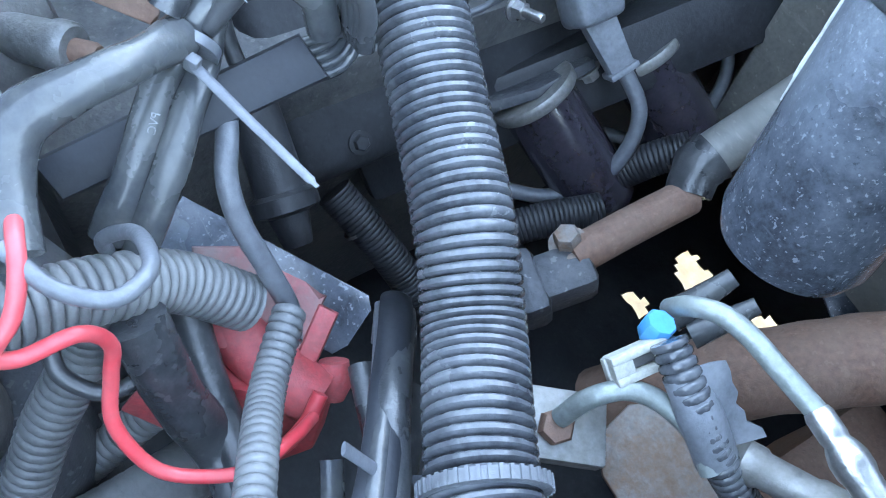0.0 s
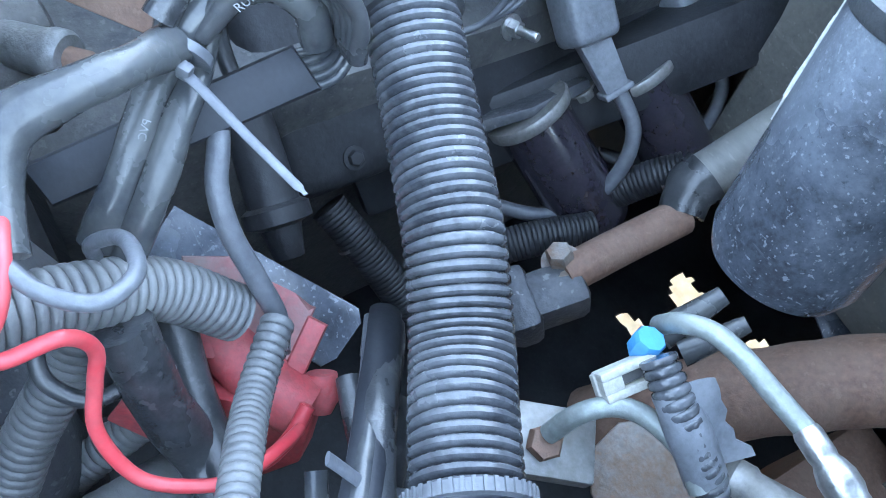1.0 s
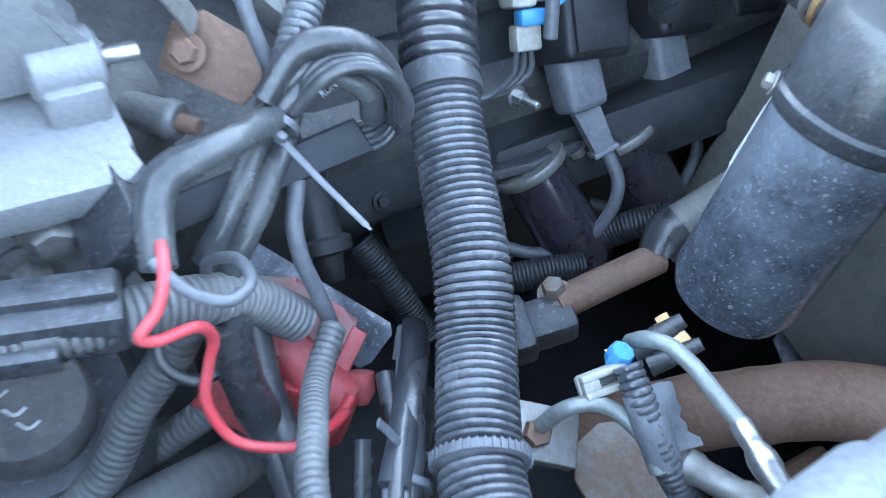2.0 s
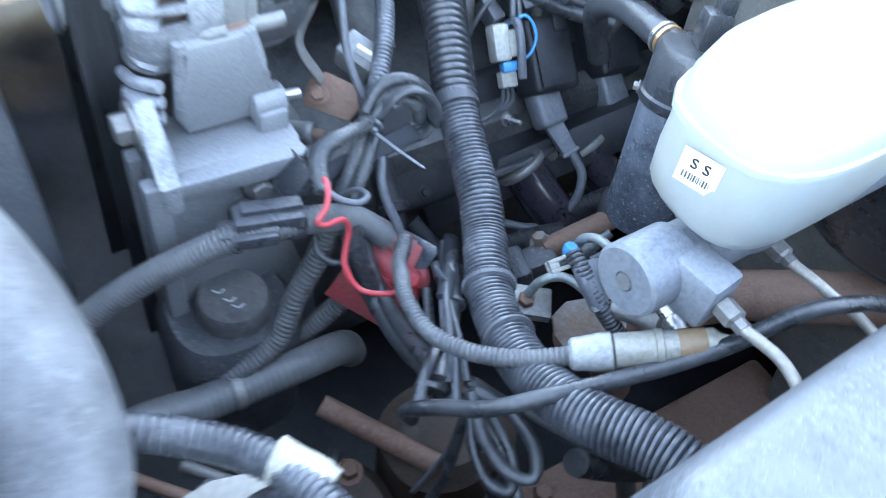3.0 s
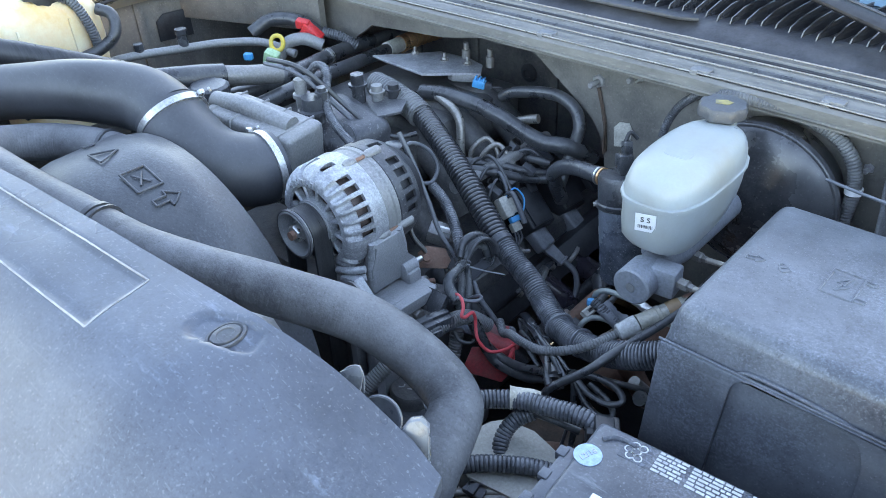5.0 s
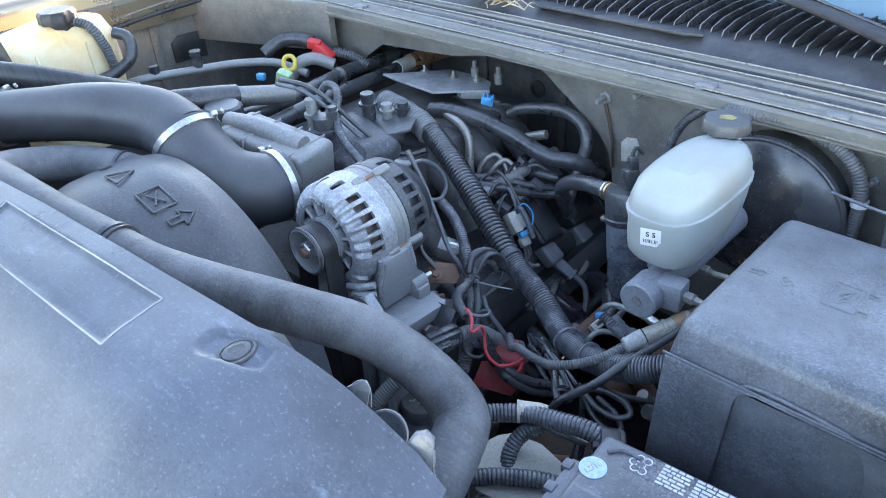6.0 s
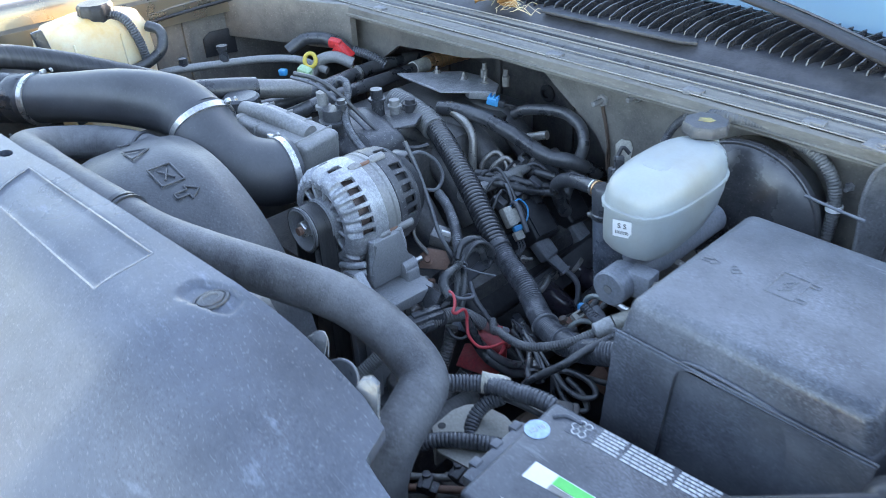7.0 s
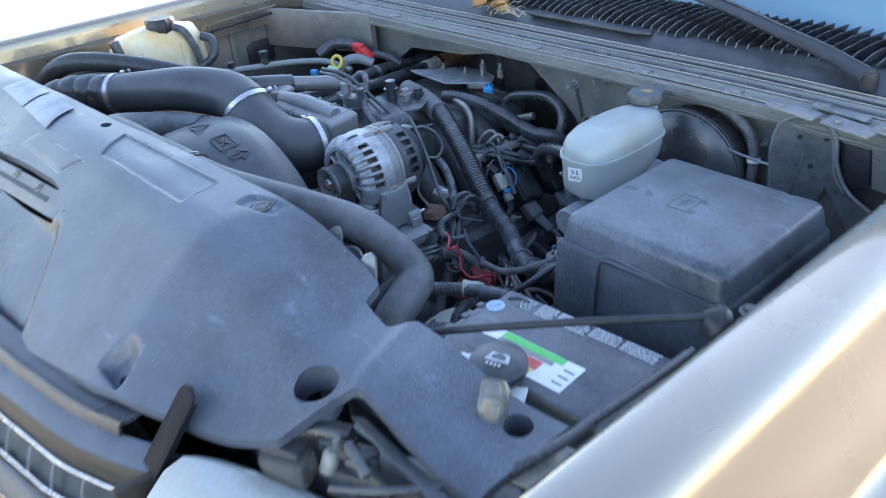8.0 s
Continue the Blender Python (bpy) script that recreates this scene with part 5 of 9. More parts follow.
FRONT_BELL = [(0.050, 0.003), (0.052, 0.0), (0.060, 0.0), (0.065, 0.002), (0.069, 0.006), (0.0725, 0.011), (0.0745, 0.016), (0.075, 0.022), (0.0753, 0.030), (0.0755, 0.037), (0.0755, 0.041), (0.076, 0.058), (0.0755, 0.060), (0.070, 0.060)]
bm = slotted_bell(FRONT_BELL, 30, (6, 9), [0, 0, 0.001, 0.004, 0.006, 0.006, 0.004, 0.002, 0, 0, 0, 0, 0, 0], {1, 8, 9, 16, 23, 29})
part("front_housing", bm, "alu", alt, "white-grey oxidised front housing with slots", 50)
bm = ring(B(), 0.020, 0.034, -0.002, 0.010, am)
part("hub", bm, "alu", alt)
for k in range(12):
    a = 2 * math.pi * (k + 0.3) / 12
    c, s = math.cos(a), math.sin(a)
    bm = box(B(), (0.024, 0.0055, 0.012), frame_xyz(am @ V(c * 0.043, s * 0.043, 0.008), am.to_3x3() @ V(c, s, 0.0), am.to_3x3() @ V(-s, c, 0)), 0.002, 1)
    part("spoke", bm, "alu", alt)
bm = lathe(B(), [(0.02, 0.014), (AR - 0.016, 0.018), (AR - 0.011, 0.022), (AR - 0.011, 0.055), (0.02, 0.056)], am, 60, squash=lambda a: 1 + 0.02 * math.sin(60 * a))
part("winding", bm, "copper", alt, "dark copper winding seen through the slots")
bm = lathe(B(), [(AR - 0.006, 0.058), (AR - 0.003, 0.060), (AR - 0.003, 0.076), (AR - 0.001, 0.078), (AR - 0.001, 0.084), (AR - 0.004, 0.086)], am, 64)
part("stator_band", bm, "alu_dark", alt, "smooth grey stator band")
REAR_BELL = [(AR - 0.004, 0.084), (AR - 0.001, 0.086), (AR - 0.001, 0.097), (AR - 0.0012, 0.104), (AR - 0.002, 0.111), (AR - 0.003, 0.117), (AR - 0.004, 0.121), (AR - 0.008, 0.128), (AR - 0.016, 0.134), (0.045, 0.138)]
bm = slotted_bell(REAR_BELL, 26, (2, 5), [0] * 10, {1, 7, 8, 14, 20, 25}, 0.004)
part("rear_housing", bm, "alu_black", alt, "dark grimy slotted rear housing", 50)
bm = lathe(B(), [(AR - 0.010, 0.088), (AR - 0.010, 0.118), (0.055, 0.136), (0.05, 0.150), (0.0, 0.152)], am, 36)
part("rear_cover", bm, "dark", alt)
for a in (0.25, 1.78, 3.35, 4.9):
    c, s = math.cos(a), math.sin(a)
    tm = am @ Matrix.Translation((c * (AR - 0.002), s * (AR - 0.002), 0))
    bm = B()
    for h0, h1 in ((0.046, 0.061), (0.082, 0.104)):
        lathe(bm, [(0.004, h0 - 0.004), (0.0068, h0 + 0.002), (0.0068, h1 - 0.001), (0.0058, h1)], tm, 14)
    boss = part("tie_boss", bm, "alu_dark", alt)
    part("tie_bolt", lathe(B(), [(0.0028, 0.058), (0.0028, 0.084)], tm, 10), "rust", boss, "rusty tie bolt")
# mounting ear running down to the bracket
bm = prism(B(), [(0.662, 0.990), (0.716, 0.990), (0.727, 0.955), (0.729, 0.930), (0.746, 0.916), (0.744, 0.907), (0.664, 0.907), (0.656, 0.926), (0.660, 0.95)], 0.017, frame_xyz((0.045, 0, 0), (0, 1, 0), (0.10, 0, 1)), 0.0075)
ear = part("mounting_ear", bm, "alu_dull", alt, "oxidised cast mounting ear")
for k in range(3):
    bm = tube(B(), [(0.118 + 0.008 * k, 0.634, 0.945 - 0.010 * k), (0.140 + 0.005 * k, 0.636, 0.952 - 0.012 * k), (0.157, 0.648, 0.956 - 0.013 * k)], 0.0048, 8)
    part("rib", bm, "alu", ear)
part("edge_rib", tube(B(), [(0.1535, 0.714, 0.985), (0.1510, 0.722, 0.955), (0.1490, 0.725, 0.932), (0.1475, 0.738, 0.914)], 0.0050, 10), "alu", ear)
part("edge_rib", tube(B(), [(0.1540, 0.665, 0.985), (0.1515, 0.664, 0.955), (0.1500, 0.662, 0.930)], 0.0050, 10), "alu", ear)
bm = B()
lathe(bm, [(0.0, -0.014), (0.016, -0.014), (0.022, -0.012), (0.0262, -0.015), (0.0280, -0.033), (0.0300, -0.036), (0.0325, -0.035), (0.0330, -0.033), (0.0320, -0.030), (0.0295, -0.028), (0.0295, -0.006), (0.033, -0.005), (0.033, -0.002), (0.016, 0.0), (0.016, 0.004)], am, 52)
pulley = part("pulley", bm, "alu_dull", alt, "worn steel belt pulley")
part("rim_edge", ring(B(), 0.0322, 0.0340, -0.0355, -0.0325, am, 52), "alu_black", pulley, "dark grimy rim")
bm = bolt(B(), am @ V(0, 0, -0.014), (0, -1, 0), 0.0130, 0.019)
nut = part("pulley_nut", bm, "steel", pulley, "large hexagon pulley nut")
bm = lathe(B(), [(0.006, 0), (0.006, 0.010), (0, 0.010)], axis_frame(am @ V(0, 0, -0.031), (0, -1, 0)), 16)
part("shaft_end", bm, "rust", nut, "rusty shaft end")
for k in range(6):
    a = -0.75 + k * 0.17
    c, s = math.cos(a), math.sin(a)
    fm = frame_xyz(am @ V(c * 0.0575, s * 0.0575, -0.0006), am.to_3x3() @ V(-s, c, 0), am.to_3x3() @ V(c, s, 0))
    bm = B()
    for o in ((-0.0028, 0, 0.0012, 0.009), (0.0028, 0, 0.0012, 0.009), (0, 0.004 if k % 2 else 0.0, 0.006, 0.0012)):
        box(bm, (o[2], o[3], 0.002), fm @ pose(o[0], o[1], 0), 0.0004, 1)
    part("moulded_mark", bm, "alu", alt)
bm = B()
box(bm, (0.03, 0.022, 0.028), pose(0.062, 0.800, 1.030, 0, 0, 20), 0.004)
plug = part("regulator_plug", bm, "plastic", alt)
bm = tube(B(), [(0.060, 0.812, 1.030), (0.058, 0.842, 1.028), (0.066, 0.868, 1.006), (0.076, 0.872, 0.980), (0.078, 0.856, 0.964), (0.070, 0.838, 0.968)], 0.0030, 8)
part("looped_lead", bm, "wire", plug, "grey looped lead")

# serpentine belt
bm = B()
ptsb = []
for k in range(15):
    a = -0.15 + (math.pi + 0.3) * k / 14
    ptsb.append((AC.x + 0.0318 * math.cos(a), AC.z + 0.0318 * math.sin(a)))
ptsb = [(AC.x + 0.030, 0.62), (AC.x + 0.033, 0.85)] + ptsb + [(AC.x - 0.036, 0.92), (AC.x - 0.09, 0.62)]
sheet(bm, [[V(x, 0.6095, z), V(x, 0.6365, z)] for x, z in ptsb], 0.0040)
solo("serpentine_belt", bm, "belt", "black smooth-backed serpentine belt round the pulley", "belt")

# ======== bracket casting under the alternator ========
brk = thing("accessory_bracket", (0.15, 0.69, 0.70), "dusty cast aluminium accessory bracket with bolts", "bracket")
bm = prism(B(), [(0.120, 0.636), (0.186, 0.632), (0.192, 0.640), (0.195, 0.700), (0.197, 0.734), (0.191, 0.741), (0.172, 0.738), (0.157, 0.731), (0.145, 0.722), (0.120, 0.720)], 0.018, pose(0, 0, 0.888, 0, 3, 0), 0.004)
part("top_web", bm, "alu_dull", brk)
bm = prism(B(), [(0.632, 0.62), (0.760, 0.62), (0.752, 0.70), (0.728, 0.79), (0.716, 0.838), (0.722, 0.858), (0.742, 0.880), (0.740, 0.896), (0.632, 0.900)], 0.030, frame_xyz((0.152, 0, 0), (0, 1, 0), (0, 0, 1)), 0.004)
part("side_web", bm, "alu_dull", brk)
for x in (0.152, 0.186):
    bm = prism(B(), [(-0.006, -0.28), (0.006, -0.28), (0.007, 0.0), (-0.007, 0.0)], 0.016, frame_xyz((x, 0.632, 0.900), (1, 0, 0), (0, 0, 1)), 0.003)
    part("front_rib", bm, "alu_dull", brk)
bm = prism(B(), [(0.128, 0.925), (0.136, 0.946), (0.158, 0.950), (0.174, 0.934), (0.182, 0.915), (0.196, 0.900), (0.194, 0.872), (0.182, 0.868), (0.160, 0.895), (0.136, 0.902)], 0.016, frame_xyz((0, 0.642, 0), (1, 0, 0), (0, 0, 1)), 0.004)
part("front_lug", bm, "alu", brk, "oxidised cast lug")
part("pivot_bolt", bolt(B(), (0.158, 0.626, 0.931), (0, -1, 0.02), 0.012, 0.012), "dullsteel", brk, "steel flange bolt")
bm = lathe(B(), [(0.010, 0.0), (0.013, 0.002), (0.013, 0.026), (0.010, 0.028)], axis_frame((0.150, 0.712, 0.914), (0, 1, 0)), 20)
box(bm, (0.030, 0.024, 0.022), pose(0.152, 0.726, 0.903), 0.004)
part("rear_boss", bm, "alu_dull", brk)
part("stud", lathe(B(), [(0.004, 0), (0.004, 0.014), (0, 0.015)], axis_frame((0.150, 0.740, 0.914), (0.1, 1, 0)), 10), "steel", brk)
for k, (p, r) in enumerate((((0.183, 0.702, 0.866), 0.009), ((0.183, 0.690, 0.842), 0.009))):
    bm = lathe(B(), [(0.013, -0.004), (0.014, 0.003), (0.012, 0.005)], axis_frame(p, (1, -0.1, 0.1)), 24)
    spot = part("bolt_spot", bm, "engine", brk)
    part("flange_bolt", bolt(B(), V(*p) + V(0.004, 0, 0), (1, -0.1, 0.1), r, 0.009), "dullsteel", spot, "steel flange bolt")
# small black cover clipped beside the bracket
rcm = frame_xyz((0.2060, 0.7185, 0.8860), (0.033, 0.0, 0.0015), (0.006, 0.0185, 0.0222))
bm = prism(B(), [(-0.0195, -0.0160), (0.0165, -0.0160), (0.0170, 0.0150), (-0.0190, 0.0150)], 0.012, rcm @ pose(0, 0, -0.012), 0.0010)
solo("relay_cover", bm, "plastic", "flat smooth black plastic terminal cover beside the bracket", "cover")

# ======== power steering pump ========
ps = thing("steering_pump", (0.20, 0.66, 0.66), "grimy power steering pump reservoir with round cap", "pump")
bm = loft(B(), [(0.20, 0.662, 0.60, 0.05, 0.055, 3), (0.20, 0.662, 0.735, 0.055, 0.058, 3), (0.20, 0.662, 0.750, 0.048, 0.05, 2.6)])
part("tank", bm, "alu_black", ps)
bm = lathe(B(), [(0.030, 0.74), (0.031, 0.748), (0.031, 0.766), (0.028, 0.770), (0, 0.770)], pose(0.207, 0.665, 0), 30)
pcap = part("cap", bm, "engine", ps, "round dusty black screw cap")
bm = B()
for s in (-0.008, 0.004, 0.013):
    tube(bm, [(0.203 + s, 0.655 + s * 0.4, 0.7702), (0.208 + s, 0.659 + s * 0.4, 0.7705), (0.206 + s, 0.664 + s * 0.4, 0.7702)], 0.0009, 5)
part("print", bm, "print", pcap, "worn white print")

# ======== fan shroud ========
shroud = thing("fan_shroud", (-0.10, 0.48, 0.70), "dusty black plastic fan shroud with moulded warning signs", "fan shroud")
SC = (-0.090, 0.842)
SR = 0.265


def shroud_pt(a, k):
    # k runs from the front flange to the rear rim
    y, r = [(0.395, SR - 0.022), (0.410, SR - 0.010), (0.44, SR - 0.003), (0.50, SR), (0.524, SR + 0.001), (0.530, SR - 0.003), (0.549, SR - 0.006), (0.555, SR - 0.010), (0.557, SR - 0.022), (0.557, SR - 0.040)][k]
    return V(SC[0] + r * math.cos(a), y, SC[1] + r * math.sin(a))


bm = B()
sheet(bm, [[shroud_pt(radians(d), k) for k in range(10)] for d in range(-40, 221, 4)], 0.003)
part("ring", bm, "shroud", shroud)
bm = B()
sheet(bm, [[V(x, 0.40, z) for z in (0.55, 0.8, 1.06)] for x in (-0.45, -0.2, 0.05, 0.30)], 0.004)
part("front_panel", bm, "shroud", shroud)


bm = prism(B(), [(-0.06, 0.300), (0.380, 0.300), (0.385, 0.395), (0.372, 0.412), (0.340, 0.428), (0.300, 0.441), (0.200, 0.470), (0.120, 0.490), (0.060, 0.470), (0.00, 0.430)], 0.030, pose(0, 0, 1.004), 0.006)
part("shoulder", bm, "shoulder", shroud, "pale dust-caked flat shoulder")
bm = prism(B(), [(0.372, 0.405), (0.340, 0.426), (0.300, 0.439), (0.225, 0.462), (0.215, 0.452), (0.36, 0.395)], 0.30, pose(0, 0, 0.71), 0.004)
part("side_skirt", bm, "shroud", shroud)
bm = box(B(), (0.050, 0.020, 0.030), pose(0.060, 0.548, 0.604, 0, 20, 0), 0.006)
lathe(bm, [(0.014, -0.012), (0.014, 0.012), (0.007, 0.012), (0.007, -0.012)], axis_frame((0.078, 0.548, 0.590), (0, 1, 0)), 20)
part("mounting_tab", bm, "shroud", shroud, "grey moulded mounting tab")


def shroud_mark(bm, deg, y, u, v, lift=0.001):
    a = radians(deg) - u / SR
    r = SR + lift
    return V(SC[0] + r * math.cos(a), y + v, SC[1] + r * math.sin(a))


def stroke(bm, pts, r=0.0014):
    for p, q in zip(pts, pts[1:]):
        tube(bm, [p, (p + q) / 2, q], r, 5)


bm = B()
s = lambda u, v: shroud_mark(bm, 93.1, 0.473, u * 1.08, v * 1.08)
stroke(bm, [s(-0.016, -0.012), s(0.016, -0.012), s(0, 0.016), s(-0.016, -0.012)])
sign = part("moulded_triangle", bm, "shroud", shroud)
bm = B()
s = lambda u, v: shroud_mark(bm, 75.9, 0.476, u * 1.12, v * 1.12)
stroke(bm, [s(-0.018, -0.014), s(0.018, -0.014), s(0.018, 0.014), s(-0.018, 0.014), s(-0.018, -0.014)])
stroke(bm, [s(-0.010, -0.006), s(0.010, 0.006)])
stroke(bm, [s(-0.010, 0.006), s(0.010, -0.006)])
part("moulded_fan_sign", bm, "shroud", shroud)
bm = B()
s = lambda u, v: shroud_mark(bm, 66.4, 0.481, v * 1.1, u * 1.1)
stroke(bm, [s(-0.014, -0.004), s(0.002, -0.004), s(0.002, -0.011), s(0.016, 0), s(0.002, 0.011), s(0.002, 0.004), s(-0.014, 0.004), s(-0.014, -0.004)])
part("moulded_arrow", bm, "shroud", shroud)
bm = B()
s = lambda u, v: shroud_mark(bm, 108.5, 0.478, u * 1.0, v * 1.0)
stroke(bm, [s(-0.016, 0), s(0.012, -0.004), s(0.012, 0.008), s(-0.006, 0.010)])
part("moulded_hand_sign", bm, "shroud", shroud)

# ======== intake duct ========
duct = thing("intake_duct", (-0.3, 0.55, 1.05), "satin black plastic air intake duct with steel band clamps", "intake duct")
D1 = [(-0.560, 0.424, 1.084), (-0.487, 0.461, 1.091), (-0.414, 0.499, 1.102), (-0.319, 0.555, 1.109), (-0.245, 0.605, 1.096), (-0.194, 0.614, 1.078)]
D2 = [(-0.200, 0.614, 1.084), (-0.160, 0.611, 1.055), (-0.114, 0.624, 1.026), (-0.084, 0.662, 1.012), (-0.078, 0.694, 1.010)]
bm = tube(B(), D1, 0.0405, 40, 0.012, taper=lambda t: 1.0 + 0.19 * ease((t - 0.35) / 0.55))
part("main_pipe", bm, "duct", duct)
bm = tube(B(), D2, 0.0505, 40, 0.008, taper=lambda t: 1.01 + 0.05 * math.sin(math.pi * t))
part("elbow", bm, "duct", duct)


for a, d, r in (((-0.190, 0.6135, 1.078), (0.80, -0.02, -0.60), 0.0515), ((-0.478, 0.4655, 1.092), (0.86, 0.50, 0.08), 0.0415), ((-0.080, 0.680, 1.011), (0.10, 0.99, -0.03), 0.0515)):
    u = V(*d).normalized() * 0.0055
    bm = lathe(B(), [(r, -0.0055), (r + 0.0025, -0.005), (r + 0.0025, 0.005), (r, 0.0055)], axis_frame(a, d), 48)
    clamp = part("band_clamp", bm, "steel", duct, "bright steel band clamp")
    bm = B()
    top = axis_frame(a, d)
    ang = 0.7
    p = top @ V((r + 0.004) * math.cos(ang), -(r + 0.004) * math.sin(ang), 0)
    box(bm, (0.014, 0.010, 0.008), axis_frame(p, d), 0.002)
    bolt(bm, p + V(0.004, 0.010, 0.003), (0.3, 0.8, 0.3), 0.004, 0.004, False)
    part("clamp_screw", bm, "steel", clamp)
# flexible cuff at the far end
bm = tube(B(), [(-0.66, 0.33, 1.03), (-0.61, 0.375, 1.075), (-0.565, 0.415, 1.088), (-0.520, 0.443, 1.090), (-0.490, 0.459, 1.091)], 0.0425, 28, rib=0.04, depth=0.004)
part("bellows", bm, "rubber", duct, "black rubber bellows")
bm = tube(B(), [(-0.78, 0.36, 1.02), (-0.735, 0.385, 1.085), (-0.665, 0.430, 1.132), (-0.590, 0.500, 1.130), (-0.52, 0.590, 1.10), (-0.47, 0.68, 1.06)], 0.021, 18, 0.012, wobble=0.06)
solo("vent_hose", bm, "belt", "black rubber hose looped over the intake duct", "hose")

# throttle body
tb = thing("throttle_body", (-0.15, 0.74, 1.0), "dusty grey cast throttle body box", "throttle body")
bm = B()
TM = frame_xyz((-0.160, 0.735, 1.010), (0.95, 0.17, -0.10), (-0.17, 0.95, 0))
box(bm, (0.175, 0.085, 0.085), TM, 0.010, 3)
part("casting", bm, "alu_dark", tb)
for k in range(4):
    bm = B()
    box(bm, (0.004, 0.088, 0.088), TM @ pose(-0.07 + 0.045 * k, 0, 0), 0.0015, 1)
    part("rib", bm, "alu_dark", tb)
bm = tube(B(), [TM @ V(-0.09, -0.005, 0.038), TM @ V(-0.03, -0.004, 0.046), TM @ V(0.06, 0.0, 0.040)], 0.016, 14)
part("boss", bm, "alu_dark", tb)

# oil filler cap, on the far valve cover
oil = thing("oil_filler_cap", (-0.35, 0.765, 1.02), "black ribbed oil filler cap", "cap")
bm = lathe(B(), [(0.030, -0.02), (0.034, 0.0), (0.034, 0.014), (0.029, 0.018), (0.0, 0.018)], pose(-0.348, 0.765, 1.025), 40, squash=lambda a: 1 + 0.03 * math.cos(14 * a))
part("lid", bm, "plastic", oil)
bm = lathe(B(), [(0.024, -0.08), (0.026, 0.0)], pose(-0.348, 0.765, 1.015), 24)
part("neck", bm, "alu_dark", oil)

# ======== engine: intake manifold, heads, valve cover ========
eng = thing("engine", (-0.1, 0.98, 0.5), "grimy grey and black truck engine", "engine")
bm = B()
box(bm, (0.50, 0.62, 0.30), pose(-0.13, 1.05, 0.62), 0.02)
part("block", bm, "engine", eng)
bm = B()
box(bm, (0.30, 0.50, 0.10), pose(-0.22, 1.02, 0.90), 0.02)
part("manifold", bm, "engine", eng)
for k in range(4):
    y = 0.90 + 0.10 * k
    part("runner", tube(B(), [(-0.20, y, 0.925), (-0.12, y, 0.935), (-0.04, y, 0.89), (0.02, y, 0.82)], 0.028, 14, 0.01), "engine", eng)
bm = B()
box(bm, (0.15, 0.12, 0.11), pose(-0.150, 0.880, 0.950, 4, 4, -10), 0.022, 3)
part("manifold_front", bm, "alu_black", eng, "dusty grey manifold front boss")
bm = lathe(B(), [(0.0, 0.004), (0.016, 0.004), (0.017, 0.0), (0.022, 0.0), (0.024, 0.003), (0.024, 0.02), (0.02, 0.02)], axis_frame((-0.105, 0.842, 0.985), (0.55, -0.6, 0.5)), 28)
part("round_boss", bm, "alu_black", eng)
bm = prism(B(), [(-0.06, -0.03), (0.05, -0.035), (0.062, 0.01), (0.02, 0.04), (-0.05, 0.03)], 0.005, pose(-0.130, 0.955, 0.995, 4, -6, -20), 0.001)
part("top_plate", bm, "alu_black", eng, "flat grey bracket with hole")
for x, y, z, r, h, mt in ((-0.190, 0.838, 0.995, 0.0105, 0.072, "alu_dark"), (-0.160, 0.835, 0.985, 0.0185, 0.060, "plastic"), (-0.150, 0.848, 1.04, 0.008, 0.020, "plastic"),
                          (-0.175, 0.945, 0.995, 0.012, 0.050, "plastic"), (-0.150, 0.965, 0.995, 0.010, 0.030, "alu_dark"), (-0.130, 0.985, 1.0, 0.010, 0.026, "dark")):
    bm = lathe(B(), [(r, 0), (r, h * 0.55), (r * 1.35, h * 0.57), (r * 1.35, h * 0.66), (r * 0.95, h * 0.68), (r * 0.95, h), (0, h)], pose(x, y, z), 18)
    part("sensor_post", bm, mt, eng)
bm = tube(B(), [(0.045, 0.94, 0.905), (0.045, 1.05, 0.900), (0.04, 1.20, 0.895)], 0.011, 12)
part("fuel_rail", bm, "alu_dark", eng, "dull fuel rail")
for k in range(3):
    y = 0.985 + 0.095 * k
    bm = B()
    tube(bm, [(0.045, y, 0.900), (0.055, y, 0.878), (0.064, y, 0.850)], 0.010, 12, taper=lambda t: 1.1 - 0.3 * t)
    part("injector", bm, "dullsteel", eng)
    bm = box(B(), (0.026, 0.018, 0.018), pose(0.082, y + 0.010, 0.885, 0, 30, 15), 0.003)
    part("injector_cap", bm, "plastic", eng)
bm = B()
VM = frame_xyz((0.075, 1.12, 0.720), (0.72, 0, -0.69), (0, 1, 0))
box(bm, (0.125, 0.52, 0.09), VM, 0.014, 3)
part("valve_cover", bm, "dark", eng, "black valve cover")
bm = B()
box(bm, (0.15, 0.54, 0.014), VM @ pose(0.005, 0, -0.050), 0.004)
part("head_rail", bm, "dark", eng)
for k in range(4):
    y = 0.885 + 0.13 * k
    part("cover_bolt", bolt(B(), VM @ V(0.045, y - 1.10, 0.046), VM.to_3x3() @ V(0, 0, 1), 0.005, 0.004), "dark", eng)
bm = bolt(B(), (0.131, 1.006, 0.782), (0.8, 0.1, 0.35), 0.0055, 0.007, True, 0.014, 0.003)
part("stud", bm, "steel", eng, "bright steel stud")

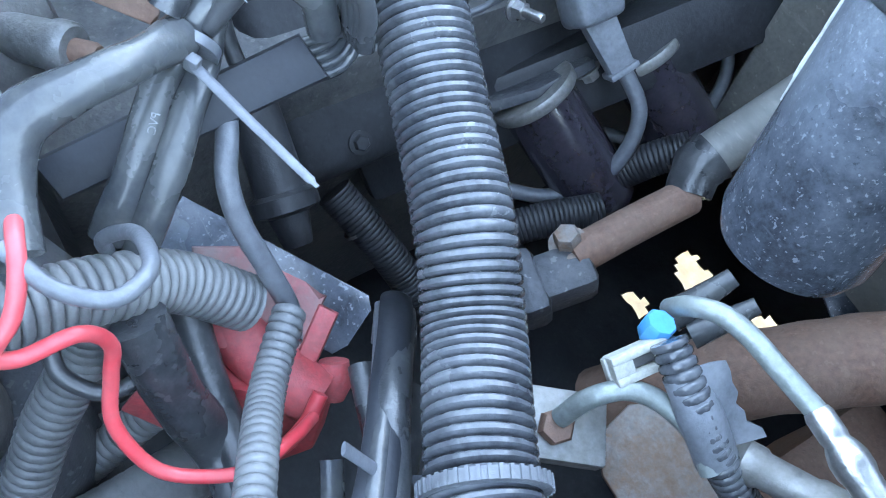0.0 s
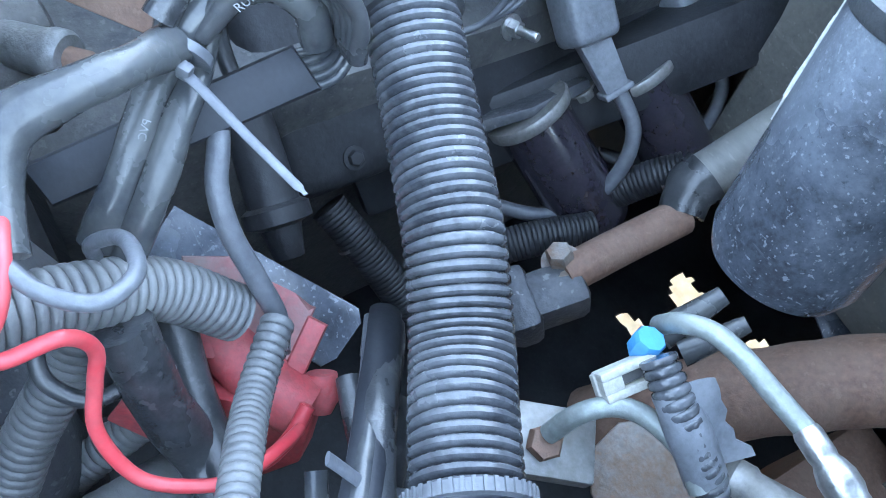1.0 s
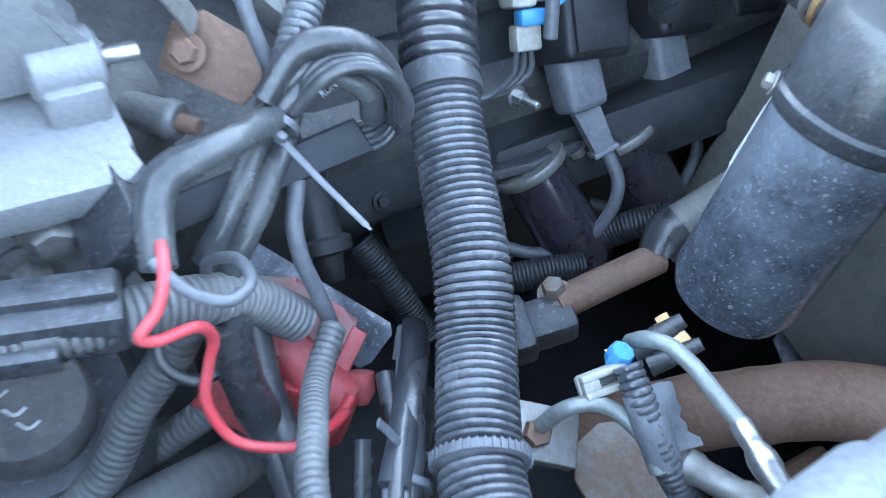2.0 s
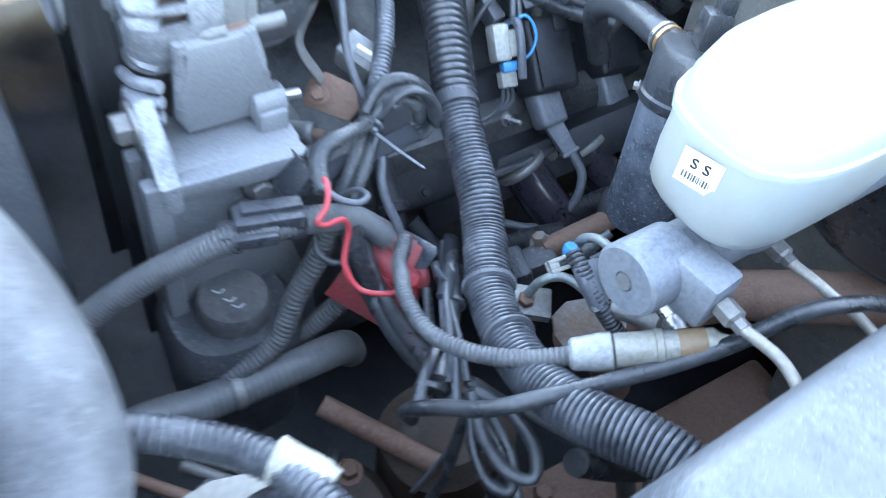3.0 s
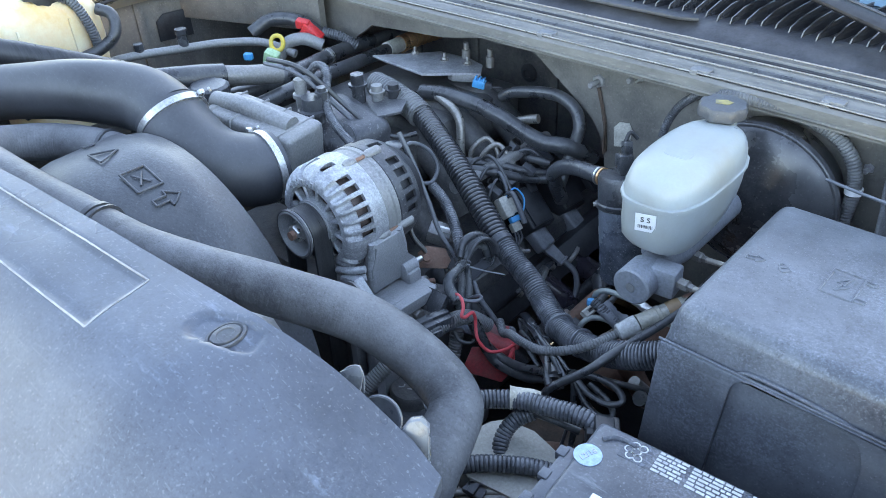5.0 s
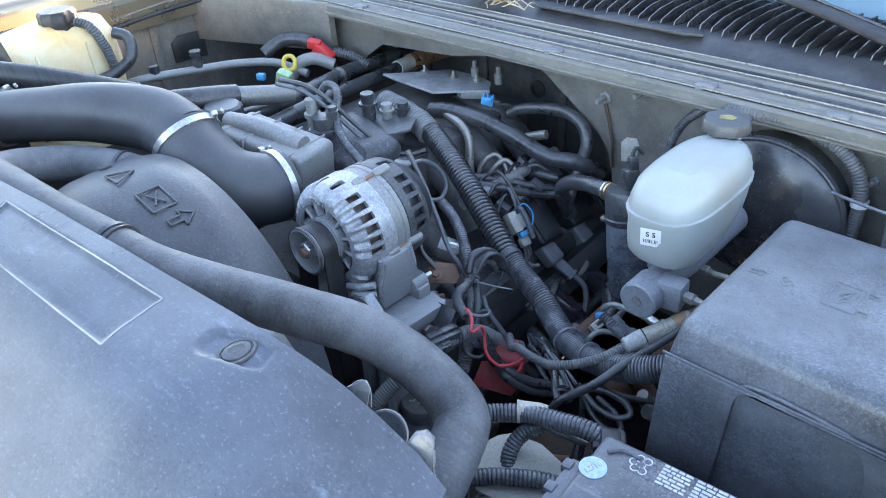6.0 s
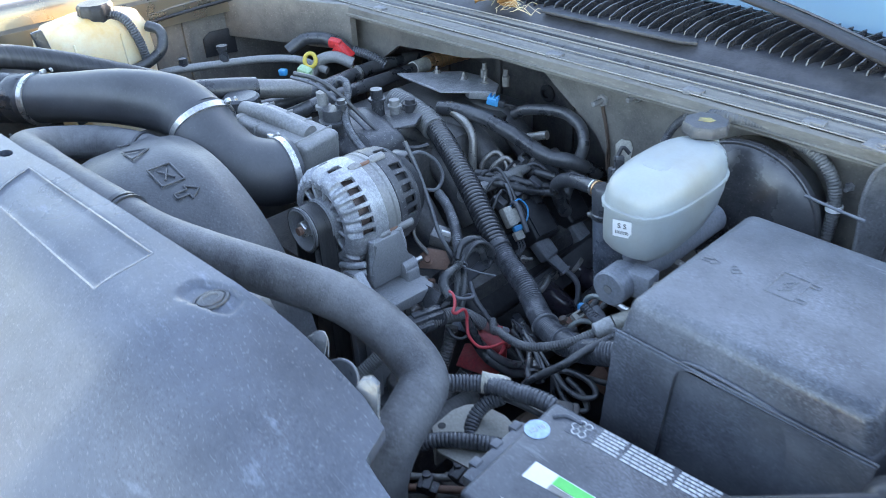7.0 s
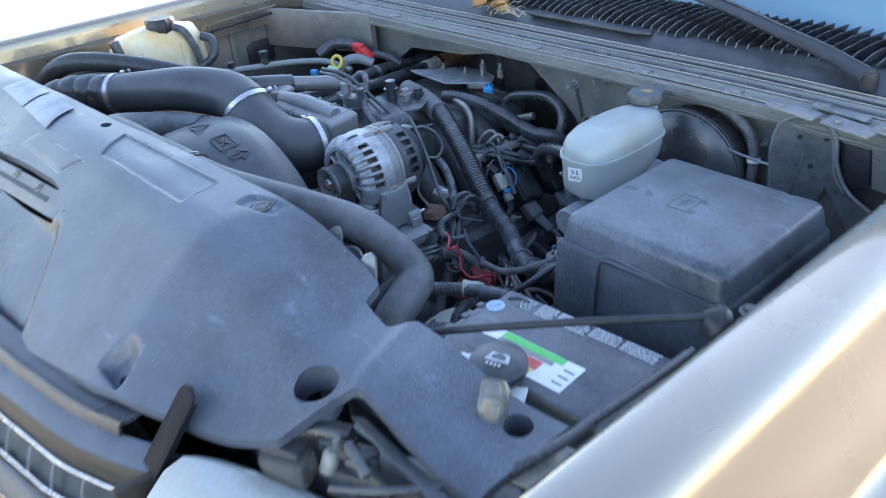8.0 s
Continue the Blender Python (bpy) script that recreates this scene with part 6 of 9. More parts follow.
# ======== metal plate on top at the back ========
plate = thing("bracket_plate", (-0.2, 1.17, 0.97), "flat dusty grey steel bracket plate with bolts", "bracket")
bm = prism(B(), [(-0.335, 1.125), (-0.30, 1.120), (-0.185, 1.112), (-0.145, 1.150), (-0.098, 1.178), (-0.125, 1.215), (-0.17, 1.228), (-0.24, 1.222), (-0.29, 1.165)], 0.005, pose(0, 0, 0.985), 0.0015)
part("sheet", bm, "alu", plate)
bm = prism(B(), [(-0.16, 1.155), (-0.145, 1.150), (-0.10, 1.176), (-0.11, 1.19)], 0.016, pose(0, 0, 0.972), 0.002)
part("flange", bm, "alu_dark", plate)
for x, y in ((-0.27, 1.18), (-0.20, 1.19), (-0.15, 1.20)):
    part("bolt", bolt(B(), (x, y, 0.990), (0, 0, 1), 0.006, 0.005, True, 0.008), "dullsteel", plate)
for x, y in ((-0.175, 1.225), (-0.115, 1.225)):
    bm = lathe(B(), [(0.008, 0), (0.008, 0.02), (0.005, 0.022), (0.005, 0.035), (0, 0.035)], pose(x, y, 0.985), 12)
    part("fitting", bm, "dullsteel", plate)

# ======== coil packs, boots, plug leads ========
coil = thing("ignition_coil", (0.085, 1.065, 0.79), "black plastic ignition coil with grey lead boot", "ignition coil", "ignition coils")
cm_ = frame_xyz((0.099, 1.068, 0.822), (0.72, -0.10, -0.66), (0.1, 1, 0))
bm = box(B(), (0.080, 0.056, 0.046), cm_, 0.006, 3)
box(bm, (0.070, 0.044, 0.004), cm_ @ pose(0, 0, 0.0245), 0.0015)
part("body", bm, "dark", coil)
bm = box(B(), (0.020, 0.018, 0.014), cm_ @ pose(-0.030, 0.012, 0.024), 0.003)
part("plug_socket", bm, "dark", coil)
bm = box(B(), (0.044, 0.034, 0.028), frame_xyz((0.134, 1.058, 0.783), (0.72, 0.05, -0.66), (0.1, 1, 0)), 0.006, 3)
part("boot", bm, "boot", coil, "blue-grey rubber boot")
nk = frame_xyz((0.160, 1.0665, 0.758), (0.036, 0.014, -0.032), (0.2, 1, 0.3))
bm = prism(B(), [(-0.024, -0.0115), (0.022, -0.0085), (0.022, 0.0085), (-0.024, 0.0115)], 0.013, nk @ pose(0, 0, -0.0065), 0.0035)
part("boot_neck", bm, "boot", coil)
bm = box(B(), (0.0045, 0.021, 0.016), nk @ pose(0.020, 0, 0), 0.0015)
part("boot_collar", bm, "boot", coil)
bm = tube(B(), [(0.174, 1.074, 0.746), (0.198, 1.077, 0.729), (0.210, 1.067, 0.704), (0.211, 1.046, 0.680), (0.197, 1.021, 0.666), (0.178, 1.000, 0.664)], 0.0052, 8)
part("plug_lead", bm, "wire", coil, "grey plug lead")
copy_thing(coil, pose(0.068, 1.185, 0.765))
copy_thing(coil, pose(0.055, 1.300, 0.745))

# exhaust ports: black heat-shielded stubs bolted to the head
port = thing("exhaust_stub", (0.16, 1.05, 0.66), "black exhaust port stub with grey bolted flange", "exhaust stub", "exhaust stubs")
pd = V(0.0555, 0.0315, -0.0533).normalized()
PF = V(0.1524, 1.0273, 0.7194)
bm = lathe(B(), [(0.0245, -0.004), (0.0255, 0.004), (0.0262, 0.05), (0.0262, 0.085), (0.0245, 0.096), (0.015, 0.108), (0, 0.112)], axis_frame(PF, pd), 40)
part("tube", bm, "gloss", port)
bm = lathe(B(), [(0.024, -0.005), (0.0290, -0.005), (0.0298, -0.0035), (0.0298, 0.0015), (0.0288, 0.003), (0.0255, 0.003)], axis_frame(PF, pd), 40)
part("collar", bm, "dullsteel", port, "grey cast collar")
fx = V(0.012, 0.066, 0.020)
fm = frame_xyz(PF - pd * 0.007, fx, pd.cross(fx))
bm = prism(B(), [(-0.044, -0.007), (-0.030, -0.011), (0.0, -0.020), (0.030, -0.011), (0.044, -0.007), (0.044, 0.007), (0.030, 0.011), (0.0, 0.020), (-0.030, 0.011), (-0.044, 0.007)], 0.007, fm @ pose(0, 0, -0.0035), 0.002)
part("flange", bm, "alu_black", port, "grimy cast flange")
for q in (-1, 1):
    part("flange_bolt", bolt(B(), fm @ V(0.039 * q, 0, 0) + pd * 0.004, pd, 0.0062, 0.007), "dullsteel", port)
bm = box(B(), (0.42, 0.10, 0.05), fm @ pose(0.09, -0.052, 0.012), 0.006)
part("head_face", bm, "dark", eng, "grimy cylinder head face")
copy_thing(port, pose(0.1620, 1.1430, 0.6620))
# ribbed plug-lead shrouds and clamp
for k, (a, b) in enumerate((((0.2316, 1.0355, 0.6869), (0.2050, 0.9700, 0.6650)), ((0.2327, 1.1009, 0.7177), (0.2130, 1.0670, 0.6830)), ((0.1440, 0.8880, 0.6880), (0.2120, 0.9180, 0.6340)))):
    a, b = V(*a), V(*b)
    sh = thing("lead_shroud", tuple((a + b) / 2), "dusty black ribbed lead shroud with steel band", "shroud", "lead shrouds")
    part("tube", tube(B(), [a, (a + b) / 2 + V(0, 0, 0.004), b], 0.0118, 18, rib=0.0030, depth=0.0007), "dark", sh)
    part("band", lathe(B(), [(0.0119, -0.001), (0.0127, -0.001), (0.0127, 0.001), (0.0119, 0.001)], axis_frame(a.lerp(b, 0.30), b - a), 28), "dullsteel", sh, "bright steel band")
# white and blue injector plug on the loom side
ip = thing("injector_plug", (0.11, 0.99, 0.86), "dirty white connector with blue lock and wires", "connector")
im = frame_xyz((0.108, 0.992, 0.866), (0.62, -0.1, -0.72), (0.2, 1, 0))
bm = B()
box(bm, (0.036, 0.018, 0.020), im, 0.003)
box(bm, (0.026, 0.012, 0.010), im @ pose(0.002, 0.014, 0.004), 0.002)
part("shell", bm, "white", ip)
bm = box(B(), (0.010, 0.018, 0.012), im @ pose(0.024, 0.006, 0.004), 0.002)
part("lock", bm, "blue", ip, "blue lock")
bm = box(B(), (0.016, 0.018, 0.012), im @ pose(0.036, 0.004, 0.0), 0.002)
part("seal_end", bm, "white", ip)
for k in range(3):
    part("pigtail", tube(B(), [im @ V(0.042, -0.002 + 0.005 * k, 0), im @ V(0.058, -0.004 + 0.006 * k, -0.004), im @ V(0.070, -0.016, -0.012), im @ V(0.075, -0.04, -0.02)], 0.0018, 6), "wire", ip)
part("blue_wire", tube(B(), [im @ V(-0.016, 0.010, 0.006), im @ V(-0.022, 0.030, 0.008), im @ V(-0.004, 0.040, 0.006), im @ V(0.014, 0.032, 0.004), im @ V(0.022, 0.014, 0.006)], 0.0016, 6), "blue", ip)

# rusty strap bracket behind the alternator
sb = thing("strap_bracket", (0.13, 0.78, 0.88), "rust-stained steel strap bracket with bolts", "bracket")
bm = prism(B(), [(-0.022, -0.014), (0.020, -0.016), (0.026, -0.004), (0.018, 0.014), (-0.010, 0.018), (-0.022, 0.008)], 0.003, frame_xyz((0.138, 0.790, 0.888), (0.7, 0.6, 0), (-0.45, 0.5, 0.7)), 0.001)
part("plate", bm, "rust", sb)
part("bolt", bolt(B(), (0.136, 0.779, 0.892), (0.5, -0.5, 0.7), 0.006, 0.006), "rust", sb)
part("arm", tube(B(), [(0.128, 0.785, 0.900), (0.118, 0.770, 0.935), (0.105, 0.790, 0.960)], 0.008, 8, flat=0.35), "dullsteel", sb)
bm = box(B(), (0.034, 0.026, 0.028), pose(0.120, 0.825, 0.905, 20, 15, 30), 0.003)
part("module", bm, "alu_dark", sb, "grey metal module")
bm = box(B(), (0.030, 0.004, 0.030), pose(0.135, 0.828, 0.908, 20, 15, 35), 0.001)
part("module_label", bm, "label", sb, "pale grimy label")
bm = lathe(B(), [(0.020, 0), (0.030, 0.004), (0.034, 0.012), (0.034, 0.040), (0.02, 0.05)], axis_frame((0.105, 0.770, 0.830), (0.1, -1, 0.1)), 32)
solo("idler_pulley", bm, "engine", "round grimy idler behind the bracket", "pulley")
boss_bolt = thing("boss_bolt", (0.144, 0.770, 0.858), "rusty bolt end in a dull aluminium boss", "bolt")
bm = lathe(B(), [(0.0085, -0.020), (0.0090, 0.0), (0.0100, 0.003), (0.0100, 0.008), (0.0085, 0.010), (0.004, 0.010)], axis_frame((0.138, 0.764, 0.858), (0.75, 0.60, 0.20)), 24)
part("boss", bm, "alu_dark", boss_bolt)
part("bolt_end", lathe(B(), [(0.0046, 0.008), (0.0046, 0.018), (0.0036, 0.020), (0, 0.020)], axis_frame((0.138, 0.764, 0.858), (0.75, 0.60, 0.20)), 18), "rust", boss_bolt, "rusty bolt end")

# ======== main wiring loom ========
loom = thing("main_wiring_loom", (0.3, 0.85, 0.85), "thick corrugated black plastic wiring loom", "wiring loom")
LP = [(-0.168, 1.018, 0.989), (-0.118, 1.010, 0.990), (-0.056, 0.989, 0.975), (0.016, 0.958, 0.957), (0.090, 0.925, 0.933), (0.147, 0.899, 0.910), (0.192, 0.879, 0.892), (0.235, 0.865, 0.878), (0.274, 0.851, 0.869),
      (0.304, 0.837, 0.859), (0.328, 0.822, 0.859), (0.354, 0.807, 0.860), (0.387, 0.793, 0.867), (0.431, 0.781, 0.882), (0.477, 0.780, 0.903), (0.523, 0.795, 0.920), (0.580, 0.808, 0.924)]
bm = tube(B(), LP[6:], 0.0176, 24, rib=0.0040, depth=0.0029)
part("tube", bm, "loom", loom)
bm = tube(B(), LP[1:7], 0.0196, 24, rib=0.0075, depth=0.0042)
part("upper_tube", bm, "loom_black", loom, "coarser black corrugated length")
bm = tube(B(), LP, 0.0125, 12, 0.01)
part("core", bm, "dark", loom, "wires inside the tube")


def ring_at(p, d, r, w, prof=0.002, name="tie", material="plastic", parent=None, label=""):
    return part(name, lathe(B(), [(r, -w / 2), (r + prof, -w / 2 + 0.0004), (r + prof, w / 2 - 0.0004), (r, w / 2)], axis_frame(p, d), 32), material, parent, label)


def loom_ring(k, f, w, name, material, label, lift=0.0006):
    p, q = V(*LP[k]), V(*LP[k + 1])
    return ring_at(p.lerp(q, f), q - p, 0.0172 + lift, w, 0.0018, name, material, loom, label)


loom_ring(6, 0.0, 0.013, "clip_band", "shroud", "flat grey clip band")
loom_ring(10, 0.75, 0.0045, "cable_tie", "wire", "grey ribbed cable tie")
p, q = V(*LP[10]), V(*LP[11])
tie_m = axis_frame(p.lerp(q, 0.75), q - p)
for k in range(40):
    a = 2 * math.pi * k / 40
    part("tie_tooth", box(B(), (0.0008, 0.0011, 0.0042), tie_m @ Matrix.Rotation(a, 4, "Z") @ pose(0.0200, 0, 0), 0), "wire", loom)
loom_ring(12, 0.2, 0.003, "cable_tie", "wire", "thin grey cable tie")
loom_ring(1, 0.3, 0.03, "tape_wrap", "sleeve", "dusty tape wrap")
bm = B()
tube(bm, [(0.338, 0.808, 0.838), (0.330, 0.792, 0.850), (0.318, 0.780, 0.868)], 0.0022, 6, flat=0.4)
part("tie_tail", bm, "wire", loom, "upright tie tail")
bm = tube(B(), [(-0.205, 1.012, 0.998), (-0.175, 1.008, 0.998), (-0.145, 1.004, 0.995), (-0.105, 0.999, 0.988), (-0.075, 0.992, 0.980)], 0.0225, 20, rib=0.0065, depth=0.0022, wobble=0.06)
solo("loom_boot", bm, "loom_grey", "dusty grey ribbed loom boot over the engine", "loom boot")

# ======== radiator top hose ========
hose = thing("radiator_hose", (0.2, 0.45, 1.05), "thick dusty grey rubber radiator hose", "radiator hose")
HP = [(-0.06, 0.575, 1.000), (-0.10, 0.560, 1.030), (-0.150, 0.545, 1.047), (-0.220, 0.525, 1.057), (-0.300, 0.490, 1.058), (-0.325, 0.430, 1.070), (-0.270, 0.378, 1.095), (-0.178, 0.368, 1.110), (-0.085, 0.374, 1.107), (0.009, 0.386, 1.102), (0.094, 0.402, 1.091),
      (0.172, 0.428, 1.084), (0.248, 0.466, 1.071), (0.323, 0.507, 1.049), (0.390, 0.522, 1.020), (0.434, 0.513, 1.003), (0.449, 0.484, 0.995), (0.458, 0.452, 0.982), (0.463, 0.430, 0.955), (0.465, 0.420, 0.90)]
bm = tube(B(), HP, 0.0262, 30, 0.006, rib=0.0052, depth=0.00012, wobble=0.012)
part("tube", bm, "hose", hose)
for k, f in ((9, 0.3),):
    p, q = V(*HP[k]), V(*HP[k + 1])
    ring_at(p.lerp(q, f), q - p, 0.0264, 0.007, 0.0022, "spring_clip", "plastic", hose, "black spring clip")
    ring_at(p.lerp(q, f + 0.12), q - p, 0.0264, 0.003, 0.0030, "spring_clip", "plastic", hose)
p, q = V(*HP[3]), V(*HP[4])
ring_at(p, q - p, 0.0264, 0.006, 0.0025, "spring_clip", "plastic", hose)
# radiator neck and clips beside the cover
neck = thing("radiator_neck", (0.46, 0.40, 1.06), "cloudy clear plastic clips and steel clamp at the radiator neck", "radiator neck")
bm = prism(B(), [(-0.010, -0.012), (0.009, -0.013), (0.010, 0.006), (0.006, 0.012), (0.002, 0.011), (-0.009, 0.003)], 0.003, frame_xyz((0.4385, 0.3965, 1.126), (0.85, 0.4, -0.1), (-0.1, 0.3, 0.9)), 0.0010)
tab = part("tab", bm, "clip", neck, "cloudy grey plastic tab")
part("tab_rim", tube(B(), [(0.4300, 0.3925, 1.117), (0.4340, 0.3955, 1.132), (0.4430, 0.4005, 1.137), (0.4475, 0.4010, 1.130), (0.4475, 0.3990, 1.114)], 0.0009, 8), "boot", tab, "pale moulded rim")
dish = axis_frame((0.4665, 0.3960, 1.1010), (0.30, -0.72, 0.50))
bm = lathe(B(), [(0.0, -0.004), (0.009, -0.003), (0.015, 0.0), (0.0175, 0.002), (0.0175, -0.001), (0.009, -0.006), (0.0, -0.007)], dish, 40)
collar = part("collar", bm, "clip", neck, "cloudy grey collar dish")
part("collar_rim", ring(B(), 0.0168, 0.0182, -0.0012, 0.0026, dish, 40), "boot", collar, "pale worn rim")
bm = prism(B(), [(-0.012, -0.030), (0.012, -0.030), (0.012, 0.006), (0.006, 0.012), (-0.002, 0.010), (-0.012, -0.004)], 0.009, frame_xyz((0.5000, 0.4000, 1.112), (0.80, 0.55, 0.0), (-0.1, 0.25, 0.95)), 0.0025)
part("clip", bm, "clip", neck, "smoky plastic clip block")
part("clip_rib", tube(B(), [(0.5050, 0.4005, 1.094), (0.5055, 0.4020, 1.106), (0.5060, 0.4035, 1.116)], 0.0014, 8), "clear", neck)

# ======== tubes and wires in the middle of the bay ========
def hose_thing(name, pts, r, material, label, category, group="", **kw):
    return solo(name, tube(B(), pts, r, **kw), material, label, category, group)


charge = thing("charge_lead_tube", (0.23, 0.70, 0.84), "grey corrugated tube with taped black connector", "wiring loom")
CP = [(0.202, 0.545, 0.798), (0.214, 0.589, 0.836), (0.226, 0.633, 0.861), (0.233, 0.673, 0.872), (0.239, 0.712, 0.872), (0.238, 0.743, 0.860), (0.237, 0.764, 0.844), (0.245, 0.785, 0.822)]
part("tube", tube(B(), CP, 0.0108, 22, rib=0.0036, depth=0.0019), "loom_grey", charge)
cmf = frame_xyz((0.232, 0.690, 0.875), (0.9, -0.25, 0.1), (0.15, 0.9, 0.0))
connector = part("connector", box(B(), (0.024, 0.052, 0.022), cmf, 0.0025), "plastic", charge, "dusty black taped connector")
part("latch", box(B(), (0.012, 0.044, 0.006), cmf @ pose(-0.003, 0.002, 0.012), 0.001), "plastic", connector)
part("side_lock", box(B(), (0.010, 0.030, 0.010), cmf @ pose(0.014, -0.012, -0.002), 0.0015), "plastic", connector)
part("tail_cap", box(B(), (0.020, 0.014, 0.018), cmf @ pose(0.004, -0.030, -0.006), 0.002), "plastic", connector)
part("tape", tube(B(), [cmf @ V(0, -0.008, -0.002), cmf @ V(0, 0.004, -0.002)], 0.0165, 20, 0.003, flat=0.85, wobble=0.12), "sleeve", charge, "wrinkled tape wrap")

part_red = thing("red_jumper_wire", (0.27, 0.73, 0.86), "bright red insulated jumper wire", "wire")
part("lead", tube(B(), [(0.230, 0.732, 0.902), (0.241, 0.730, 0.907), (0.250, 0.727, 0.905), (0.257, 0.7215, 0.8985), (0.2610, 0.7135, 0.8920), (0.2622, 0.7180, 0.8880), (0.262, 0.733, 0.8865), (0.2625, 0.7385, 0.874), (0.266, 0.735, 0.862), (0.274, 0.730, 0.848), (0.288, 0.735, 0.833), (0.296, 0.746, 0.829), (0.301, 0.759, 0.828), (0.297, 0.776, 0.820), (0.291, 0.788, 0.808)], 0.0023, 16), "red", part_red)
part("lead", tube(B(), [(0.284, 0.795, 0.806), (0.290, 0.785, 0.800), (0.292, 0.772, 0.795), (0.285, 0.765, 0.79)], 0.0030, 8), "red", part_red)
hose_thing("looped_wire", [(0.242, 0.726, 0.906), (0.257, 0.733, 0.903), (0.265, 0.744, 0.902), (0.260, 0.754, 0.899), (0.246, 0.757, 0.891), (0.236, 0.755, 0.882), (0.230, 0.749, 0.873), (0.229, 0.749, 0.864)], 0.0024, "wire", "grey wire curled into a small loop", "wire", seg=8)

# tied bundle of sleeved leads with a long cable-tie tail
bundle = thing("tied_lead_bundle", (0.195, 0.792, 0.90), "bundle of vinyl-sleeved leads bound with a cable tie", "wire bundle")
part("sleeve", tube(B(), [(0.196, 0.791, 0.906), (0.206, 0.775, 0.913), (0.212, 0.756, 0.916), (0.214, 0.742, 0.913), (0.222, 0.734, 0.906), (0.241, 0.728, 0.898)] , 0.0068, 16, 0.004, flat=0.9, wobble=0.25), "sleeve", bundle, "dusty olive-grey vinyl sleeve")
SB = [(0.183, 0.802, 0.901), (0.195, 0.793, 0.895), (0.205, 0.783, 0.891), (0.214, 0.774, 0.884), (0.221, 0.764, 0.873), (0.226, 0.754, 0.859)]
for off, r in ((V(-0.0036, -0.0030, 0.0012), 0.0058), (V(0.0040, 0.0034, -0.0010), 0.0054)):
    part("sleeve", tube(B(), [V(*p) + off for p in SB], r, 14, 0.004, flat=0.8, wobble=0.2), "sleeve", bundle, "grey vinyl sleeve with faded print")
for k in range(4):
    o = 0.0045 * k
    part("tape_turn", tube(B(), [(0.192 + o * 0.3, 0.800, 0.906), (0.186 + o, 0.814 + o * 0.3, 0.922 + o * 0.4), (0.192 + o, 0.832, 0.926 + o * 0.2), (0.203 + o * 0.6, 0.842 + o * 0.2, 0.914), (0.207 + o * 0.5, 0.845, 0.896)], 0.0030, 8, 0.003, wobble=0.35), "rubber", bundle, "cracked shiny tape")
part("sleeve", tube(B(), [(0.192, 0.792, 0.902), (0.190, 0.806, 0.912), (0.192, 0.822, 0.916), (0.198, 0.834, 0.910), (0.200, 0.838, 0.896)], 0.0066, 14, 0.004, flat=0.85, wobble=0.25), "sleeve", bundle)
part("sleeve", tube(B(), [(0.191, 0.790, 0.912), (0.184, 0.808, 0.928), (0.189, 0.827, 0.931), (0.195, 0.842, 0.919), (0.198, 0.849, 0.897), (0.194, 0.845, 0.880)], 0.0055, 12, wobble=0.15), "rubber", bundle, "cracked black tape loop")
part("sleeve", tube(B(), [(0.188, 0.794, 0.906), (0.186, 0.812, 0.920), (0.190, 0.828, 0.922), (0.197, 0.840, 0.910), (0.199, 0.846, 0.892)], 0.005, 12, wobble=0.15), "sleeve", bundle)
part("sleeve", tube(B(), [(0.186, 0.798, 0.898), (0.178, 0.808, 0.906), (0.168, 0.822, 0.918)], 0.0075, 12, wobble=0.1), "sleeve", bundle)
FM = frame_xyz((0.2000, 0.7872, 0.8752), (0.0025, 0.0905, 0.0195), (0.0105, 0.0015, -0.0085))
bm = prism(B(), [(-0.0465, -0.0078), (0.046, -0.0086), (0.049, 0.0086), (-0.0445, 0.0074)], 0.0095, FM @ pose(0, 0, -0.005), 0.0034)
conduit = part("conduit", bm, "flatblack", bundle, "flat black vinyl conduit with worn print")
for k in range(5):
    part("lead_end", tube(B(), [FM @ V(0.040, -0.006 + 0.003 * k, 0), FM @ V(0.056, -0.005 + 0.003 * k, 0.001), FM @ V(0.066, -0.012 + 0.0026 * k, 0.006 - 0.002 * k), FM @ V(0.070, -0.022 + 0.002 * k, 0.010)], 0.0019, 12), "sleeve", bundle, "shiny lead leaving the conduit")
for k in range(7):
    bm = box(B(), (0.0022, 0.0007 + 0.0004 * (k % 2), 0.0002), FM @ pose(0.006 + 0.0042 * k, 0.002 + 0.0003 * k, 0.0046 if FM.to_3x3().col[2].z > 0 else -0.0041), 0)
    part("print", bm, "faded", conduit, "worn unreadable print")
part("tie_loop", lathe(B(), [(0.0098, -0.0016), (0.0106, -0.0016), (0.0106, 0.0016), (0.0098, 0.0016)], axis_frame((0.195, 0.793, 0.901), (0.6, -0.6, -0.3)), 24), "wire", bundle)
bm = B()
box(bm, (0.0045, 0.0055, 0.004), frame_xyz((0.205, 0.791, 0.904), (0.7, 0.5, -0.2), (0, 0, 1)), 0.001)
tube(bm, [(0.186, 0.786, 0.901), (0.205, 0.791, 0.903), (0.232, 0.796, 0.905), (0.263, 0.800, 0.911)], 0.0018, 6, flat=0.4, taper=lambda t: (1.1 - 0.35 * t) * (1 if t < 0.96 else 0.5))
part("tie_tail", bm, "wire", bundle, "long grey cable-tie tail")
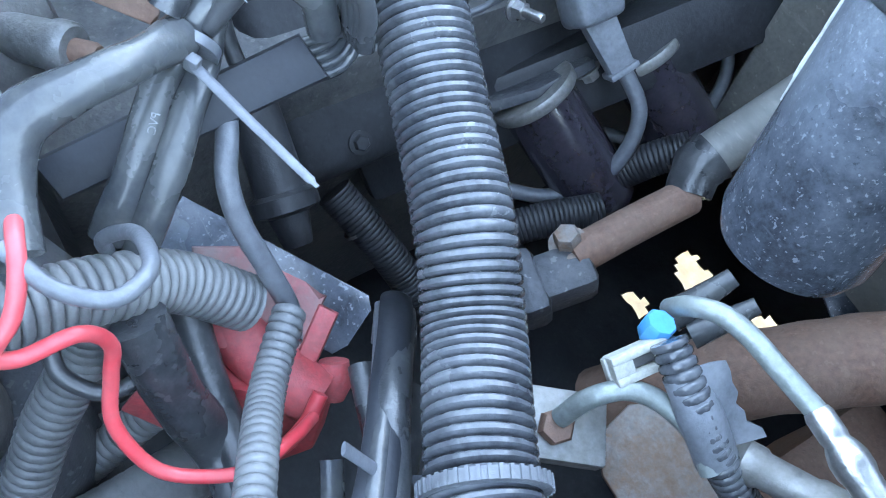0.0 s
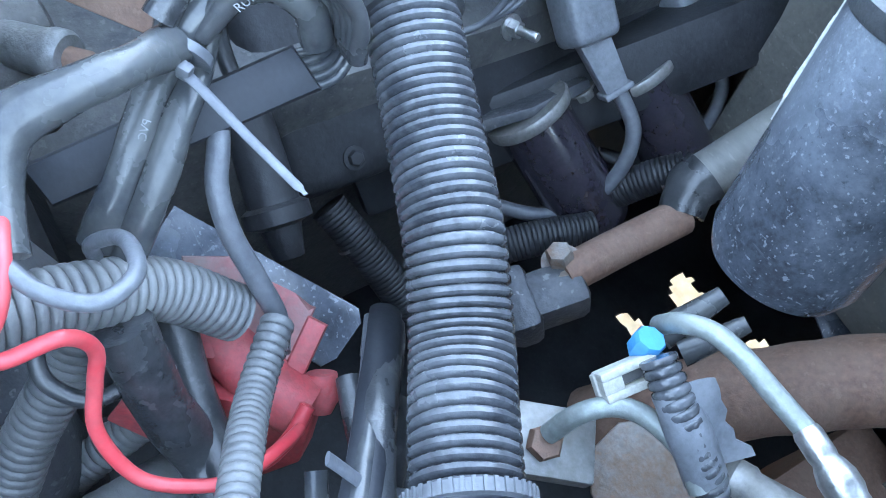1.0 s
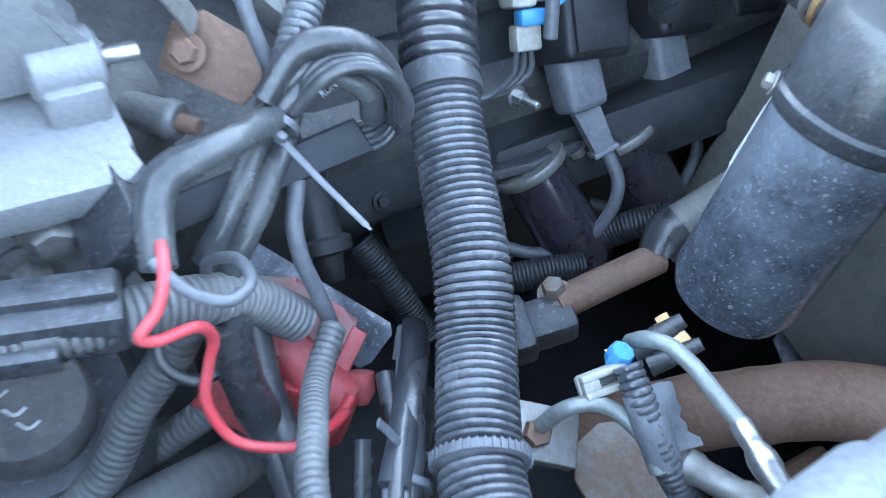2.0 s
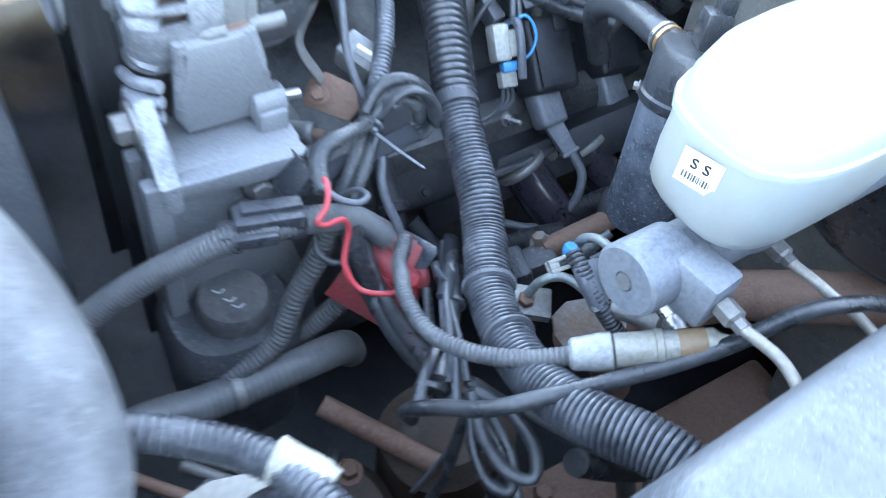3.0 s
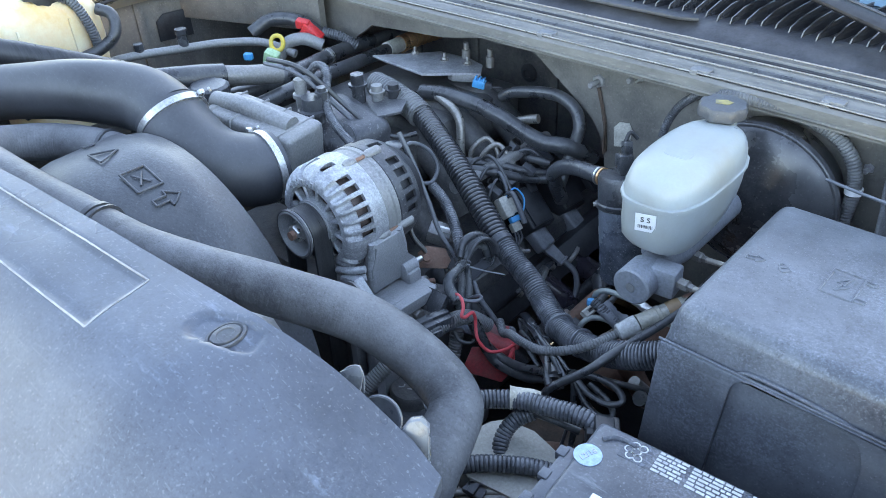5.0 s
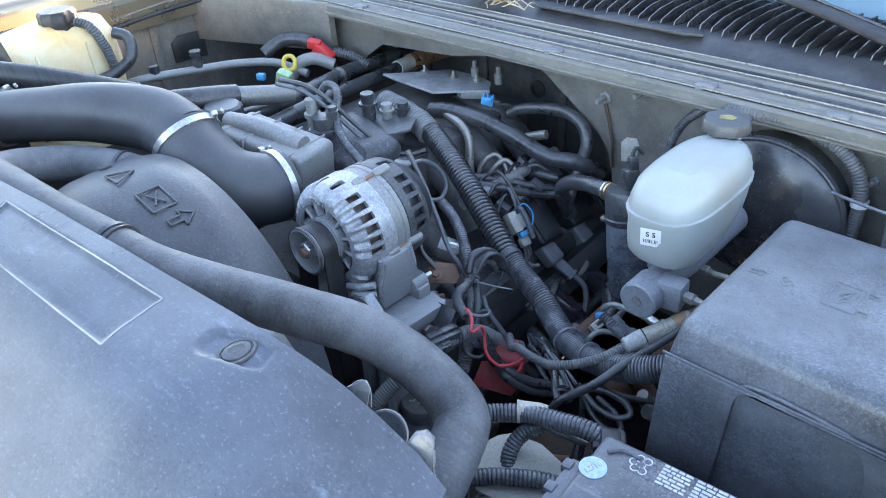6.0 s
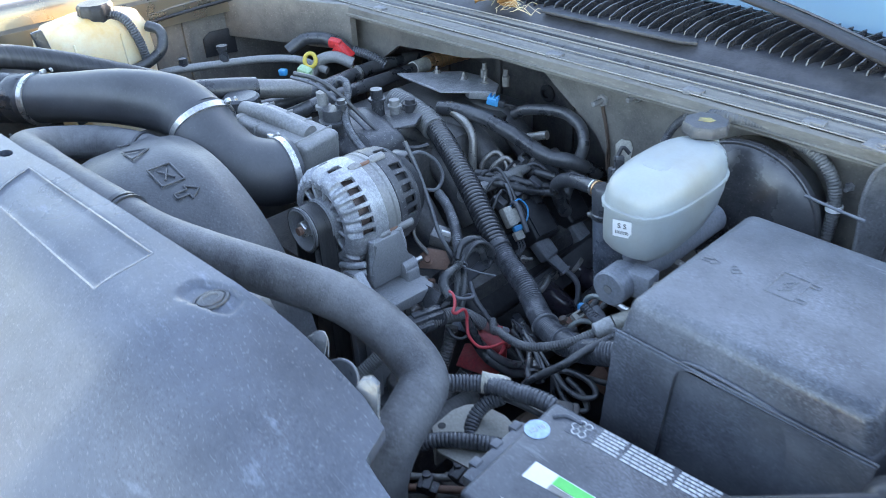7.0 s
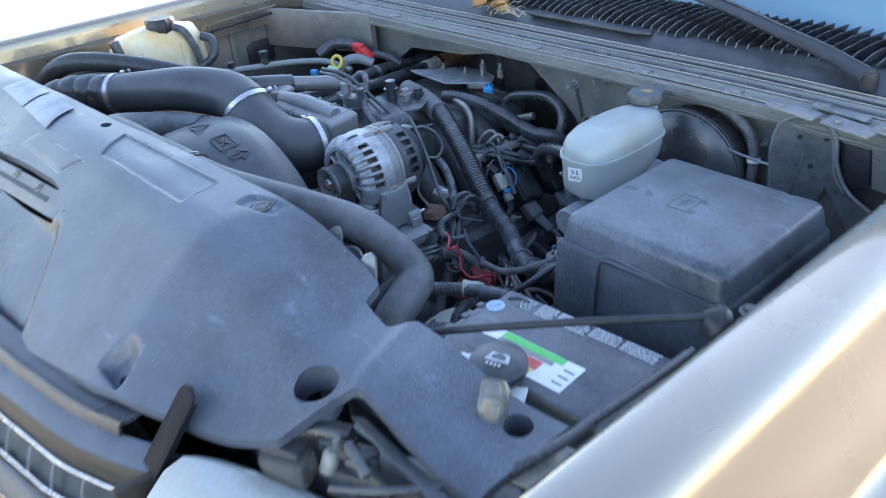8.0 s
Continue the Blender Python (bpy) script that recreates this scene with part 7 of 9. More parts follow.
for body_, p, u, v, s in (("PVC", (0.2135, 0.7745, 0.8945), (0.45, -0.5, -0.6), (-0.6, -0.6, 0.1), 0.0036), ("RUN", (0.2015, 0.8125, 0.9205), (-0.3, 0.9, 0.2), (-0.8, -0.3, 0.3), 0.0040)):
    part("print", text_mesh(body_, s, frame_xyz(p, u, v), 0.0001), "faded", bundle, "faded white print " + body_)
hose_thing("ribbed_branch_tube", [(0.064, 0.872, 0.945), (0.099, 0.859, 0.939), (0.131, 0.841, 0.930), (0.161, 0.820, 0.917), (0.181, 0.803, 0.906)], 0.0085, "loom", "black corrugated branch tube behind the bundle", "wiring loom", seg=14, rib=0.004, depth=0.0013)
hose_thing("alternator_lead", [(0.071, 0.804, 1.063), (0.092, 0.808, 1.020), (0.122, 0.803, 0.972), (0.147, 0.799, 0.929), (0.169, 0.806, 0.895)], 0.0035, "wire", "grey lead from alternator to bundle", "wire", seg=8)

# ribbed lead from the red cover to the in-line connector
sensor = thing("ribbed_sensor_lead", (0.35, 0.76, 0.86), "thin corrugated grey lead to a clear in-line connector", "wire")
part("wire", tube(B(), [(0.196, 0.803, 0.875), (0.209, 0.798, 0.872), (0.220, 0.792, 0.865), (0.230, 0.791, 0.853), (0.243, 0.795, 0.835), (0.254, 0.798, 0.819), (0.265, 0.793, 0.818)], 0.0040, 10), "wire", sensor)
RP = [(0.259, 0.795, 0.830), (0.279, 0.777, 0.833), (0.304, 0.761, 0.854), (0.335, 0.745, 0.869), (0.368, 0.741, 0.876), (0.396, 0.750, 0.885), (0.417, 0.766, 0.893), (0.432, 0.783, 0.901), (0.444, 0.801, 0.909)]
part("ribbed_tube", tube(B(), RP, 0.0062, 14, rib=0.0036, depth=0.0011), "loom_grey", sensor)
# dark dots set on the tube paint the shade in its slit holes
slit = smooth_path(RP, 0.0036)
for k in range(2, 17):
    d_ = (slit[k + 1] - slit[k - 1]).normalized()
    side = d_.cross(V(0.25, -0.05, 1.0)).normalized()
    bm = lathe(B(), [(0.0011, -0.0004), (0.0011, 0.0006), (0, 0.0006)], axis_frame(slit[k] - side * 0.0058, -side), 10)
    part("slit_shade_dot", bm, "dark", sensor)
FD = V(0.043, 0.062, 0.024)
F0 = V(0.441, 0.795, 0.909)
bm = lathe(B(), [(0.008, 0), (0.0105, 0.002), (0.0125, 0.022), (0.0125, 0.026), (0.011, 0.027)], axis_frame(F0, FD), 20)
part("ferrule", bm, "clear", sensor, "cloudy white ferrule")
bm = lathe(B(), [(0.0115, 0.028), (0.0115, 0.052), (0.0125, 0.053), (0.0125, 0.057), (0.011, 0.058), (0.0105, 0.088), (0.007, 0.092), (0.004, 0.10)], axis_frame(F0, FD), 20)
part("clear_body", bm, "clearbody", sensor, "shiny clear plastic body")
bm = lathe(B(), [(0.0108, 0.066), (0.0112, 0.067), (0.0112, 0.082), (0.0108, 0.083)], axis_frame(F0, FD), 20)
part("amber_ring", bm, "amber", sensor, "amber inner ring")

over = hose_thing("black_cable", [(0.398, 0.716, 0.826), (0.399, 0.708, 0.842), (0.404, 0.709, 0.855), (0.416, 0.720, 0.867), (0.440, 0.737, 0.889), (0.456, 0.762, 0.907), (0.470, 0.798, 0.916), (0.483, 0.834, 0.925), (0.496, 0.867, 0.943), (0.507, 0.906, 0.964), (0.524, 0.955, 0.963), (0.547, 1.007, 0.945)], 0.0055, "rubber", "black cable lying over the connector", "cable", seg=12)

# tied loops of black leads
loops = thing("tied_cable_loops", (0.39, 0.725, 0.84), "loops of black cable tied together", "wire bundle")
for pts, r in (([(0.405, 0.712, 0.852), (0.388, 0.728, 0.856), (0.376, 0.744, 0.856), (0.362, 0.762, 0.852)], 0.0048),
               ([(0.400, 0.740, 0.838), (0.373, 0.747, 0.828), (0.345, 0.752, 0.808), (0.314, 0.754, 0.800), (0.285, 0.756, 0.799), (0.268, 0.750, 0.824), (0.250, 0.748, 0.855)], 0.0095),
               ([(0.400, 0.735, 0.846), (0.373, 0.744, 0.840), (0.332, 0.753, 0.816), (0.294, 0.760, 0.804), (0.262, 0.762, 0.811), (0.236, 0.766, 0.829)], 0.0070),
               ([(0.392, 0.738, 0.852), (0.368, 0.762, 0.848), (0.342, 0.784, 0.846), (0.313, 0.802, 0.846), (0.290, 0.820, 0.834)], 0.0062),
               ([(0.388, 0.742, 0.846), (0.360, 0.768, 0.842), (0.338, 0.788, 0.838), (0.318, 0.806, 0.836), (0.304, 0.816, 0.830)], 0.0058),
               ([(0.384, 0.744, 0.838), (0.352, 0.775, 0.826), (0.325, 0.796, 0.818), (0.285, 0.811, 0.816)], 0.0055)):
    part("cable", tube(B(), pts, r, 10, flat=0.8, wobble=0.05), "rubber", loops)
part("tie", lathe(B(), [(0.0095, -0.0018), (0.0108, -0.0018), (0.0108, 0.0018), (0.0095, 0.0018)], axis_frame((0.394, 0.730, 0.849), (0.6, -0.6, -0.2)), 20), "rubber", loops)
part("tie", lathe(B(), [(0.0085, -0.0015), (0.0097, -0.0015), (0.0097, 0.0015), (0.0085, 0.0015)], axis_frame((0.340, 0.786, 0.844), (0.7, -0.6, 0)), 20), "wire", loops)

# slack loops of thin leads hanging from the knot
slack = thing("slack_lead_loops", (0.42, 0.75, 0.84), "slack loops of thin grey-black leads tied in an upright bunch", "wire bundle")
rng = random.Random(31)
for k in range(7):
    o = V(rng.uniform(-0.005, 0.005), rng.uniform(-0.004, 0.004), rng.uniform(-0.006, 0.006))
    e = V(rng.uniform(-0.010, 0.012), rng.uniform(-0.006, 0.006), rng.uniform(-0.012, 0.010))
    part("lead", tube(B(), [V(0.276, 0.832, 0.812) + o + V(0.004, -0.004, -0.010), V(0.272, 0.834, 0.816) + o * 1.2, V(0.300, 0.812, 0.836) + o, V(0.342, 0.777, 0.856) + o * 0.7, V(0.375, 0.762, 0.853) + o + e * 0.4, V(0.405, 0.747, 0.846) + o + e], rng.choice((0.0022, 0.0026, 0.003)), 12, flat=0.6), rng.choice(("sleeve", "rubber", "wire")), slack)
part("flat_sleeve", tube(B(), [V(0.270, 0.834, 0.822), V(0.276, 0.829, 0.830), V(0.300, 0.810, 0.841), V(0.322, 0.792, 0.851), V(0.340, 0.776, 0.858)], 0.0064, 14, flat=0.55, wobble=0.08), "flatblack", slack, "folded flat black vinyl sleeve")
K = V(0.412, 0.752, 0.852)
for pts, r, mt in (([(0, 0, 0), (0.030, -0.010, -0.006), (0.058, -0.010, -0.004), (0.070, -0.002, 0.002), (0.056, 0.010, 0.004), (0.022, 0.012, 0.003), (0, 0.002, 0)], 0.0044, "rubber"),
                   ([(0, 0, 0), (0.026, -0.014, -0.016), (0.052, -0.018, -0.022), (0.064, -0.010, -0.020), (0.050, 0.0, -0.012), (0.020, 0.004, -0.004)], 0.0040, "rubber"),
                   ([(0, 0, 0), (0.018, -0.004, -0.030), (0.034, -0.002, -0.062), (0.060, 0.010, -0.10)], 0.0036, "sleeve"), ([(0, 0, 0), (0.010, -0.012, -0.032), (0.020, -0.024, -0.07), (0.022, -0.04, -0.11)], 0.0040, "rubber"),
                   ([(0, 0, 0), (0.006, -0.006, -0.04), (0.004, -0.018, -0.09), (0.0, -0.03, -0.13)], 0.0030, "wire"), ([(-0.01, 0.004, -0.002), (0.040, 0.040, -0.018), (0.080, 0.090, -0.050), (0.10, 0.14, -0.09)], 0.0046, "rubber"),
                   ([(0, 0, 0), (-0.020, 0.012, -0.020), (-0.040, 0.006, -0.034), (-0.066, 0.014, -0.030), (-0.10, 0.03, -0.02)], 0.0042, "sleeve")):
    part("lead", tube(B(), [K + V(*p) for p in pts], r, 14, flat=0.75), mt, slack)

# ======== red terminal cover with black plate ========
redbox = thing("red_terminal_cover", (0.255, 0.775, 0.78), "dusty red plastic battery terminal cover", "terminal cover")
RM = frame_xyz((0.2442, 0.7919, 0.8060), (0.738, 0.648, -0.19), (-0.553, 0.741, 0.38))
bm = prism(B(), [(-0.034, 0.012), (-0.0165, 0.020), (0.010, 0.014), (0.020, 0.015), (0.020, -0.0097), (0.0073, -0.0105), (-0.0067, -0.0100), (-0.018, -0.021)], 0.012, RM @ pose(0, 0, -0.009), 0.0025)
lid_ = part("lid", bm, "reddust", redbox, "dusty faded red lid")
bm = prism(B(), [(0.018, 0.011), (0.027, 0.0105), (0.0268, -0.011), (0.018, -0.0115)], 0.016, RM @ pose(0, 0, -0.011), 0.003)
part("tab", bm, "redbox", lid_)
bm = prism(B(), [(-0.020, -0.008), (0.006, -0.006), (0.008, -0.014), (-0.019, -0.022)], 0.0055, RM @ pose(0, 0, 0.001), 0.0015)
part("lip", bm, "redbox", lid_)
bm = B()
front = [(0.250, 0.745, 0.812), (0.284, 0.798, 0.790), (0.292, 0.789, 0.766), (0.284, 0.768, 0.748), (0.242, 0.731, 0.772)]
vs = [bm.verts.new(p) for p in front] + [bm.verts.new(V(*p) + V(-0.010, 0.012, -0.014)) for p in front]
bm.faces.new(vs[:5])
bm.faces.new(vs[:4:-1])
for i in range(5):
    bm.faces.new((vs[i], vs[(i + 1) % 5], vs[5 + (i + 1) % 5], vs[5 + i]))
bmesh.ops.bevel(bm, geom=list(bm.edges), offset=0.0015, segments=2, profile=0.5, affect="EDGES")
part("skirt", bm, "redbox", redbox)
bm = tube(B(), [(0.240, 0.780, 0.800), (0.262, 0.786, 0.796), (0.280, 0.796, 0.790)], 0.012, 10)
part("boot", bm, "redbox", redbox)
bm = lathe(B(), [(0.006, 0), (0.007, 0.010), (0.004, 0.016), (0, 0.016)], axis_frame((0.272, 0.808, 0.796), (0.6, -0.3, -0.5)), 14)
part("nub", bm, "redbox", redbox)
PB = frame_xyz((0.2245, 0.8023, 0.7925), (0.735, 0.551, -0.21), (-0.48, 0.80, 0.30))
bm = prism(B(), [(-0.044, -0.014), (0.040, -0.016), (0.044, -0.010), (0.046, 0.008), (0.042, 0.013), (-0.044, 0.013)], 0.005, PB @ pose(0, 0, -0.002), 0.0012)
solo("black_backing_plate", bm, "canister", "dusty black plastic plate behind the red cover", "plate")
hang = thing("hanging_sensor", (0.175, 0.832, 0.78), "dark plastic sensor hanging on its lead", "sensor")
hm = axis_frame((0.157, 0.833, 0.802), (0.033, -0.003, -0.023))
bm = lathe(B(), [(0.010, -0.02), (0.0115, 0.0), (0.0125, 0.034), (0.016, 0.036), (0.016, 0.043), (0.010, 0.045), (0.007, 0.060), (0, 0.061)], hm, 20)
part("body", bm, "dark", hang)
part("lead", tube(B(), [hm @ V(0, 0, -0.018), hm @ V(0.004, 0.002, -0.04), hm @ V(0.010, 0.0, -0.06)], 0.004, 8), "rubber", hang)

# ======== hoses low in the bay ========
low_hose = hose_thing("ribbed_lower_hose", [(0.290, 0.498, 0.750), (0.266, 0.561, 0.737), (0.262, 0.611, 0.720), (0.263, 0.660, 0.717), (0.265, 0.703, 0.719), (0.259, 0.742, 0.705), (0.245, 0.761, 0.664)], 0.0155, "loom_grey", "thick dusty grey hose low in the bay", "hose", seg=18, rib=0.006, depth=0.0004)
part("clamp_band", lathe(B(), [(0.0155, -0.004), (0.0168, -0.004), (0.0168, 0.004), (0.0155, 0.004)], axis_frame((0.2625, 0.640, 0.7175), (0.01, 1, -0.05)), 28), "dullsteel", low_hose, "dull steel clamp band")
hose_thing("ribbed_tube_down", [(0.226, 0.742, 0.833), (0.231, 0.730, 0.810), (0.238, 0.708, 0.782), (0.251, 0.681, 0.747), (0.254, 0.635, 0.724)], 0.0100, "loom_grey", "dusty corrugated tube running down", "wiring loom", seg=14, rib=0.0042, depth=0.0013)
hose_thing("ribbed_tube_stub", [(0.246, 0.794, 0.777), (0.235, 0.765, 0.746), (0.231, 0.731, 0.716), (0.233, 0.702, 0.698)], 0.0095, "loom_grey", "short dusty corrugated tube end", "wiring loom", seg=14, rib=0.0042, depth=0.0010)
hose_thing("small_black_loop", [(0.236, 0.724, 0.846), (0.248, 0.722, 0.838), (0.258, 0.732, 0.832), (0.258, 0.748, 0.834)], 0.0028, "rubber", "thin black wire loop", "wire", seg=8)

low = thing("taped_battery_lead", (0.44, 0.61, 0.93), "corrugated black battery lead with torn white tape", "wiring loom")
WP = [(0.372, 0.535, 0.935), (0.385, 0.552, 0.942), (0.396, 0.569, 0.940), (0.412, 0.589, 0.937), (0.437, 0.606, 0.939), (0.469, 0.615, 0.943), (0.508, 0.624, 0.945), (0.53, 0.628, 0.935)]
part("tube", tube(B(), WP, 0.0105, 16, rib=0.0045, depth=0.0014), "loom", low)
part("tape", tube(B(), [(0.428, 0.603, 0.939), (0.440, 0.612, 0.939), (0.454, 0.619, 0.937)], 0.0118, 18, 0.004, wobble=0.25), "paper", low, "torn dirty white tape")
part("branch", tube(B(), [(0.452, 0.612, 0.926), (0.440, 0.598, 0.918), (0.437, 0.580, 0.905), (0.448, 0.562, 0.890), (0.468, 0.552, 0.880)], 0.0090, 14, rib=0.0042, depth=0.0013), "loom", low)
part("lead", tube(B(), [(0.448, 0.610, 0.927), (0.475, 0.618, 0.925), (0.500, 0.628, 0.918)], 0.0042, 8), "rubber", low)
bm = B()
box(bm, (0.034, 0.026, 0.028), pose(0.526, 0.628, 0.932, 0, 0, 35), 0.003)
box(bm, (0.020, 0.030, 0.012), pose(0.532, 0.620, 0.948, 0, 10, 35), 0.002)
part("terminal_block", bm, "dark", low)
hose_thing("lower_ribbed_tube", [(0.400, 0.505, 0.880), (0.423, 0.518, 0.902), (0.443, 0.534, 0.909), (0.463, 0.549, 0.910), (0.494, 0.569, 0.909), (0.53, 0.585, 0.900)], 0.0092, "loom", "black corrugated tube beside the battery", "wiring loom", seg=14, rib=0.0045, depth=0.0014)
bm = prism(B(), [(0.408, 0.540), (0.405, 0.575), (0.410, 0.592), (0.421, 0.606), (0.455, 0.612), (0.500, 0.602), (0.500, 0.530), (0.440, 0.520)], 0.004, pose(0, 0, 0.896), 0.0012)
tray_plate = solo("tray_plate", bm, "beige", "dusty beige steel battery tray bracket", "bracket")
# dark disc on top of the plate paints the hole's shade
part("hole", lathe(B(), [(0.0048, 0.0), (0.0048, 0.0006), (0, 0.0006)], pose(0.4154, 0.549, 0.900), 18), "dark", tray_plate, "dark disc for the shade in a drilled hole")
part("flange", prism(B(), [(0.408, 0.540), (0.412, 0.540), (0.412, 0.585), (0.408, 0.585)], 0.06, pose(0, 0, 0.838), 0.001), "beige", tray_plate)

# ======== brake lines, bracket and blue connector ========
lines = thing("abs_line_bracket", (0.35, 0.90, 0.78), "steel brake line bracket with blue and white connector", "brake lines")
bm = B()
box(bm, (0.034, 0.030, 0.010), frame_xyz((0.340, 0.878, 0.786), (0.6, 0.75, 0), (-0.75, 0.6, 0.1)), 0.002)
part("block", bm, "dullsteel", lines)
part("nut", bolt(B(), (0.338, 0.872, 0.791), (0.2, -0.2, 1), 0.0075, 0.006, False), "rust", lines)
part("line", tube(B(), [(0.337, 0.873, 0.798), (0.338, 0.882, 0.812), (0.343, 0.893, 0.818), (0.352, 0.901, 0.819), (0.371, 0.906, 0.818), (0.385, 0.905, 0.812)], 0.0042, 12), "line", lines, "grey-green brake line")
part("line", tube(B(), [(0.326, 0.930, 0.822), (0.332, 0.927, 0.838), (0.341, 0.930, 0.845), (0.353, 0.932, 0.847), (0.370, 0.932, 0.848), (0.387, 0.932, 0.849)], 0.0042, 12), "line", lines, "grey-green brake line")
bm = lathe(B(), [(0.0045, 0), (0.0052, 0.002), (0.0052, 0.010), (0.0048, 0.012), (0.0058, 0.014), (0.0070, 0.018), (0.0070, 0.023), (0.0060, 0.026), (0.0062, 0.046), (0.0082, 0.048), (0.0082, 0.056), (0.0072, 0.058), (0.0074, 0.085)], axis_frame((0.386, 0.932, 0.849), (0.036, -0.005, 0.0)), 20)
part("hose_end", bm, "steel", lines, "crimped steel hose end")
bm = lathe(B(), [(0.005, 0), (0.0085, 0.004), (0.0085, 0.010), (0.0072, 0.012), (0.0072, 0.030), (0.0082, 0.032), (0.0082, 0.045)], axis_frame((0.385, 0.921, 0.808), (0.034, 0.011, 0.014)), 20)
part("hose_end", bm, "dullsteel", lines, "dull crimped hose end")
part("pad", tube(B(), [(0.327, 0.941, 0.803), (0.328, 0.953, 0.812), (0.329, 0.966, 0.822)], 0.0066, 12, taper=lambda t: 1.1 - 0.45 * t), "sleeve", lines)
part("pad", tube(B(), [(0.338, 0.944, 0.803), (0.341, 0.955, 0.811), (0.344, 0.967, 0.821)], 0.0058, 12, taper=lambda t: 1.1 - 0.45 * t), "sleeve", lines)
cmx = frame_xyz((0.3368, 0.9030, 0.8225), (0.0051, 0.0338, 0.0048), (-0.0121, 0.0063, 0.0077))
bm = box(B(), (0.025, 0.0036, 0.009), cmx @ pose(0, 0.0043, 0), 0.001)
box(bm, (0.025, 0.0036, 0.009), cmx @ pose(0, -0.0043, 0), 0.001)
box(bm, (0.009, 0.0062, 0.008), cmx @ pose(-0.0080, 0, 0), 0.001)
box(bm, (0.006, 0.0062, 0.008), cmx @ pose(0.0095, 0, 0), 0.001)
box(bm, (0.027, 0.0110, 0.004), cmx @ pose(0, 0, -0.0025), 0.001)
con = part("connector", bm, "white", lines, "dirty white connector shell")
part("slot", box(B(), (0.011, 0.0040, 0.002), cmx @ pose(0.001, 0, 0.0002), 0.0005), "engine", con)
bm = lathe(B(), [(0.0052, -0.008), (0.0064, -0.006), (0.0066, 0.0015), (0.0058, 0.0028), (0, 0.0030)], axis_frame((0.3305, 0.9160, 0.8290), (-0.1, 0.15, 0.95)), 8)
part("collar", bm, "blue", con, "bright blue collar")
part("lock", box(B(), (0.004, 0.012, 0.010), cmx @ pose(0.0165, -0.003, 0.001), 0.001), "blue", con)
part("lead_tube", tube(B(), [(0.338, 0.910, 0.836), (0.356, 0.908, 0.830), (0.378, 0.910, 0.816), (0.400, 0.920, 0.795), (0.425, 0.940, 0.765)], 0.0075, 14, rib=0.004, depth=0.0013), "loom", lines)
part("tape", tube(B(), [(0.350, 0.908, 0.832), (0.366, 0.909, 0.824), (0.382, 0.911, 0.812)], 0.0090, 16, 0.004, flat=0.85, wobble=0.25), "boot", lines, "loose grey tape")
rows = []
for i in range(9):
    s_ = i / 8
    c_ = V(0.351, 0.913, 0.836).lerp(V(0.381, 0.917, 0.818), s_)
    out = V(0.004, 0.0095, 0.003)
    rag = 1.0 + 0.22 * math.sin(7.0 * s_ + 0.6) * s_ + 0.1 * math.sin(23 * s_)
    rows.append([c_ + out * (rag * q) + V(0, 0, 0.0022 * math.sin(3.1 * q + 4 * s_)) for q in (-0.35, 0.0, 0.35, 0.7, 1.0)])
part("tape_flap", sheet(B(), rows, 0.0006), "boot", lines, "torn ragged end of grey tape")

bm = prism(B(), [(0.000, 0.000), (0.005, -0.032), (0.084, -0.032), (0.096, 0.028), (0.050, 0.038)], 0.004, frame_xyz((0.341, 1.195, 0.627), (0.367, 0.883, 0.292), (-0.863, 0.205, 0.462)), 0.001)
solo("splash_flap", bm, "canister", "blue-black rubber splash flap beside the canister", "splash flap")

# steering shaft and rusty frame parts deep in the bay
shaft = thing("steering_shaft", (0.25, 1.03, 0.68), "rusty steering shaft with dull joint", "steering shaft")
part("tube", tube(B(), [(0.2587, 0.9753, 0.7150), (0.260, 1.020, 0.7200), (0.2620, 1.0650, 0.7245)], 0.0118, 16), "rust", shaft)
bm = B()
box(bm, (0.045, 0.03, 0.03), frame_xyz((0.263, 0.966, 0.705), (0.25, 0.90, 0.35), (-0.9, 0.25, 0)), 0.006)
box(bm, (0.020, 0.042, 0.034), frame_xyz((0.258, 0.950, 0.699), (0.25, 0.90, 0.35), (-0.9, 0.25, 0)), 0.006)
part("joint", bm, "alu_black", shaft)
part("joint_bolt", bolt(B(), (0.252, 0.978, 0.720), (-0.3, -0.3, 0.9), 0.008, 0.010), "rust_grey", shaft)
bm = tube(B(), [(0.330, 0.985, 0.62), (0.352, 1.02, 0.675), (0.378, 1.055, 0.712), (0.402, 1.090, 0.738), (0.45, 1.13, 0.77), (0.52, 1.20, 0.80)], 0.026, 16, wobble=0.06)
solo("frame_crossmember", bm, "rust", "rusty brown tubular frame member", "frame rail")
bm = prism(B(), [(-0.032, 0.0113), (-0.0165, 0.0228), (0.0065, 0.0224), (0.0259, 0.0113), (0.030, -0.0087), (0.0235, -0.0267), (0.0080, -0.0335), (-0.0100, -0.0325), (-0.0264, -0.0220), (-0.0335, -0.0060)], 0.006, frame_xyz((0.3735, 0.9250, 0.7660), (0.412, 0.778, 0.30), (-0.911, 0.365, 0.192)), 0.0015)
disc = solo("rusty_bracket_plate", bm, "rust_grey", "grey steel bracket plate with rust spots", "bracket")
bm = tube(B(), [(0.372, 0.930, 0.758), (0.38, 0.96, 0.70), (0.39, 1.0, 0.62)], 0.018, 12)
part("stem", bm, "rust", disc)
bm = loft(B(), [(0.36, 0.80, 0.55, 0.05, 0.06, 2.4), (0.36, 0.80, 0.66, 0.055, 0.065, 2.4), (0.36, 0.80, 0.675, 0.04, 0.045, 2.4)])
solo("rusty_housing", bm, "rust_dark", "rusty round steering housing low in the bay", "housing")
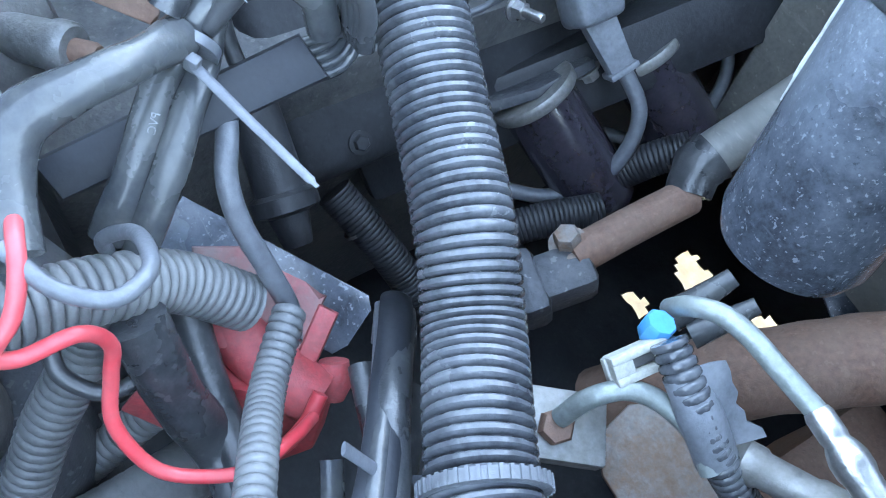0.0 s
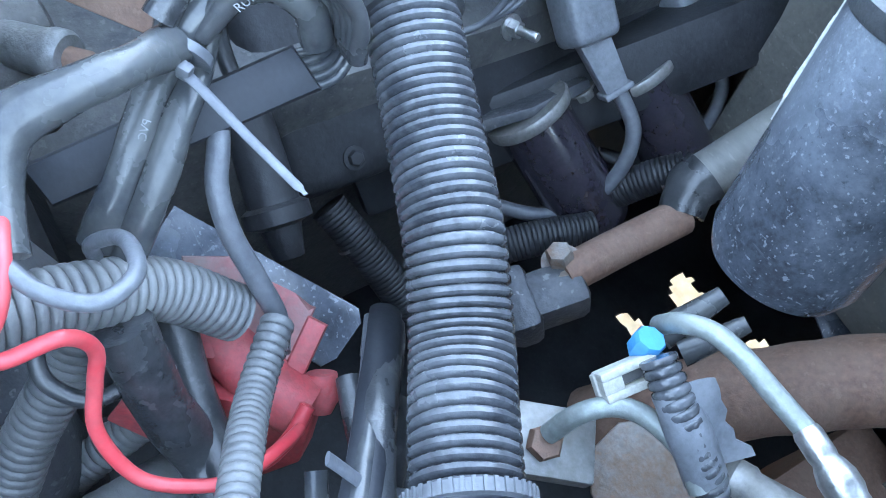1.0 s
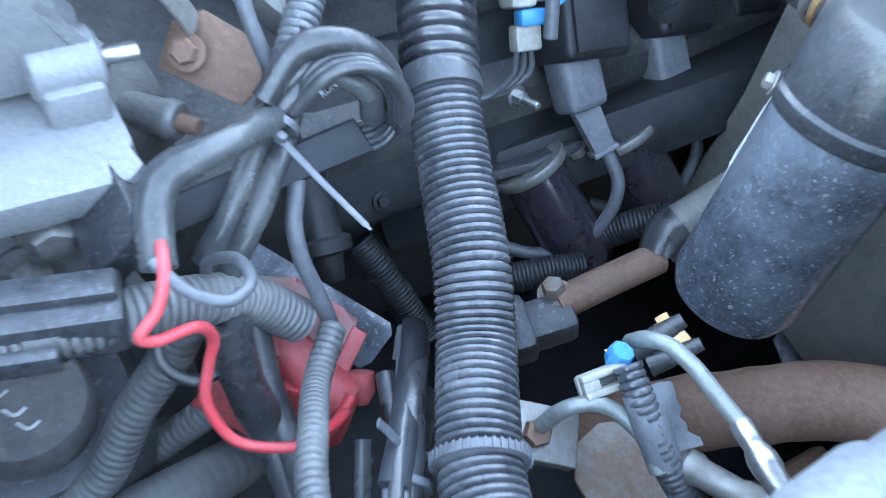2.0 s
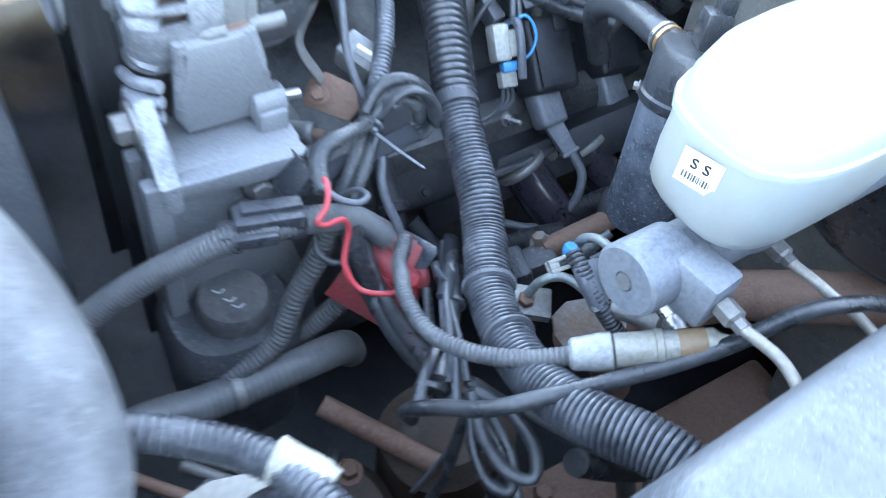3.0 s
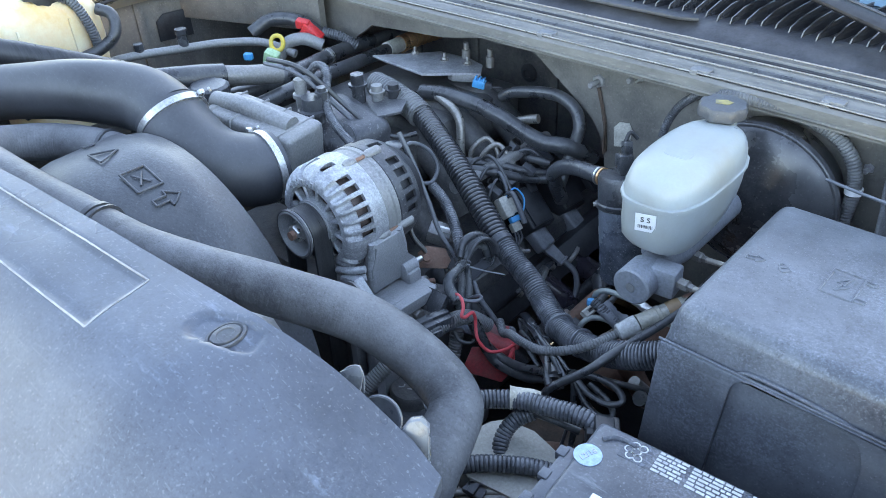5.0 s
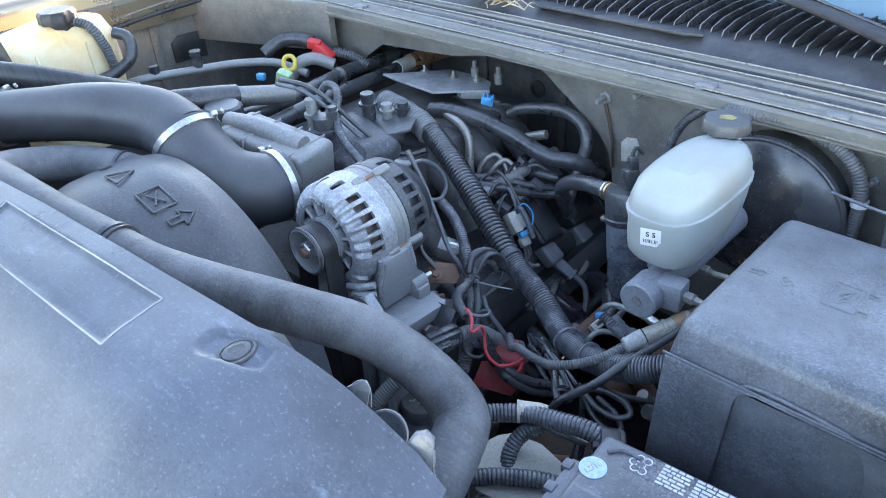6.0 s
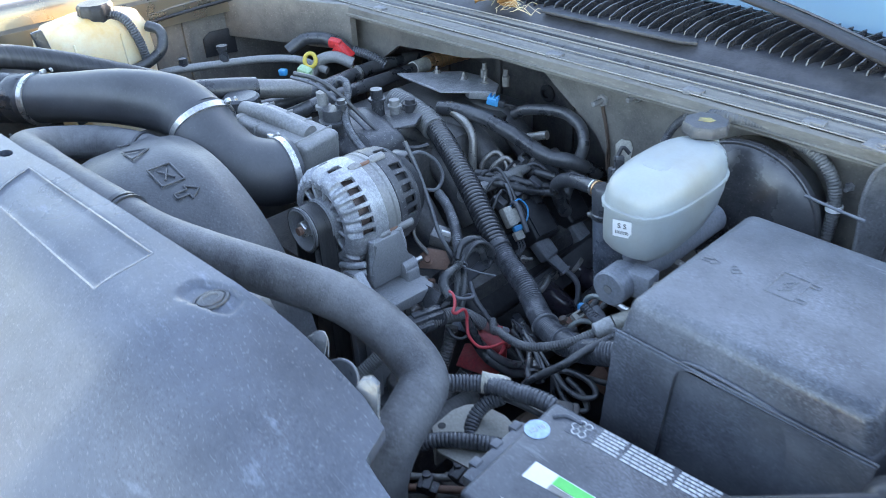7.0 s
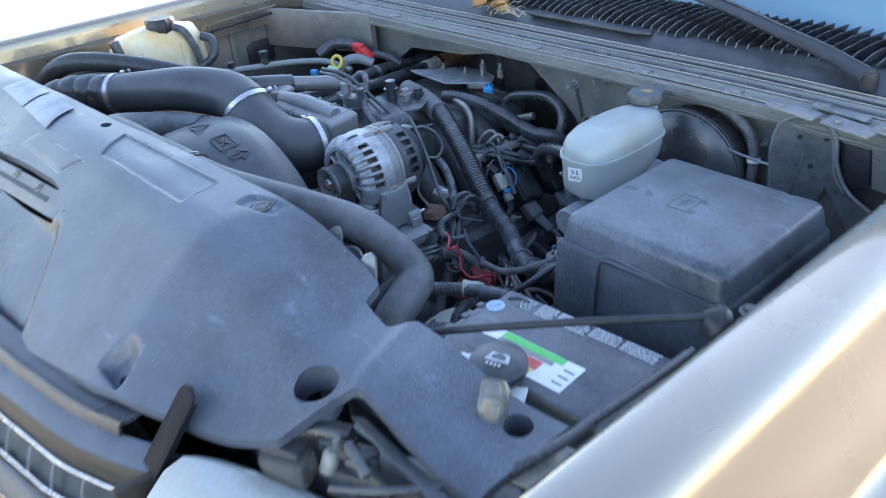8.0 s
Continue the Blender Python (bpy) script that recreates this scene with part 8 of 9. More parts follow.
for pts, r, mt in (([(0.300, 0.700, 0.70), (0.34, 0.73, 0.69), (0.40, 0.76, 0.70)], 0.010, "rust"), ([(0.33, 0.62, 0.68), (0.39, 0.65, 0.685), (0.45, 0.69, 0.70)], 0.013, "dullsteel"), ([(0.48, 0.80, 0.82), (0.49, 0.86, 0.76), (0.50, 0.93, 0.70), (0.50, 0.98, 0.58), (0.46, 1.0, 0.55)], 0.010, "rubber"), ([(0.45, 0.84, 0.80), (0.47, 0.88, 0.74), (0.50, 0.90, 0.66), (0.47, 0.92, 0.565)], 0.0085, "dullsteel")):
    hose_thing("low_pipe", pts, r, mt, "grimy pipe running low beside the engine", "pipe", "low pipes", seg=12)
rail_ = thing("frame_rail", (0.45, 0.70, 0.44), "dark rusty chassis frame rail under the bay", "frame rail")
part("side_wall", box(B(), (0.07, 1.0, 0.14), pose(0.44, 0.72, 0.50, 0, 0, -3), 0.008), "rust", rail_)
for k in range(4):
    part("bolt", bolt(B(), (0.40 + 0.012 * k, 0.55 + 0.11 * k, 0.570), (0, 0, 1), 0.010, 0.010), "rust", rail_, "rusty frame bolt")

rng = random.Random(77)
for pts, r, mt in (([(0.30, 0.56, 0.66), (0.36, 0.60, 0.675), (0.43, 0.62, 0.68), (0.50, 0.66, 0.67)], 0.012, "engine"), ([(0.33, 0.70, 0.66), (0.36, 0.66, 0.67), (0.40, 0.60, 0.69), (0.42, 0.54, 0.72)], 0.007, "rubber"),
                   ([(0.44, 0.60, 0.70), (0.47, 0.66, 0.70), (0.49, 0.74, 0.71), (0.50, 0.80, 0.72)], 0.006, "rust"), ([(0.52, 0.70, 0.78), (0.50, 0.74, 0.77), (0.47, 0.77, 0.765), (0.42, 0.79, 0.75), (0.36, 0.80, 0.72)], 0.0065, "rubber")):
    hose_thing("low_pipe", pts, r, mt, "grimy pipe running low beside the engine", "pipe", "low pipes", seg=12)
for k, (x, y, z, a) in enumerate(((0.335, 0.585, 0.70, 30), (0.350, 0.630, 0.695, 10), (0.395, 0.560, 0.715, 50))):
    bm = box(B(), (0.030, 0.018, 0.016), pose(x, y, z, 8, 12, a), 0.003)
    box(bm, (0.012, 0.024, 0.010), pose(x, y, z + 0.010, 8, 12, a), 0.002)
    lathe(bm, [(0.006, 0), (0.006, 0.014), (0, 0.015)], pose(x - 0.006, y + 0.004, z + 0.006), 14)
    solo("frame_clip", bm, "alu_black", "grimy clip holding pipes to the frame", "clip", "frame clips")
    hose_thing("frame_pipe", [(x - 0.06, y - 0.05, z - 0.004), (x, y, z - 0.002), (x + 0.06, y + 0.045, z), (x + 0.12, y + 0.08, z - 0.02)], 0.0052, ("rust", "dullsteel", "rubber")[k], "thin grimy pipe along the frame", "pipe", "frame pipes")
gear = thing("steering_gear", (0.38, 0.66, 0.55), "rusty cast steering gear box with bolts", "steering gear")
part("housing", loft(B(), [(0.38, 0.66, 0.57, 0.06, 0.07, 3), (0.38, 0.66, 0.63, 0.062, 0.072, 3), (0.38, 0.66, 0.645, 0.05, 0.06, 2.6)]), "rust_dark", gear)
for dx, dy in ((-0.04, -0.045), (0.04, -0.04), (-0.035, 0.045), (0.04, 0.04)):
    part("bolt", bolt(B(), (0.38 + dx, 0.66 + dy, 0.643), (0, 0, 1), 0.009, 0.009), "rust", gear, "rusty cover bolt")
part("cover_plate", prism(B(), [(-0.03, -0.02), (0.03, -0.025), (0.035, 0.02), (-0.02, 0.03)], 0.004, pose(0.38, 0.66, 0.645), 0.001), "rust_grey", gear)

# ======== far side of the bay ========
tank = thing("coolant_tank", (-0.74, 0.66, 0.95), "yellowed translucent coolant tank with black cap", "coolant tank")
bm = loft(B(), [(-0.745, 0.665, 0.90, 0.060, 0.10, 3), (-0.745, 0.665, 1.06, 0.066, 0.112, 3.2), (-0.745, 0.665, 1.110, 0.064, 0.110, 3), (-0.745, 0.668, 1.136, 0.052, 0.095, 2.6), (-0.740, 0.672, 1.148, 0.03, 0.05, 2.2)])
part("shell", bm, "tank", tank)
bm = lathe(B(), [(0.029, 1.135), (0.029, 1.146), (0.034, 1.147), (0.034, 1.164), (0.030, 1.169), (0, 1.169)], pose(-0.722, 0.678, 0), 60, squash=lambda a: 1 + 0.03 * math.cos(10 * a))
part("cap", bm, "dark", tank, "black ribbed cap")
for y in (0.605, 0.70, 0.735):
    bm = box(B(), (0.006, 0.004, 0.14), pose(-0.679, y, 1.04), 0.0015)
    part("rib", bm, "tank", tank)
bm = box(B(), (0.012, 0.022, 0.20), pose(-0.688, 0.565, 1.05, 10, 0, 0), 0.003)
part("strap", bm, "rubber", tank, "black rubber strap")
hose_thing("coolant_overflow_hose", [(-0.705, 0.69, 1.150), (-0.685, 0.715, 1.135), (-0.672, 0.73, 1.09), (-0.668, 0.735, 1.04)], 0.0095, "loom", "black corrugated overflow hose", "hose", seg=12, rib=0.005, depth=0.0015)
hose_thing("coolant_side_hose", [(-0.690, 0.76, 1.11), (-0.668, 0.775, 1.10), (-0.652, 0.765, 1.07), (-0.66, 0.73, 1.045), (-0.68, 0.65, 1.03)], 0.011, "rubber", "black rubber coolant hose", "hose", seg=12)
hose_thing("heater_pipe", [(-0.70, 0.73, 1.00), (-0.655, 0.767, 1.018), (-0.63, 0.87, 1.012), (-0.605, 0.971, 1.003), (-0.56, 1.03, 0.995), (-0.50, 1.06, 0.975)], 0.0085, "alu_dark", "dull aluminium air-conditioning pipe", "pipe", seg=12)
bm = lathe(B(), [(0.010, 0), (0.010, 0.022), (0.012, 0.024), (0.012, 0.034), (0, 0.034)], pose(-0.628, 0.885, 1.016), 16)
solo("service_valve", bm, "plastic", "black service valve cap on the pipe", "valve")
bm = lathe(B(), [(0.010, 0), (0.010, 0.018), (0, 0.020)], pose(-0.647, 0.80, 1.022), 16)
solo("pipe_cap", bm, "plastic", "small black cap on the pipe", "cap")
hose_thing("breather_hose", [(-0.44, 0.62, 1.045), (-0.42, 0.69, 1.05), (-0.40, 0.76, 1.042), (-0.39, 0.82, 1.03)], 0.022, "rubber", "black rubber breather hose", "hose", seg=18)
hose_thing("dull_metal_joint", [(-0.39, 0.82, 1.03), (-0.375, 0.86, 1.022), (-0.36, 0.92, 1.01)], 0.018, "dullsteel", "dull steel hose joint", "pipe", seg=16)
HH1 = [(-0.40, 0.80, 0.985), (-0.40, 0.909, 0.980), (-0.42, 1.03, 0.978), (-0.445, 1.151, 0.972), (-0.45, 1.25, 0.965), (-0.45, 1.38, 0.955)]
heater = thing("heater_hose", (-0.42, 1.05, 0.97), "black rubber heater hose with spring clamp", "heater hose", "heater hoses")
part("tube", tube(B(), HH1, 0.0150, 16), "rubber", heater)
ring_at((-0.432, 1.09, 0.975), (-0.15, 1, 0), 0.0155, 0.008, 0.003, "clamp", "steel", heater, "steel spring clamp")
heater2 = thing("heater_hose", (-0.36, 1.1, 0.96), "black rubber heater hose with yellow joint", "heater hose", "heater hoses")
part("tube", tube(B(), [(-0.345, 0.85, 0.975), (-0.36, 0.98, 0.975), (-0.375, 1.10, 0.968), (-0.390, 1.22, 0.962)], 0.0135, 16), "rubber", heater2)
part("joint", tube(B(), [(-0.390, 1.215, 0.962), (-0.396, 1.26, 0.960)], 0.0165, 18), "white", heater2, "cream plastic joint")
part("joint", tube(B(), [(-0.396, 1.26, 0.960), (-0.402, 1.33, 0.957), (-0.41, 1.40, 0.95)], 0.019, 18, rib=0.022, depth=0.003), "brass", heater2, "dirty brass coupling")
dip = thing("dipstick", (-0.517, 1.03, 0.97), "engine oil dipstick with yellow ring handle", "dipstick")
bm = B()
dm = axis_frame((-0.517, 1.030, 1.003), (0.5, -0.7, 0.35))
tube(bm, [dm @ V(0.015 * math.cos(a), 0.013 * math.sin(a), 0) for a in (2 * math.pi * k / 14 for k in range(15))], 0.0045, 8)
part("handle", bm, "yellow", dip, "yellow plastic ring")
part("tube", tube(B(), [(-0.515, 1.03, 0.990), (-0.505, 1.02, 0.96), (-0.49, 1.0, 0.90)], 0.006, 10), "dullsteel", dip)
bm = B()
box(bm, (0.030, 0.024, 0.030), pose(-0.500, 1.000, 0.985, 10, 20, 30), 0.005)
solo("green_connector", bm, "green", "pale green plastic connector", "connector")
bm = B()
box(bm, (0.018, 0.014, 0.014), pose(-0.545, 0.975, 0.985, 0, 0, 30), 0.003)
solo("blue_plug", bm, "blue", "small bright blue plastic plug", "connector", "blue plugs")
redc = thing("jump_terminal", (-0.504, 1.104, 0.99), "bright red plastic jump-start cap", "cap")
bm = B()
box(bm, (0.045, 0.022, 0.032), pose(-0.500, 1.108, 1.004, 15, 40, 25), 0.004)
box(bm, (0.030, 0.018, 0.020), pose(-0.515, 1.100, 1.024, 15, 10, 25), 0.004)
part("lid", bm, "redcap", redc)
hose_thing("bypass_hose", [(-0.62, 1.04, 1.00), (-0.605, 1.075, 1.02), (-0.57, 1.10, 1.025), (-0.53, 1.12, 1.015), (-0.50, 1.14, 0.99)], 0.014, "rubber", "black curved bypass hose", "hose", seg=14)
hose_thing("silver_elbow", [(-0.53, 1.04, 0.97), (-0.52, 1.06, 0.995), (-0.50, 1.085, 1.000), (-0.47, 1.11, 0.985)], 0.013, "alu_dark", "dull aluminium elbow pipe", "pipe", seg=14)
hose_thing("ribbed_small_loom", [(-0.49, 1.13, 1.005), (-0.46, 1.15, 0.995), (-0.43, 1.17, 0.975)], 0.011, "loom", "black corrugated tube near the firewall", "wiring loom", seg=12, rib=0.005, depth=0.0015)
hose_thing("vacuum_tube", [(-0.260, 0.832, 1.086), (-0.206, 0.840, 1.0863), (-0.182, 0.850, 1.0756), (-0.161, 0.865, 1.0514), (-0.140, 0.880, 1.0239), (-0.104, 0.890, 0.9988), (-0.078, 0.910, 0.975), (-0.058, 0.930, 0.9695), (-0.044, 0.950, 0.972)], 0.0040, "rubber", "thin black vacuum tube across the manifold", "hose", "vacuum tubes", seg=10)
hose_thing("vacuum_tube", [(-0.262, 0.826, 1.080), (-0.206, 0.831, 1.0810), (-0.184, 0.841, 1.0700), (-0.163, 0.856, 1.0455), (-0.142, 0.871, 1.0180), (-0.108, 0.882, 0.9930), (-0.082, 0.902, 0.968), (-0.060, 0.922, 0.962)], 0.0034, "wire", "thin grey vacuum tube across the manifold", "hose", "vacuum tubes", seg=10)
hose_thing("sensor_loom", [(-0.240, 0.895, 1.045), (-0.225, 0.900, 1.062), (-0.205, 0.900, 1.0640), (-0.185, 0.890, 1.056), (-0.174, 0.878, 1.045), (-0.152, 0.855, 1.0326), (-0.105, 0.830, 1.0183), (-0.046, 0.810, 1.0104), (-0.019, 0.800, 1.011), (0.030, 0.800, 1.024), (0.058, 0.812, 1.016)], 0.0074, "loom", "thin corrugated black tube over the manifold", "wiring loom", seg=12, rib=0.0042, depth=0.0014)
hose_thing("curved_metal_tube", [(-0.150, 1.090, 0.975), (-0.105, 1.080, 0.970), (-0.070, 1.072, 0.962), (-0.052, 1.066, 0.945), (-0.042, 1.055, 0.905), (-0.035, 1.05, 0.86)], 0.0080, "tubesteel", "bent bare steel fuel tube", "pipe", seg=14)
for k, (dx, dz) in enumerate(((0.0, 0.0), (0.024, -0.004))):
    hose_thing("small_steel_loop", [(-0.015 + dx, 1.050, 0.865 + dz), (-0.020 + dx, 1.060, 0.905 + dz), (-0.002 + dx, 1.080, 0.925 + dz), (0.022 + dx, 1.080, 0.905 + dz), (0.030 + dx, 1.070, 0.87 + dz)], 0.0046, "tubesteel", "thin bent steel tube", "pipe", "steel tubes", seg=10)
hose_thing("fat_heater_hose", [(-0.160, 1.085, 0.970), (-0.118, 1.090, 0.9756), (-0.047, 1.095, 0.9745), (0.0126, 1.10, 0.9626), (0.058, 1.11, 0.9418), (0.0955, 1.12, 0.930), (0.122, 1.13, 0.930), (0.138, 1.15, 0.918), (0.146, 1.19, 0.89)], 0.0140, "rubber", "thick black rubber hose", "hose", seg=18)
hose_thing("arched_hose", [(-0.040, 1.168, 0.962), (-0.015, 1.17, 0.9767), (0.031, 1.175, 0.9877), (0.083, 1.175, 0.9925), (0.1193, 1.17, 0.9785), (0.1345, 1.16, 0.9541), (0.1323, 1.15, 0.9246), (0.130, 1.13, 0.885), (0.126, 1.12, 0.85)], 0.0105, "rubber", "black hose arching to the firewall", "hose", seg=14)
hose_thing("check_valve", [(0.004, 1.16, 0.930), (0.022, 1.165, 0.936), (0.042, 1.17, 0.942)], 0.0085, "tubesteel", "small steel check valve", "valve", seg=12)
bm = prism(B(), [(-0.026, -0.012), (0.022, -0.018), (0.030, 0.010), (-0.004, 0.020), (-0.024, 0.010)], 0.004, frame_xyz((0.070, 1.130, 0.895), (0.8, 0.3, -0.4), (-0.3, 0.8, 0.4)), 0.001)
solo("torn_flap", bm, "shroud", "dusty tilted plastic flap on the harness", "flap")
for k, pts in enumerate(([(0.000, 1.02, 0.905), (0.040, 1.05, 0.900), (0.080, 1.085, 0.885), (0.110, 1.13, 0.87)], [(0.020, 0.985, 0.915), (0.060, 1.02, 0.905), (0.100, 1.075, 0.880), (0.135, 1.12, 0.875)], [(0.050, 1.12, 0.880), (0.075, 1.105, 0.900), (0.105, 1.12, 0.895)])):
    hose_thing("harness_branch", pts, 0.0075, "rubber", "taped black harness branch over the coils", "wiring loom", "harness branches", seg=10, wobble=0.1)
for k, (x, y, z) in enumerate(((0.075, 1.045, 0.885), (0.098, 1.135, 0.868), (0.040, 1.105, 0.905))):
    bm = B()
    box(bm, (0.026, 0.016, 0.016), pose(x, y, z, 10, 35, 40 * k), 0.003)
    box(bm, (0.012, 0.018, 0.006), pose(x, y, z + 0.010, 10, 35, 40 * k), 0.001)
    solo("harness_plug", bm, "plastic", "small black harness plug", "connector", "harness plugs")
rng = random.Random(58)
for k in range(9):
    x, y = rng.uniform(0.0, 0.13), rng.uniform(0.99, 1.14)
    z = 0.895 - 0.35 * max(0, x - 0.05) + rng.uniform(-0.01, 0.02)
    a, L = rng.uniform(0, 6.28), rng.uniform(0.03, 0.06)
    d = V(math.cos(a), math.sin(a), 0)
    hose_thing("harness_wire", [V(x, y, z) - d * L + V(0, 0, -0.03), V(x, y, z) - d * L * 0.4, V(x, y, z) + V(0, 0, 0.012), V(x, y, z) + d * L * 0.5, V(x, y, z) + d * L + V(0, 0, -0.03)], rng.choice((0.0025, 0.0032, 0.0045)), rng.choice(("rubber", "dark", "rubber", "wire")), "thin looping harness wire over the coils", "wire", "harness wires")
bc = thing("blue_sensor_plug", (-0.09, 1.17, 0.97), "blue sensor plug with black leads", "connector")
bq = pose(-0.078, 1.150, 0.985, 0, 10, 25)
bm = box(B(), (0.024, 0.015, 0.016), bq, 0.003)
box(bm, (0.010, 0.020, 0.010), bq @ pose(0.004, 0, 0.004), 0.002)
part("shell", bm, "blue", bc)
for k in range(3):
    part("latch_rib", box(B(), (0.003, 0.012, 0.012), bq @ pose(-0.008 + 0.008 * k, 0, 0.007), 0.001), "blue", bc)
part("seal_end", box(B(), (0.014, 0.013, 0.013), bq @ pose(0.018, 0, 0), 0.003), "dark", bc)
bm = B()
for k in range(3):
    tube(bm, [bq @ V(0.022, -0.004 + 0.004 * k, 0), bq @ V(0.040, 0.004, -0.004 * k), bq @ V(0.055, 0.020, -0.02)], 0.0022, 6)
part("leads", bm, "dark", bc)

# brake booster vacuum tube arching over the booster
bt = thing("booster_vacuum_tube", (0.45, 1.18, 1.08), "dusty corrugated tube arching over the brake booster", "hose")
BT = [(0.372, 1.150, 1.078), (0.388, 1.150, 1.081), (0.432, 1.155, 1.081), (0.478, 1.158, 1.075), (0.532, 1.160, 1.058), (0.561, 1.160, 1.028), (0.570, 1.160, 0.995), (0.570, 1.158, 0.955), (0.566, 1.156, 0.90), (0.56, 1.15, 0.85)]
part("tube", tube(B(), BT, 0.0096, 16, rib=0.0046, depth=0.0011), "loom_grey", bt)
part("lead_in", tube(B(), [(0.272, 1.188, 0.97), (0.280, 1.188, 1.000), (0.298, 1.188, 1.032), (0.332, 1.180, 1.060), (0.372, 1.150, 1.078)], 0.0068, 12, rib=0.004, depth=0.001), "loom", bt)
ring_at((0.5705, 1.160, 0.99), (0.05, 0.0, -1), 0.0097, 0.009, 0.002, "tape_band", "label", bt, "pale tape band")

# firewall details
for k, (x, y, z) in enumerate(((0.149, 1.185, 1.033), (0.218, 1.173, 1.058))):
    bm = bolt(B(), (x, 1.198, z), (0, -1, 0), 0.012, 0.012, True, 0.024, 0.005)
    solo("firewall_stud", bm, "alu_dark", "dull stud on the firewall", "stud", "firewall studs")
bm = B()
rng = random.Random(12)
for k in range(9):
    p = V(0.146 + rng.uniform(-0.003, 0.003), 1.188, 1.032)
    pts = [p]
    for j in range(5):
        p = p + V(rng.uniform(-0.002, 0.0035) + (0.007 if j < 3 else 0.001), rng.uniform(-0.003, 0.002), -0.024)
        pts.append(p)
    tube(bm, pts, 0.0014, 6)
solo("frayed_strap", bm, "rust_dark", "frayed braided earth strap hanging on the firewall", "earth strap")
bm = lathe(B(), [(0.022, 0), (0.022, 0.004), (0.016, 0.010), (0.009, 0.010), (0.008, 0.006), (0, 0.006)], axis_frame((-0.408, 1.199, 1.068), (0, -1, 0)), 26)
solo("firewall_grommet", bm, "dark", "round black rubber grommet", "grommet", "grommets")
bm = lathe(B(), [(0.020, 0), (0.020, 0.004), (0.014, 0.008), (0.010, 0.008), (0.009, 0.003), (0, 0.003)], axis_frame((-0.170, 1.423, 0.898), (0, -1, 0)), 26)
solo("firewall_grommet", bm, "dark", "round black rubber grommet", "grommet", "grommets")
bm = lathe(B(), [(0.036, 0), (0.036, 0.006), (0.030, 0.010), (0.024, 0.004)], axis_frame((0.335, 1.199, 1.050), (0, -1, 0)), 30)
solo("firewall_grommet", bm, "firewall", "pale oval firewall opening ring", "grommet", "grommets")
bm = B()
box(bm, (0.040, 0.006, 0.044), pose(0.575, 1.196, 1.012), 0.002)
bolt(bm, (0.575, 1.193, 1.012 + 0.002), (0, -1, 0), 0.007, 0.008, True, 0.012)
solo("bracket_stud", bm, "alu", "dull steel bracket with stud", "bracket")

bm = lathe(B(), [(0.034, 0.0), (0.028, 0.003), (0.016, 0.0075), (0.008, 0.009), (0, 0.009)], axis_frame((0.147, 1.199, 1.034), (0, -1, 0)), 32, squash=lambda a: 1 + 0.12 * math.cos(2 * a))
solo("firewall_bulge", bm, "firewall", "soft pressed bulge round the firewall stud", "bulge", kind="structure")
bm = bolt(B(), (0.066, 1.198, 1.066), (0.1, -1, 0), 0.006, 0.006, True, 0.020, 0.0028)
solo("firewall_stud", bm, "alu_dark", "thin dull stud on the firewall", "stud", "firewall studs")
bm = lathe(B(), [(0.013, 0.0), (0.013, 0.003), (0.009, 0.006), (0.006, 0.003), (0, 0.003)], axis_frame((0.046, 1.198, 1.048), (0, -1, 0)), 24)
solo("firewall_grommet", bm, "alu_dark", "small round grommet at the firewall edge", "grommet", "grommets")
# wheel-arch splash panel beside the fuse box
ARCH_ = [(0.626, 0.80), (0.620, 0.90), (0.6165, 0.98), (0.6117, 1.031), (0.6206, 1.0765), (0.6449, 1.0945), (0.6650, 1.0985), (0.6894, 1.0985), (0.7096, 1.0779), (0.7197, 1.0325), (0.7402, 0.9962), (0.7725, 0.9746), (0.805, 0.962), (0.825, 0.955), (0.825, 0.80)]
rows = []
for k in range(7):
    q = 1 - k / 6 * 0.98
    rows.append([V(0.690 + (x - 0.690) * q, 1.134 + 0.046 * (1 - q ** 2.2) + 0.003 * noise.noise((x * 20, q * 6, 2)), 0.965 + (z - 0.965) * q) for x, z in ARCH_])
splash = solo("splash_shield", sheet(B(), rows, 0.003), "shield", "dusty grey dished plastic wheel splash shield", "splash shield")
part("rim", tube(B(), [(x, 1.133, z) for x, z in ARCH_[:-1]], 0.0034, 10), "shield", splash, "rolled plastic rim")
part("fold", tube(B(), [(0.655, 1.148, 0.88), (0.650, 1.146, 0.97), (0.662, 1.148, 1.03)], 0.004, 8, flat=0.5), "shield", splash)
# pale strip paints the highlight on the shield's inner rim
part("inner_lip", tube(B(), [(0.700, 1.146, 1.070), (0.7085, 1.144, 1.040), (0.716, 1.142, 1.010), (0.735, 1.140, 0.985)], 0.0026, 8), "seal", splash, "pale inner lip, rim highlight put into its colour")
for x, z in ((0.648, 1.055), (0.690, 1.062), (0.672, 1.010)):
    part("rivet", lathe(B(), [(0.0042, 0), (0.0036, 0.002), (0, 0.0026)], axis_frame((x, 1.150, z), (0, -1, 0)), 14), "dark", splash)
# solid dark block stands in for the shaded hollow beside the shield
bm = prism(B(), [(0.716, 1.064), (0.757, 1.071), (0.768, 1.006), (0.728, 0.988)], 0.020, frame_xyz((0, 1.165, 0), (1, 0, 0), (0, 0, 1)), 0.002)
solo("cavity_shade_block", bm, "dark", "solid dark block for the shade between the splash shield and the wing", "opening", kind="structure")
bm = prism(B(), [(0.757, 1.074), (0.812, 1.080), (0.826, 0.995), (0.770, 1.000)], 0.012, frame_xyz((0, 1.160, 0), (1, 0, 0), (0, 0, 1)), 0.003)
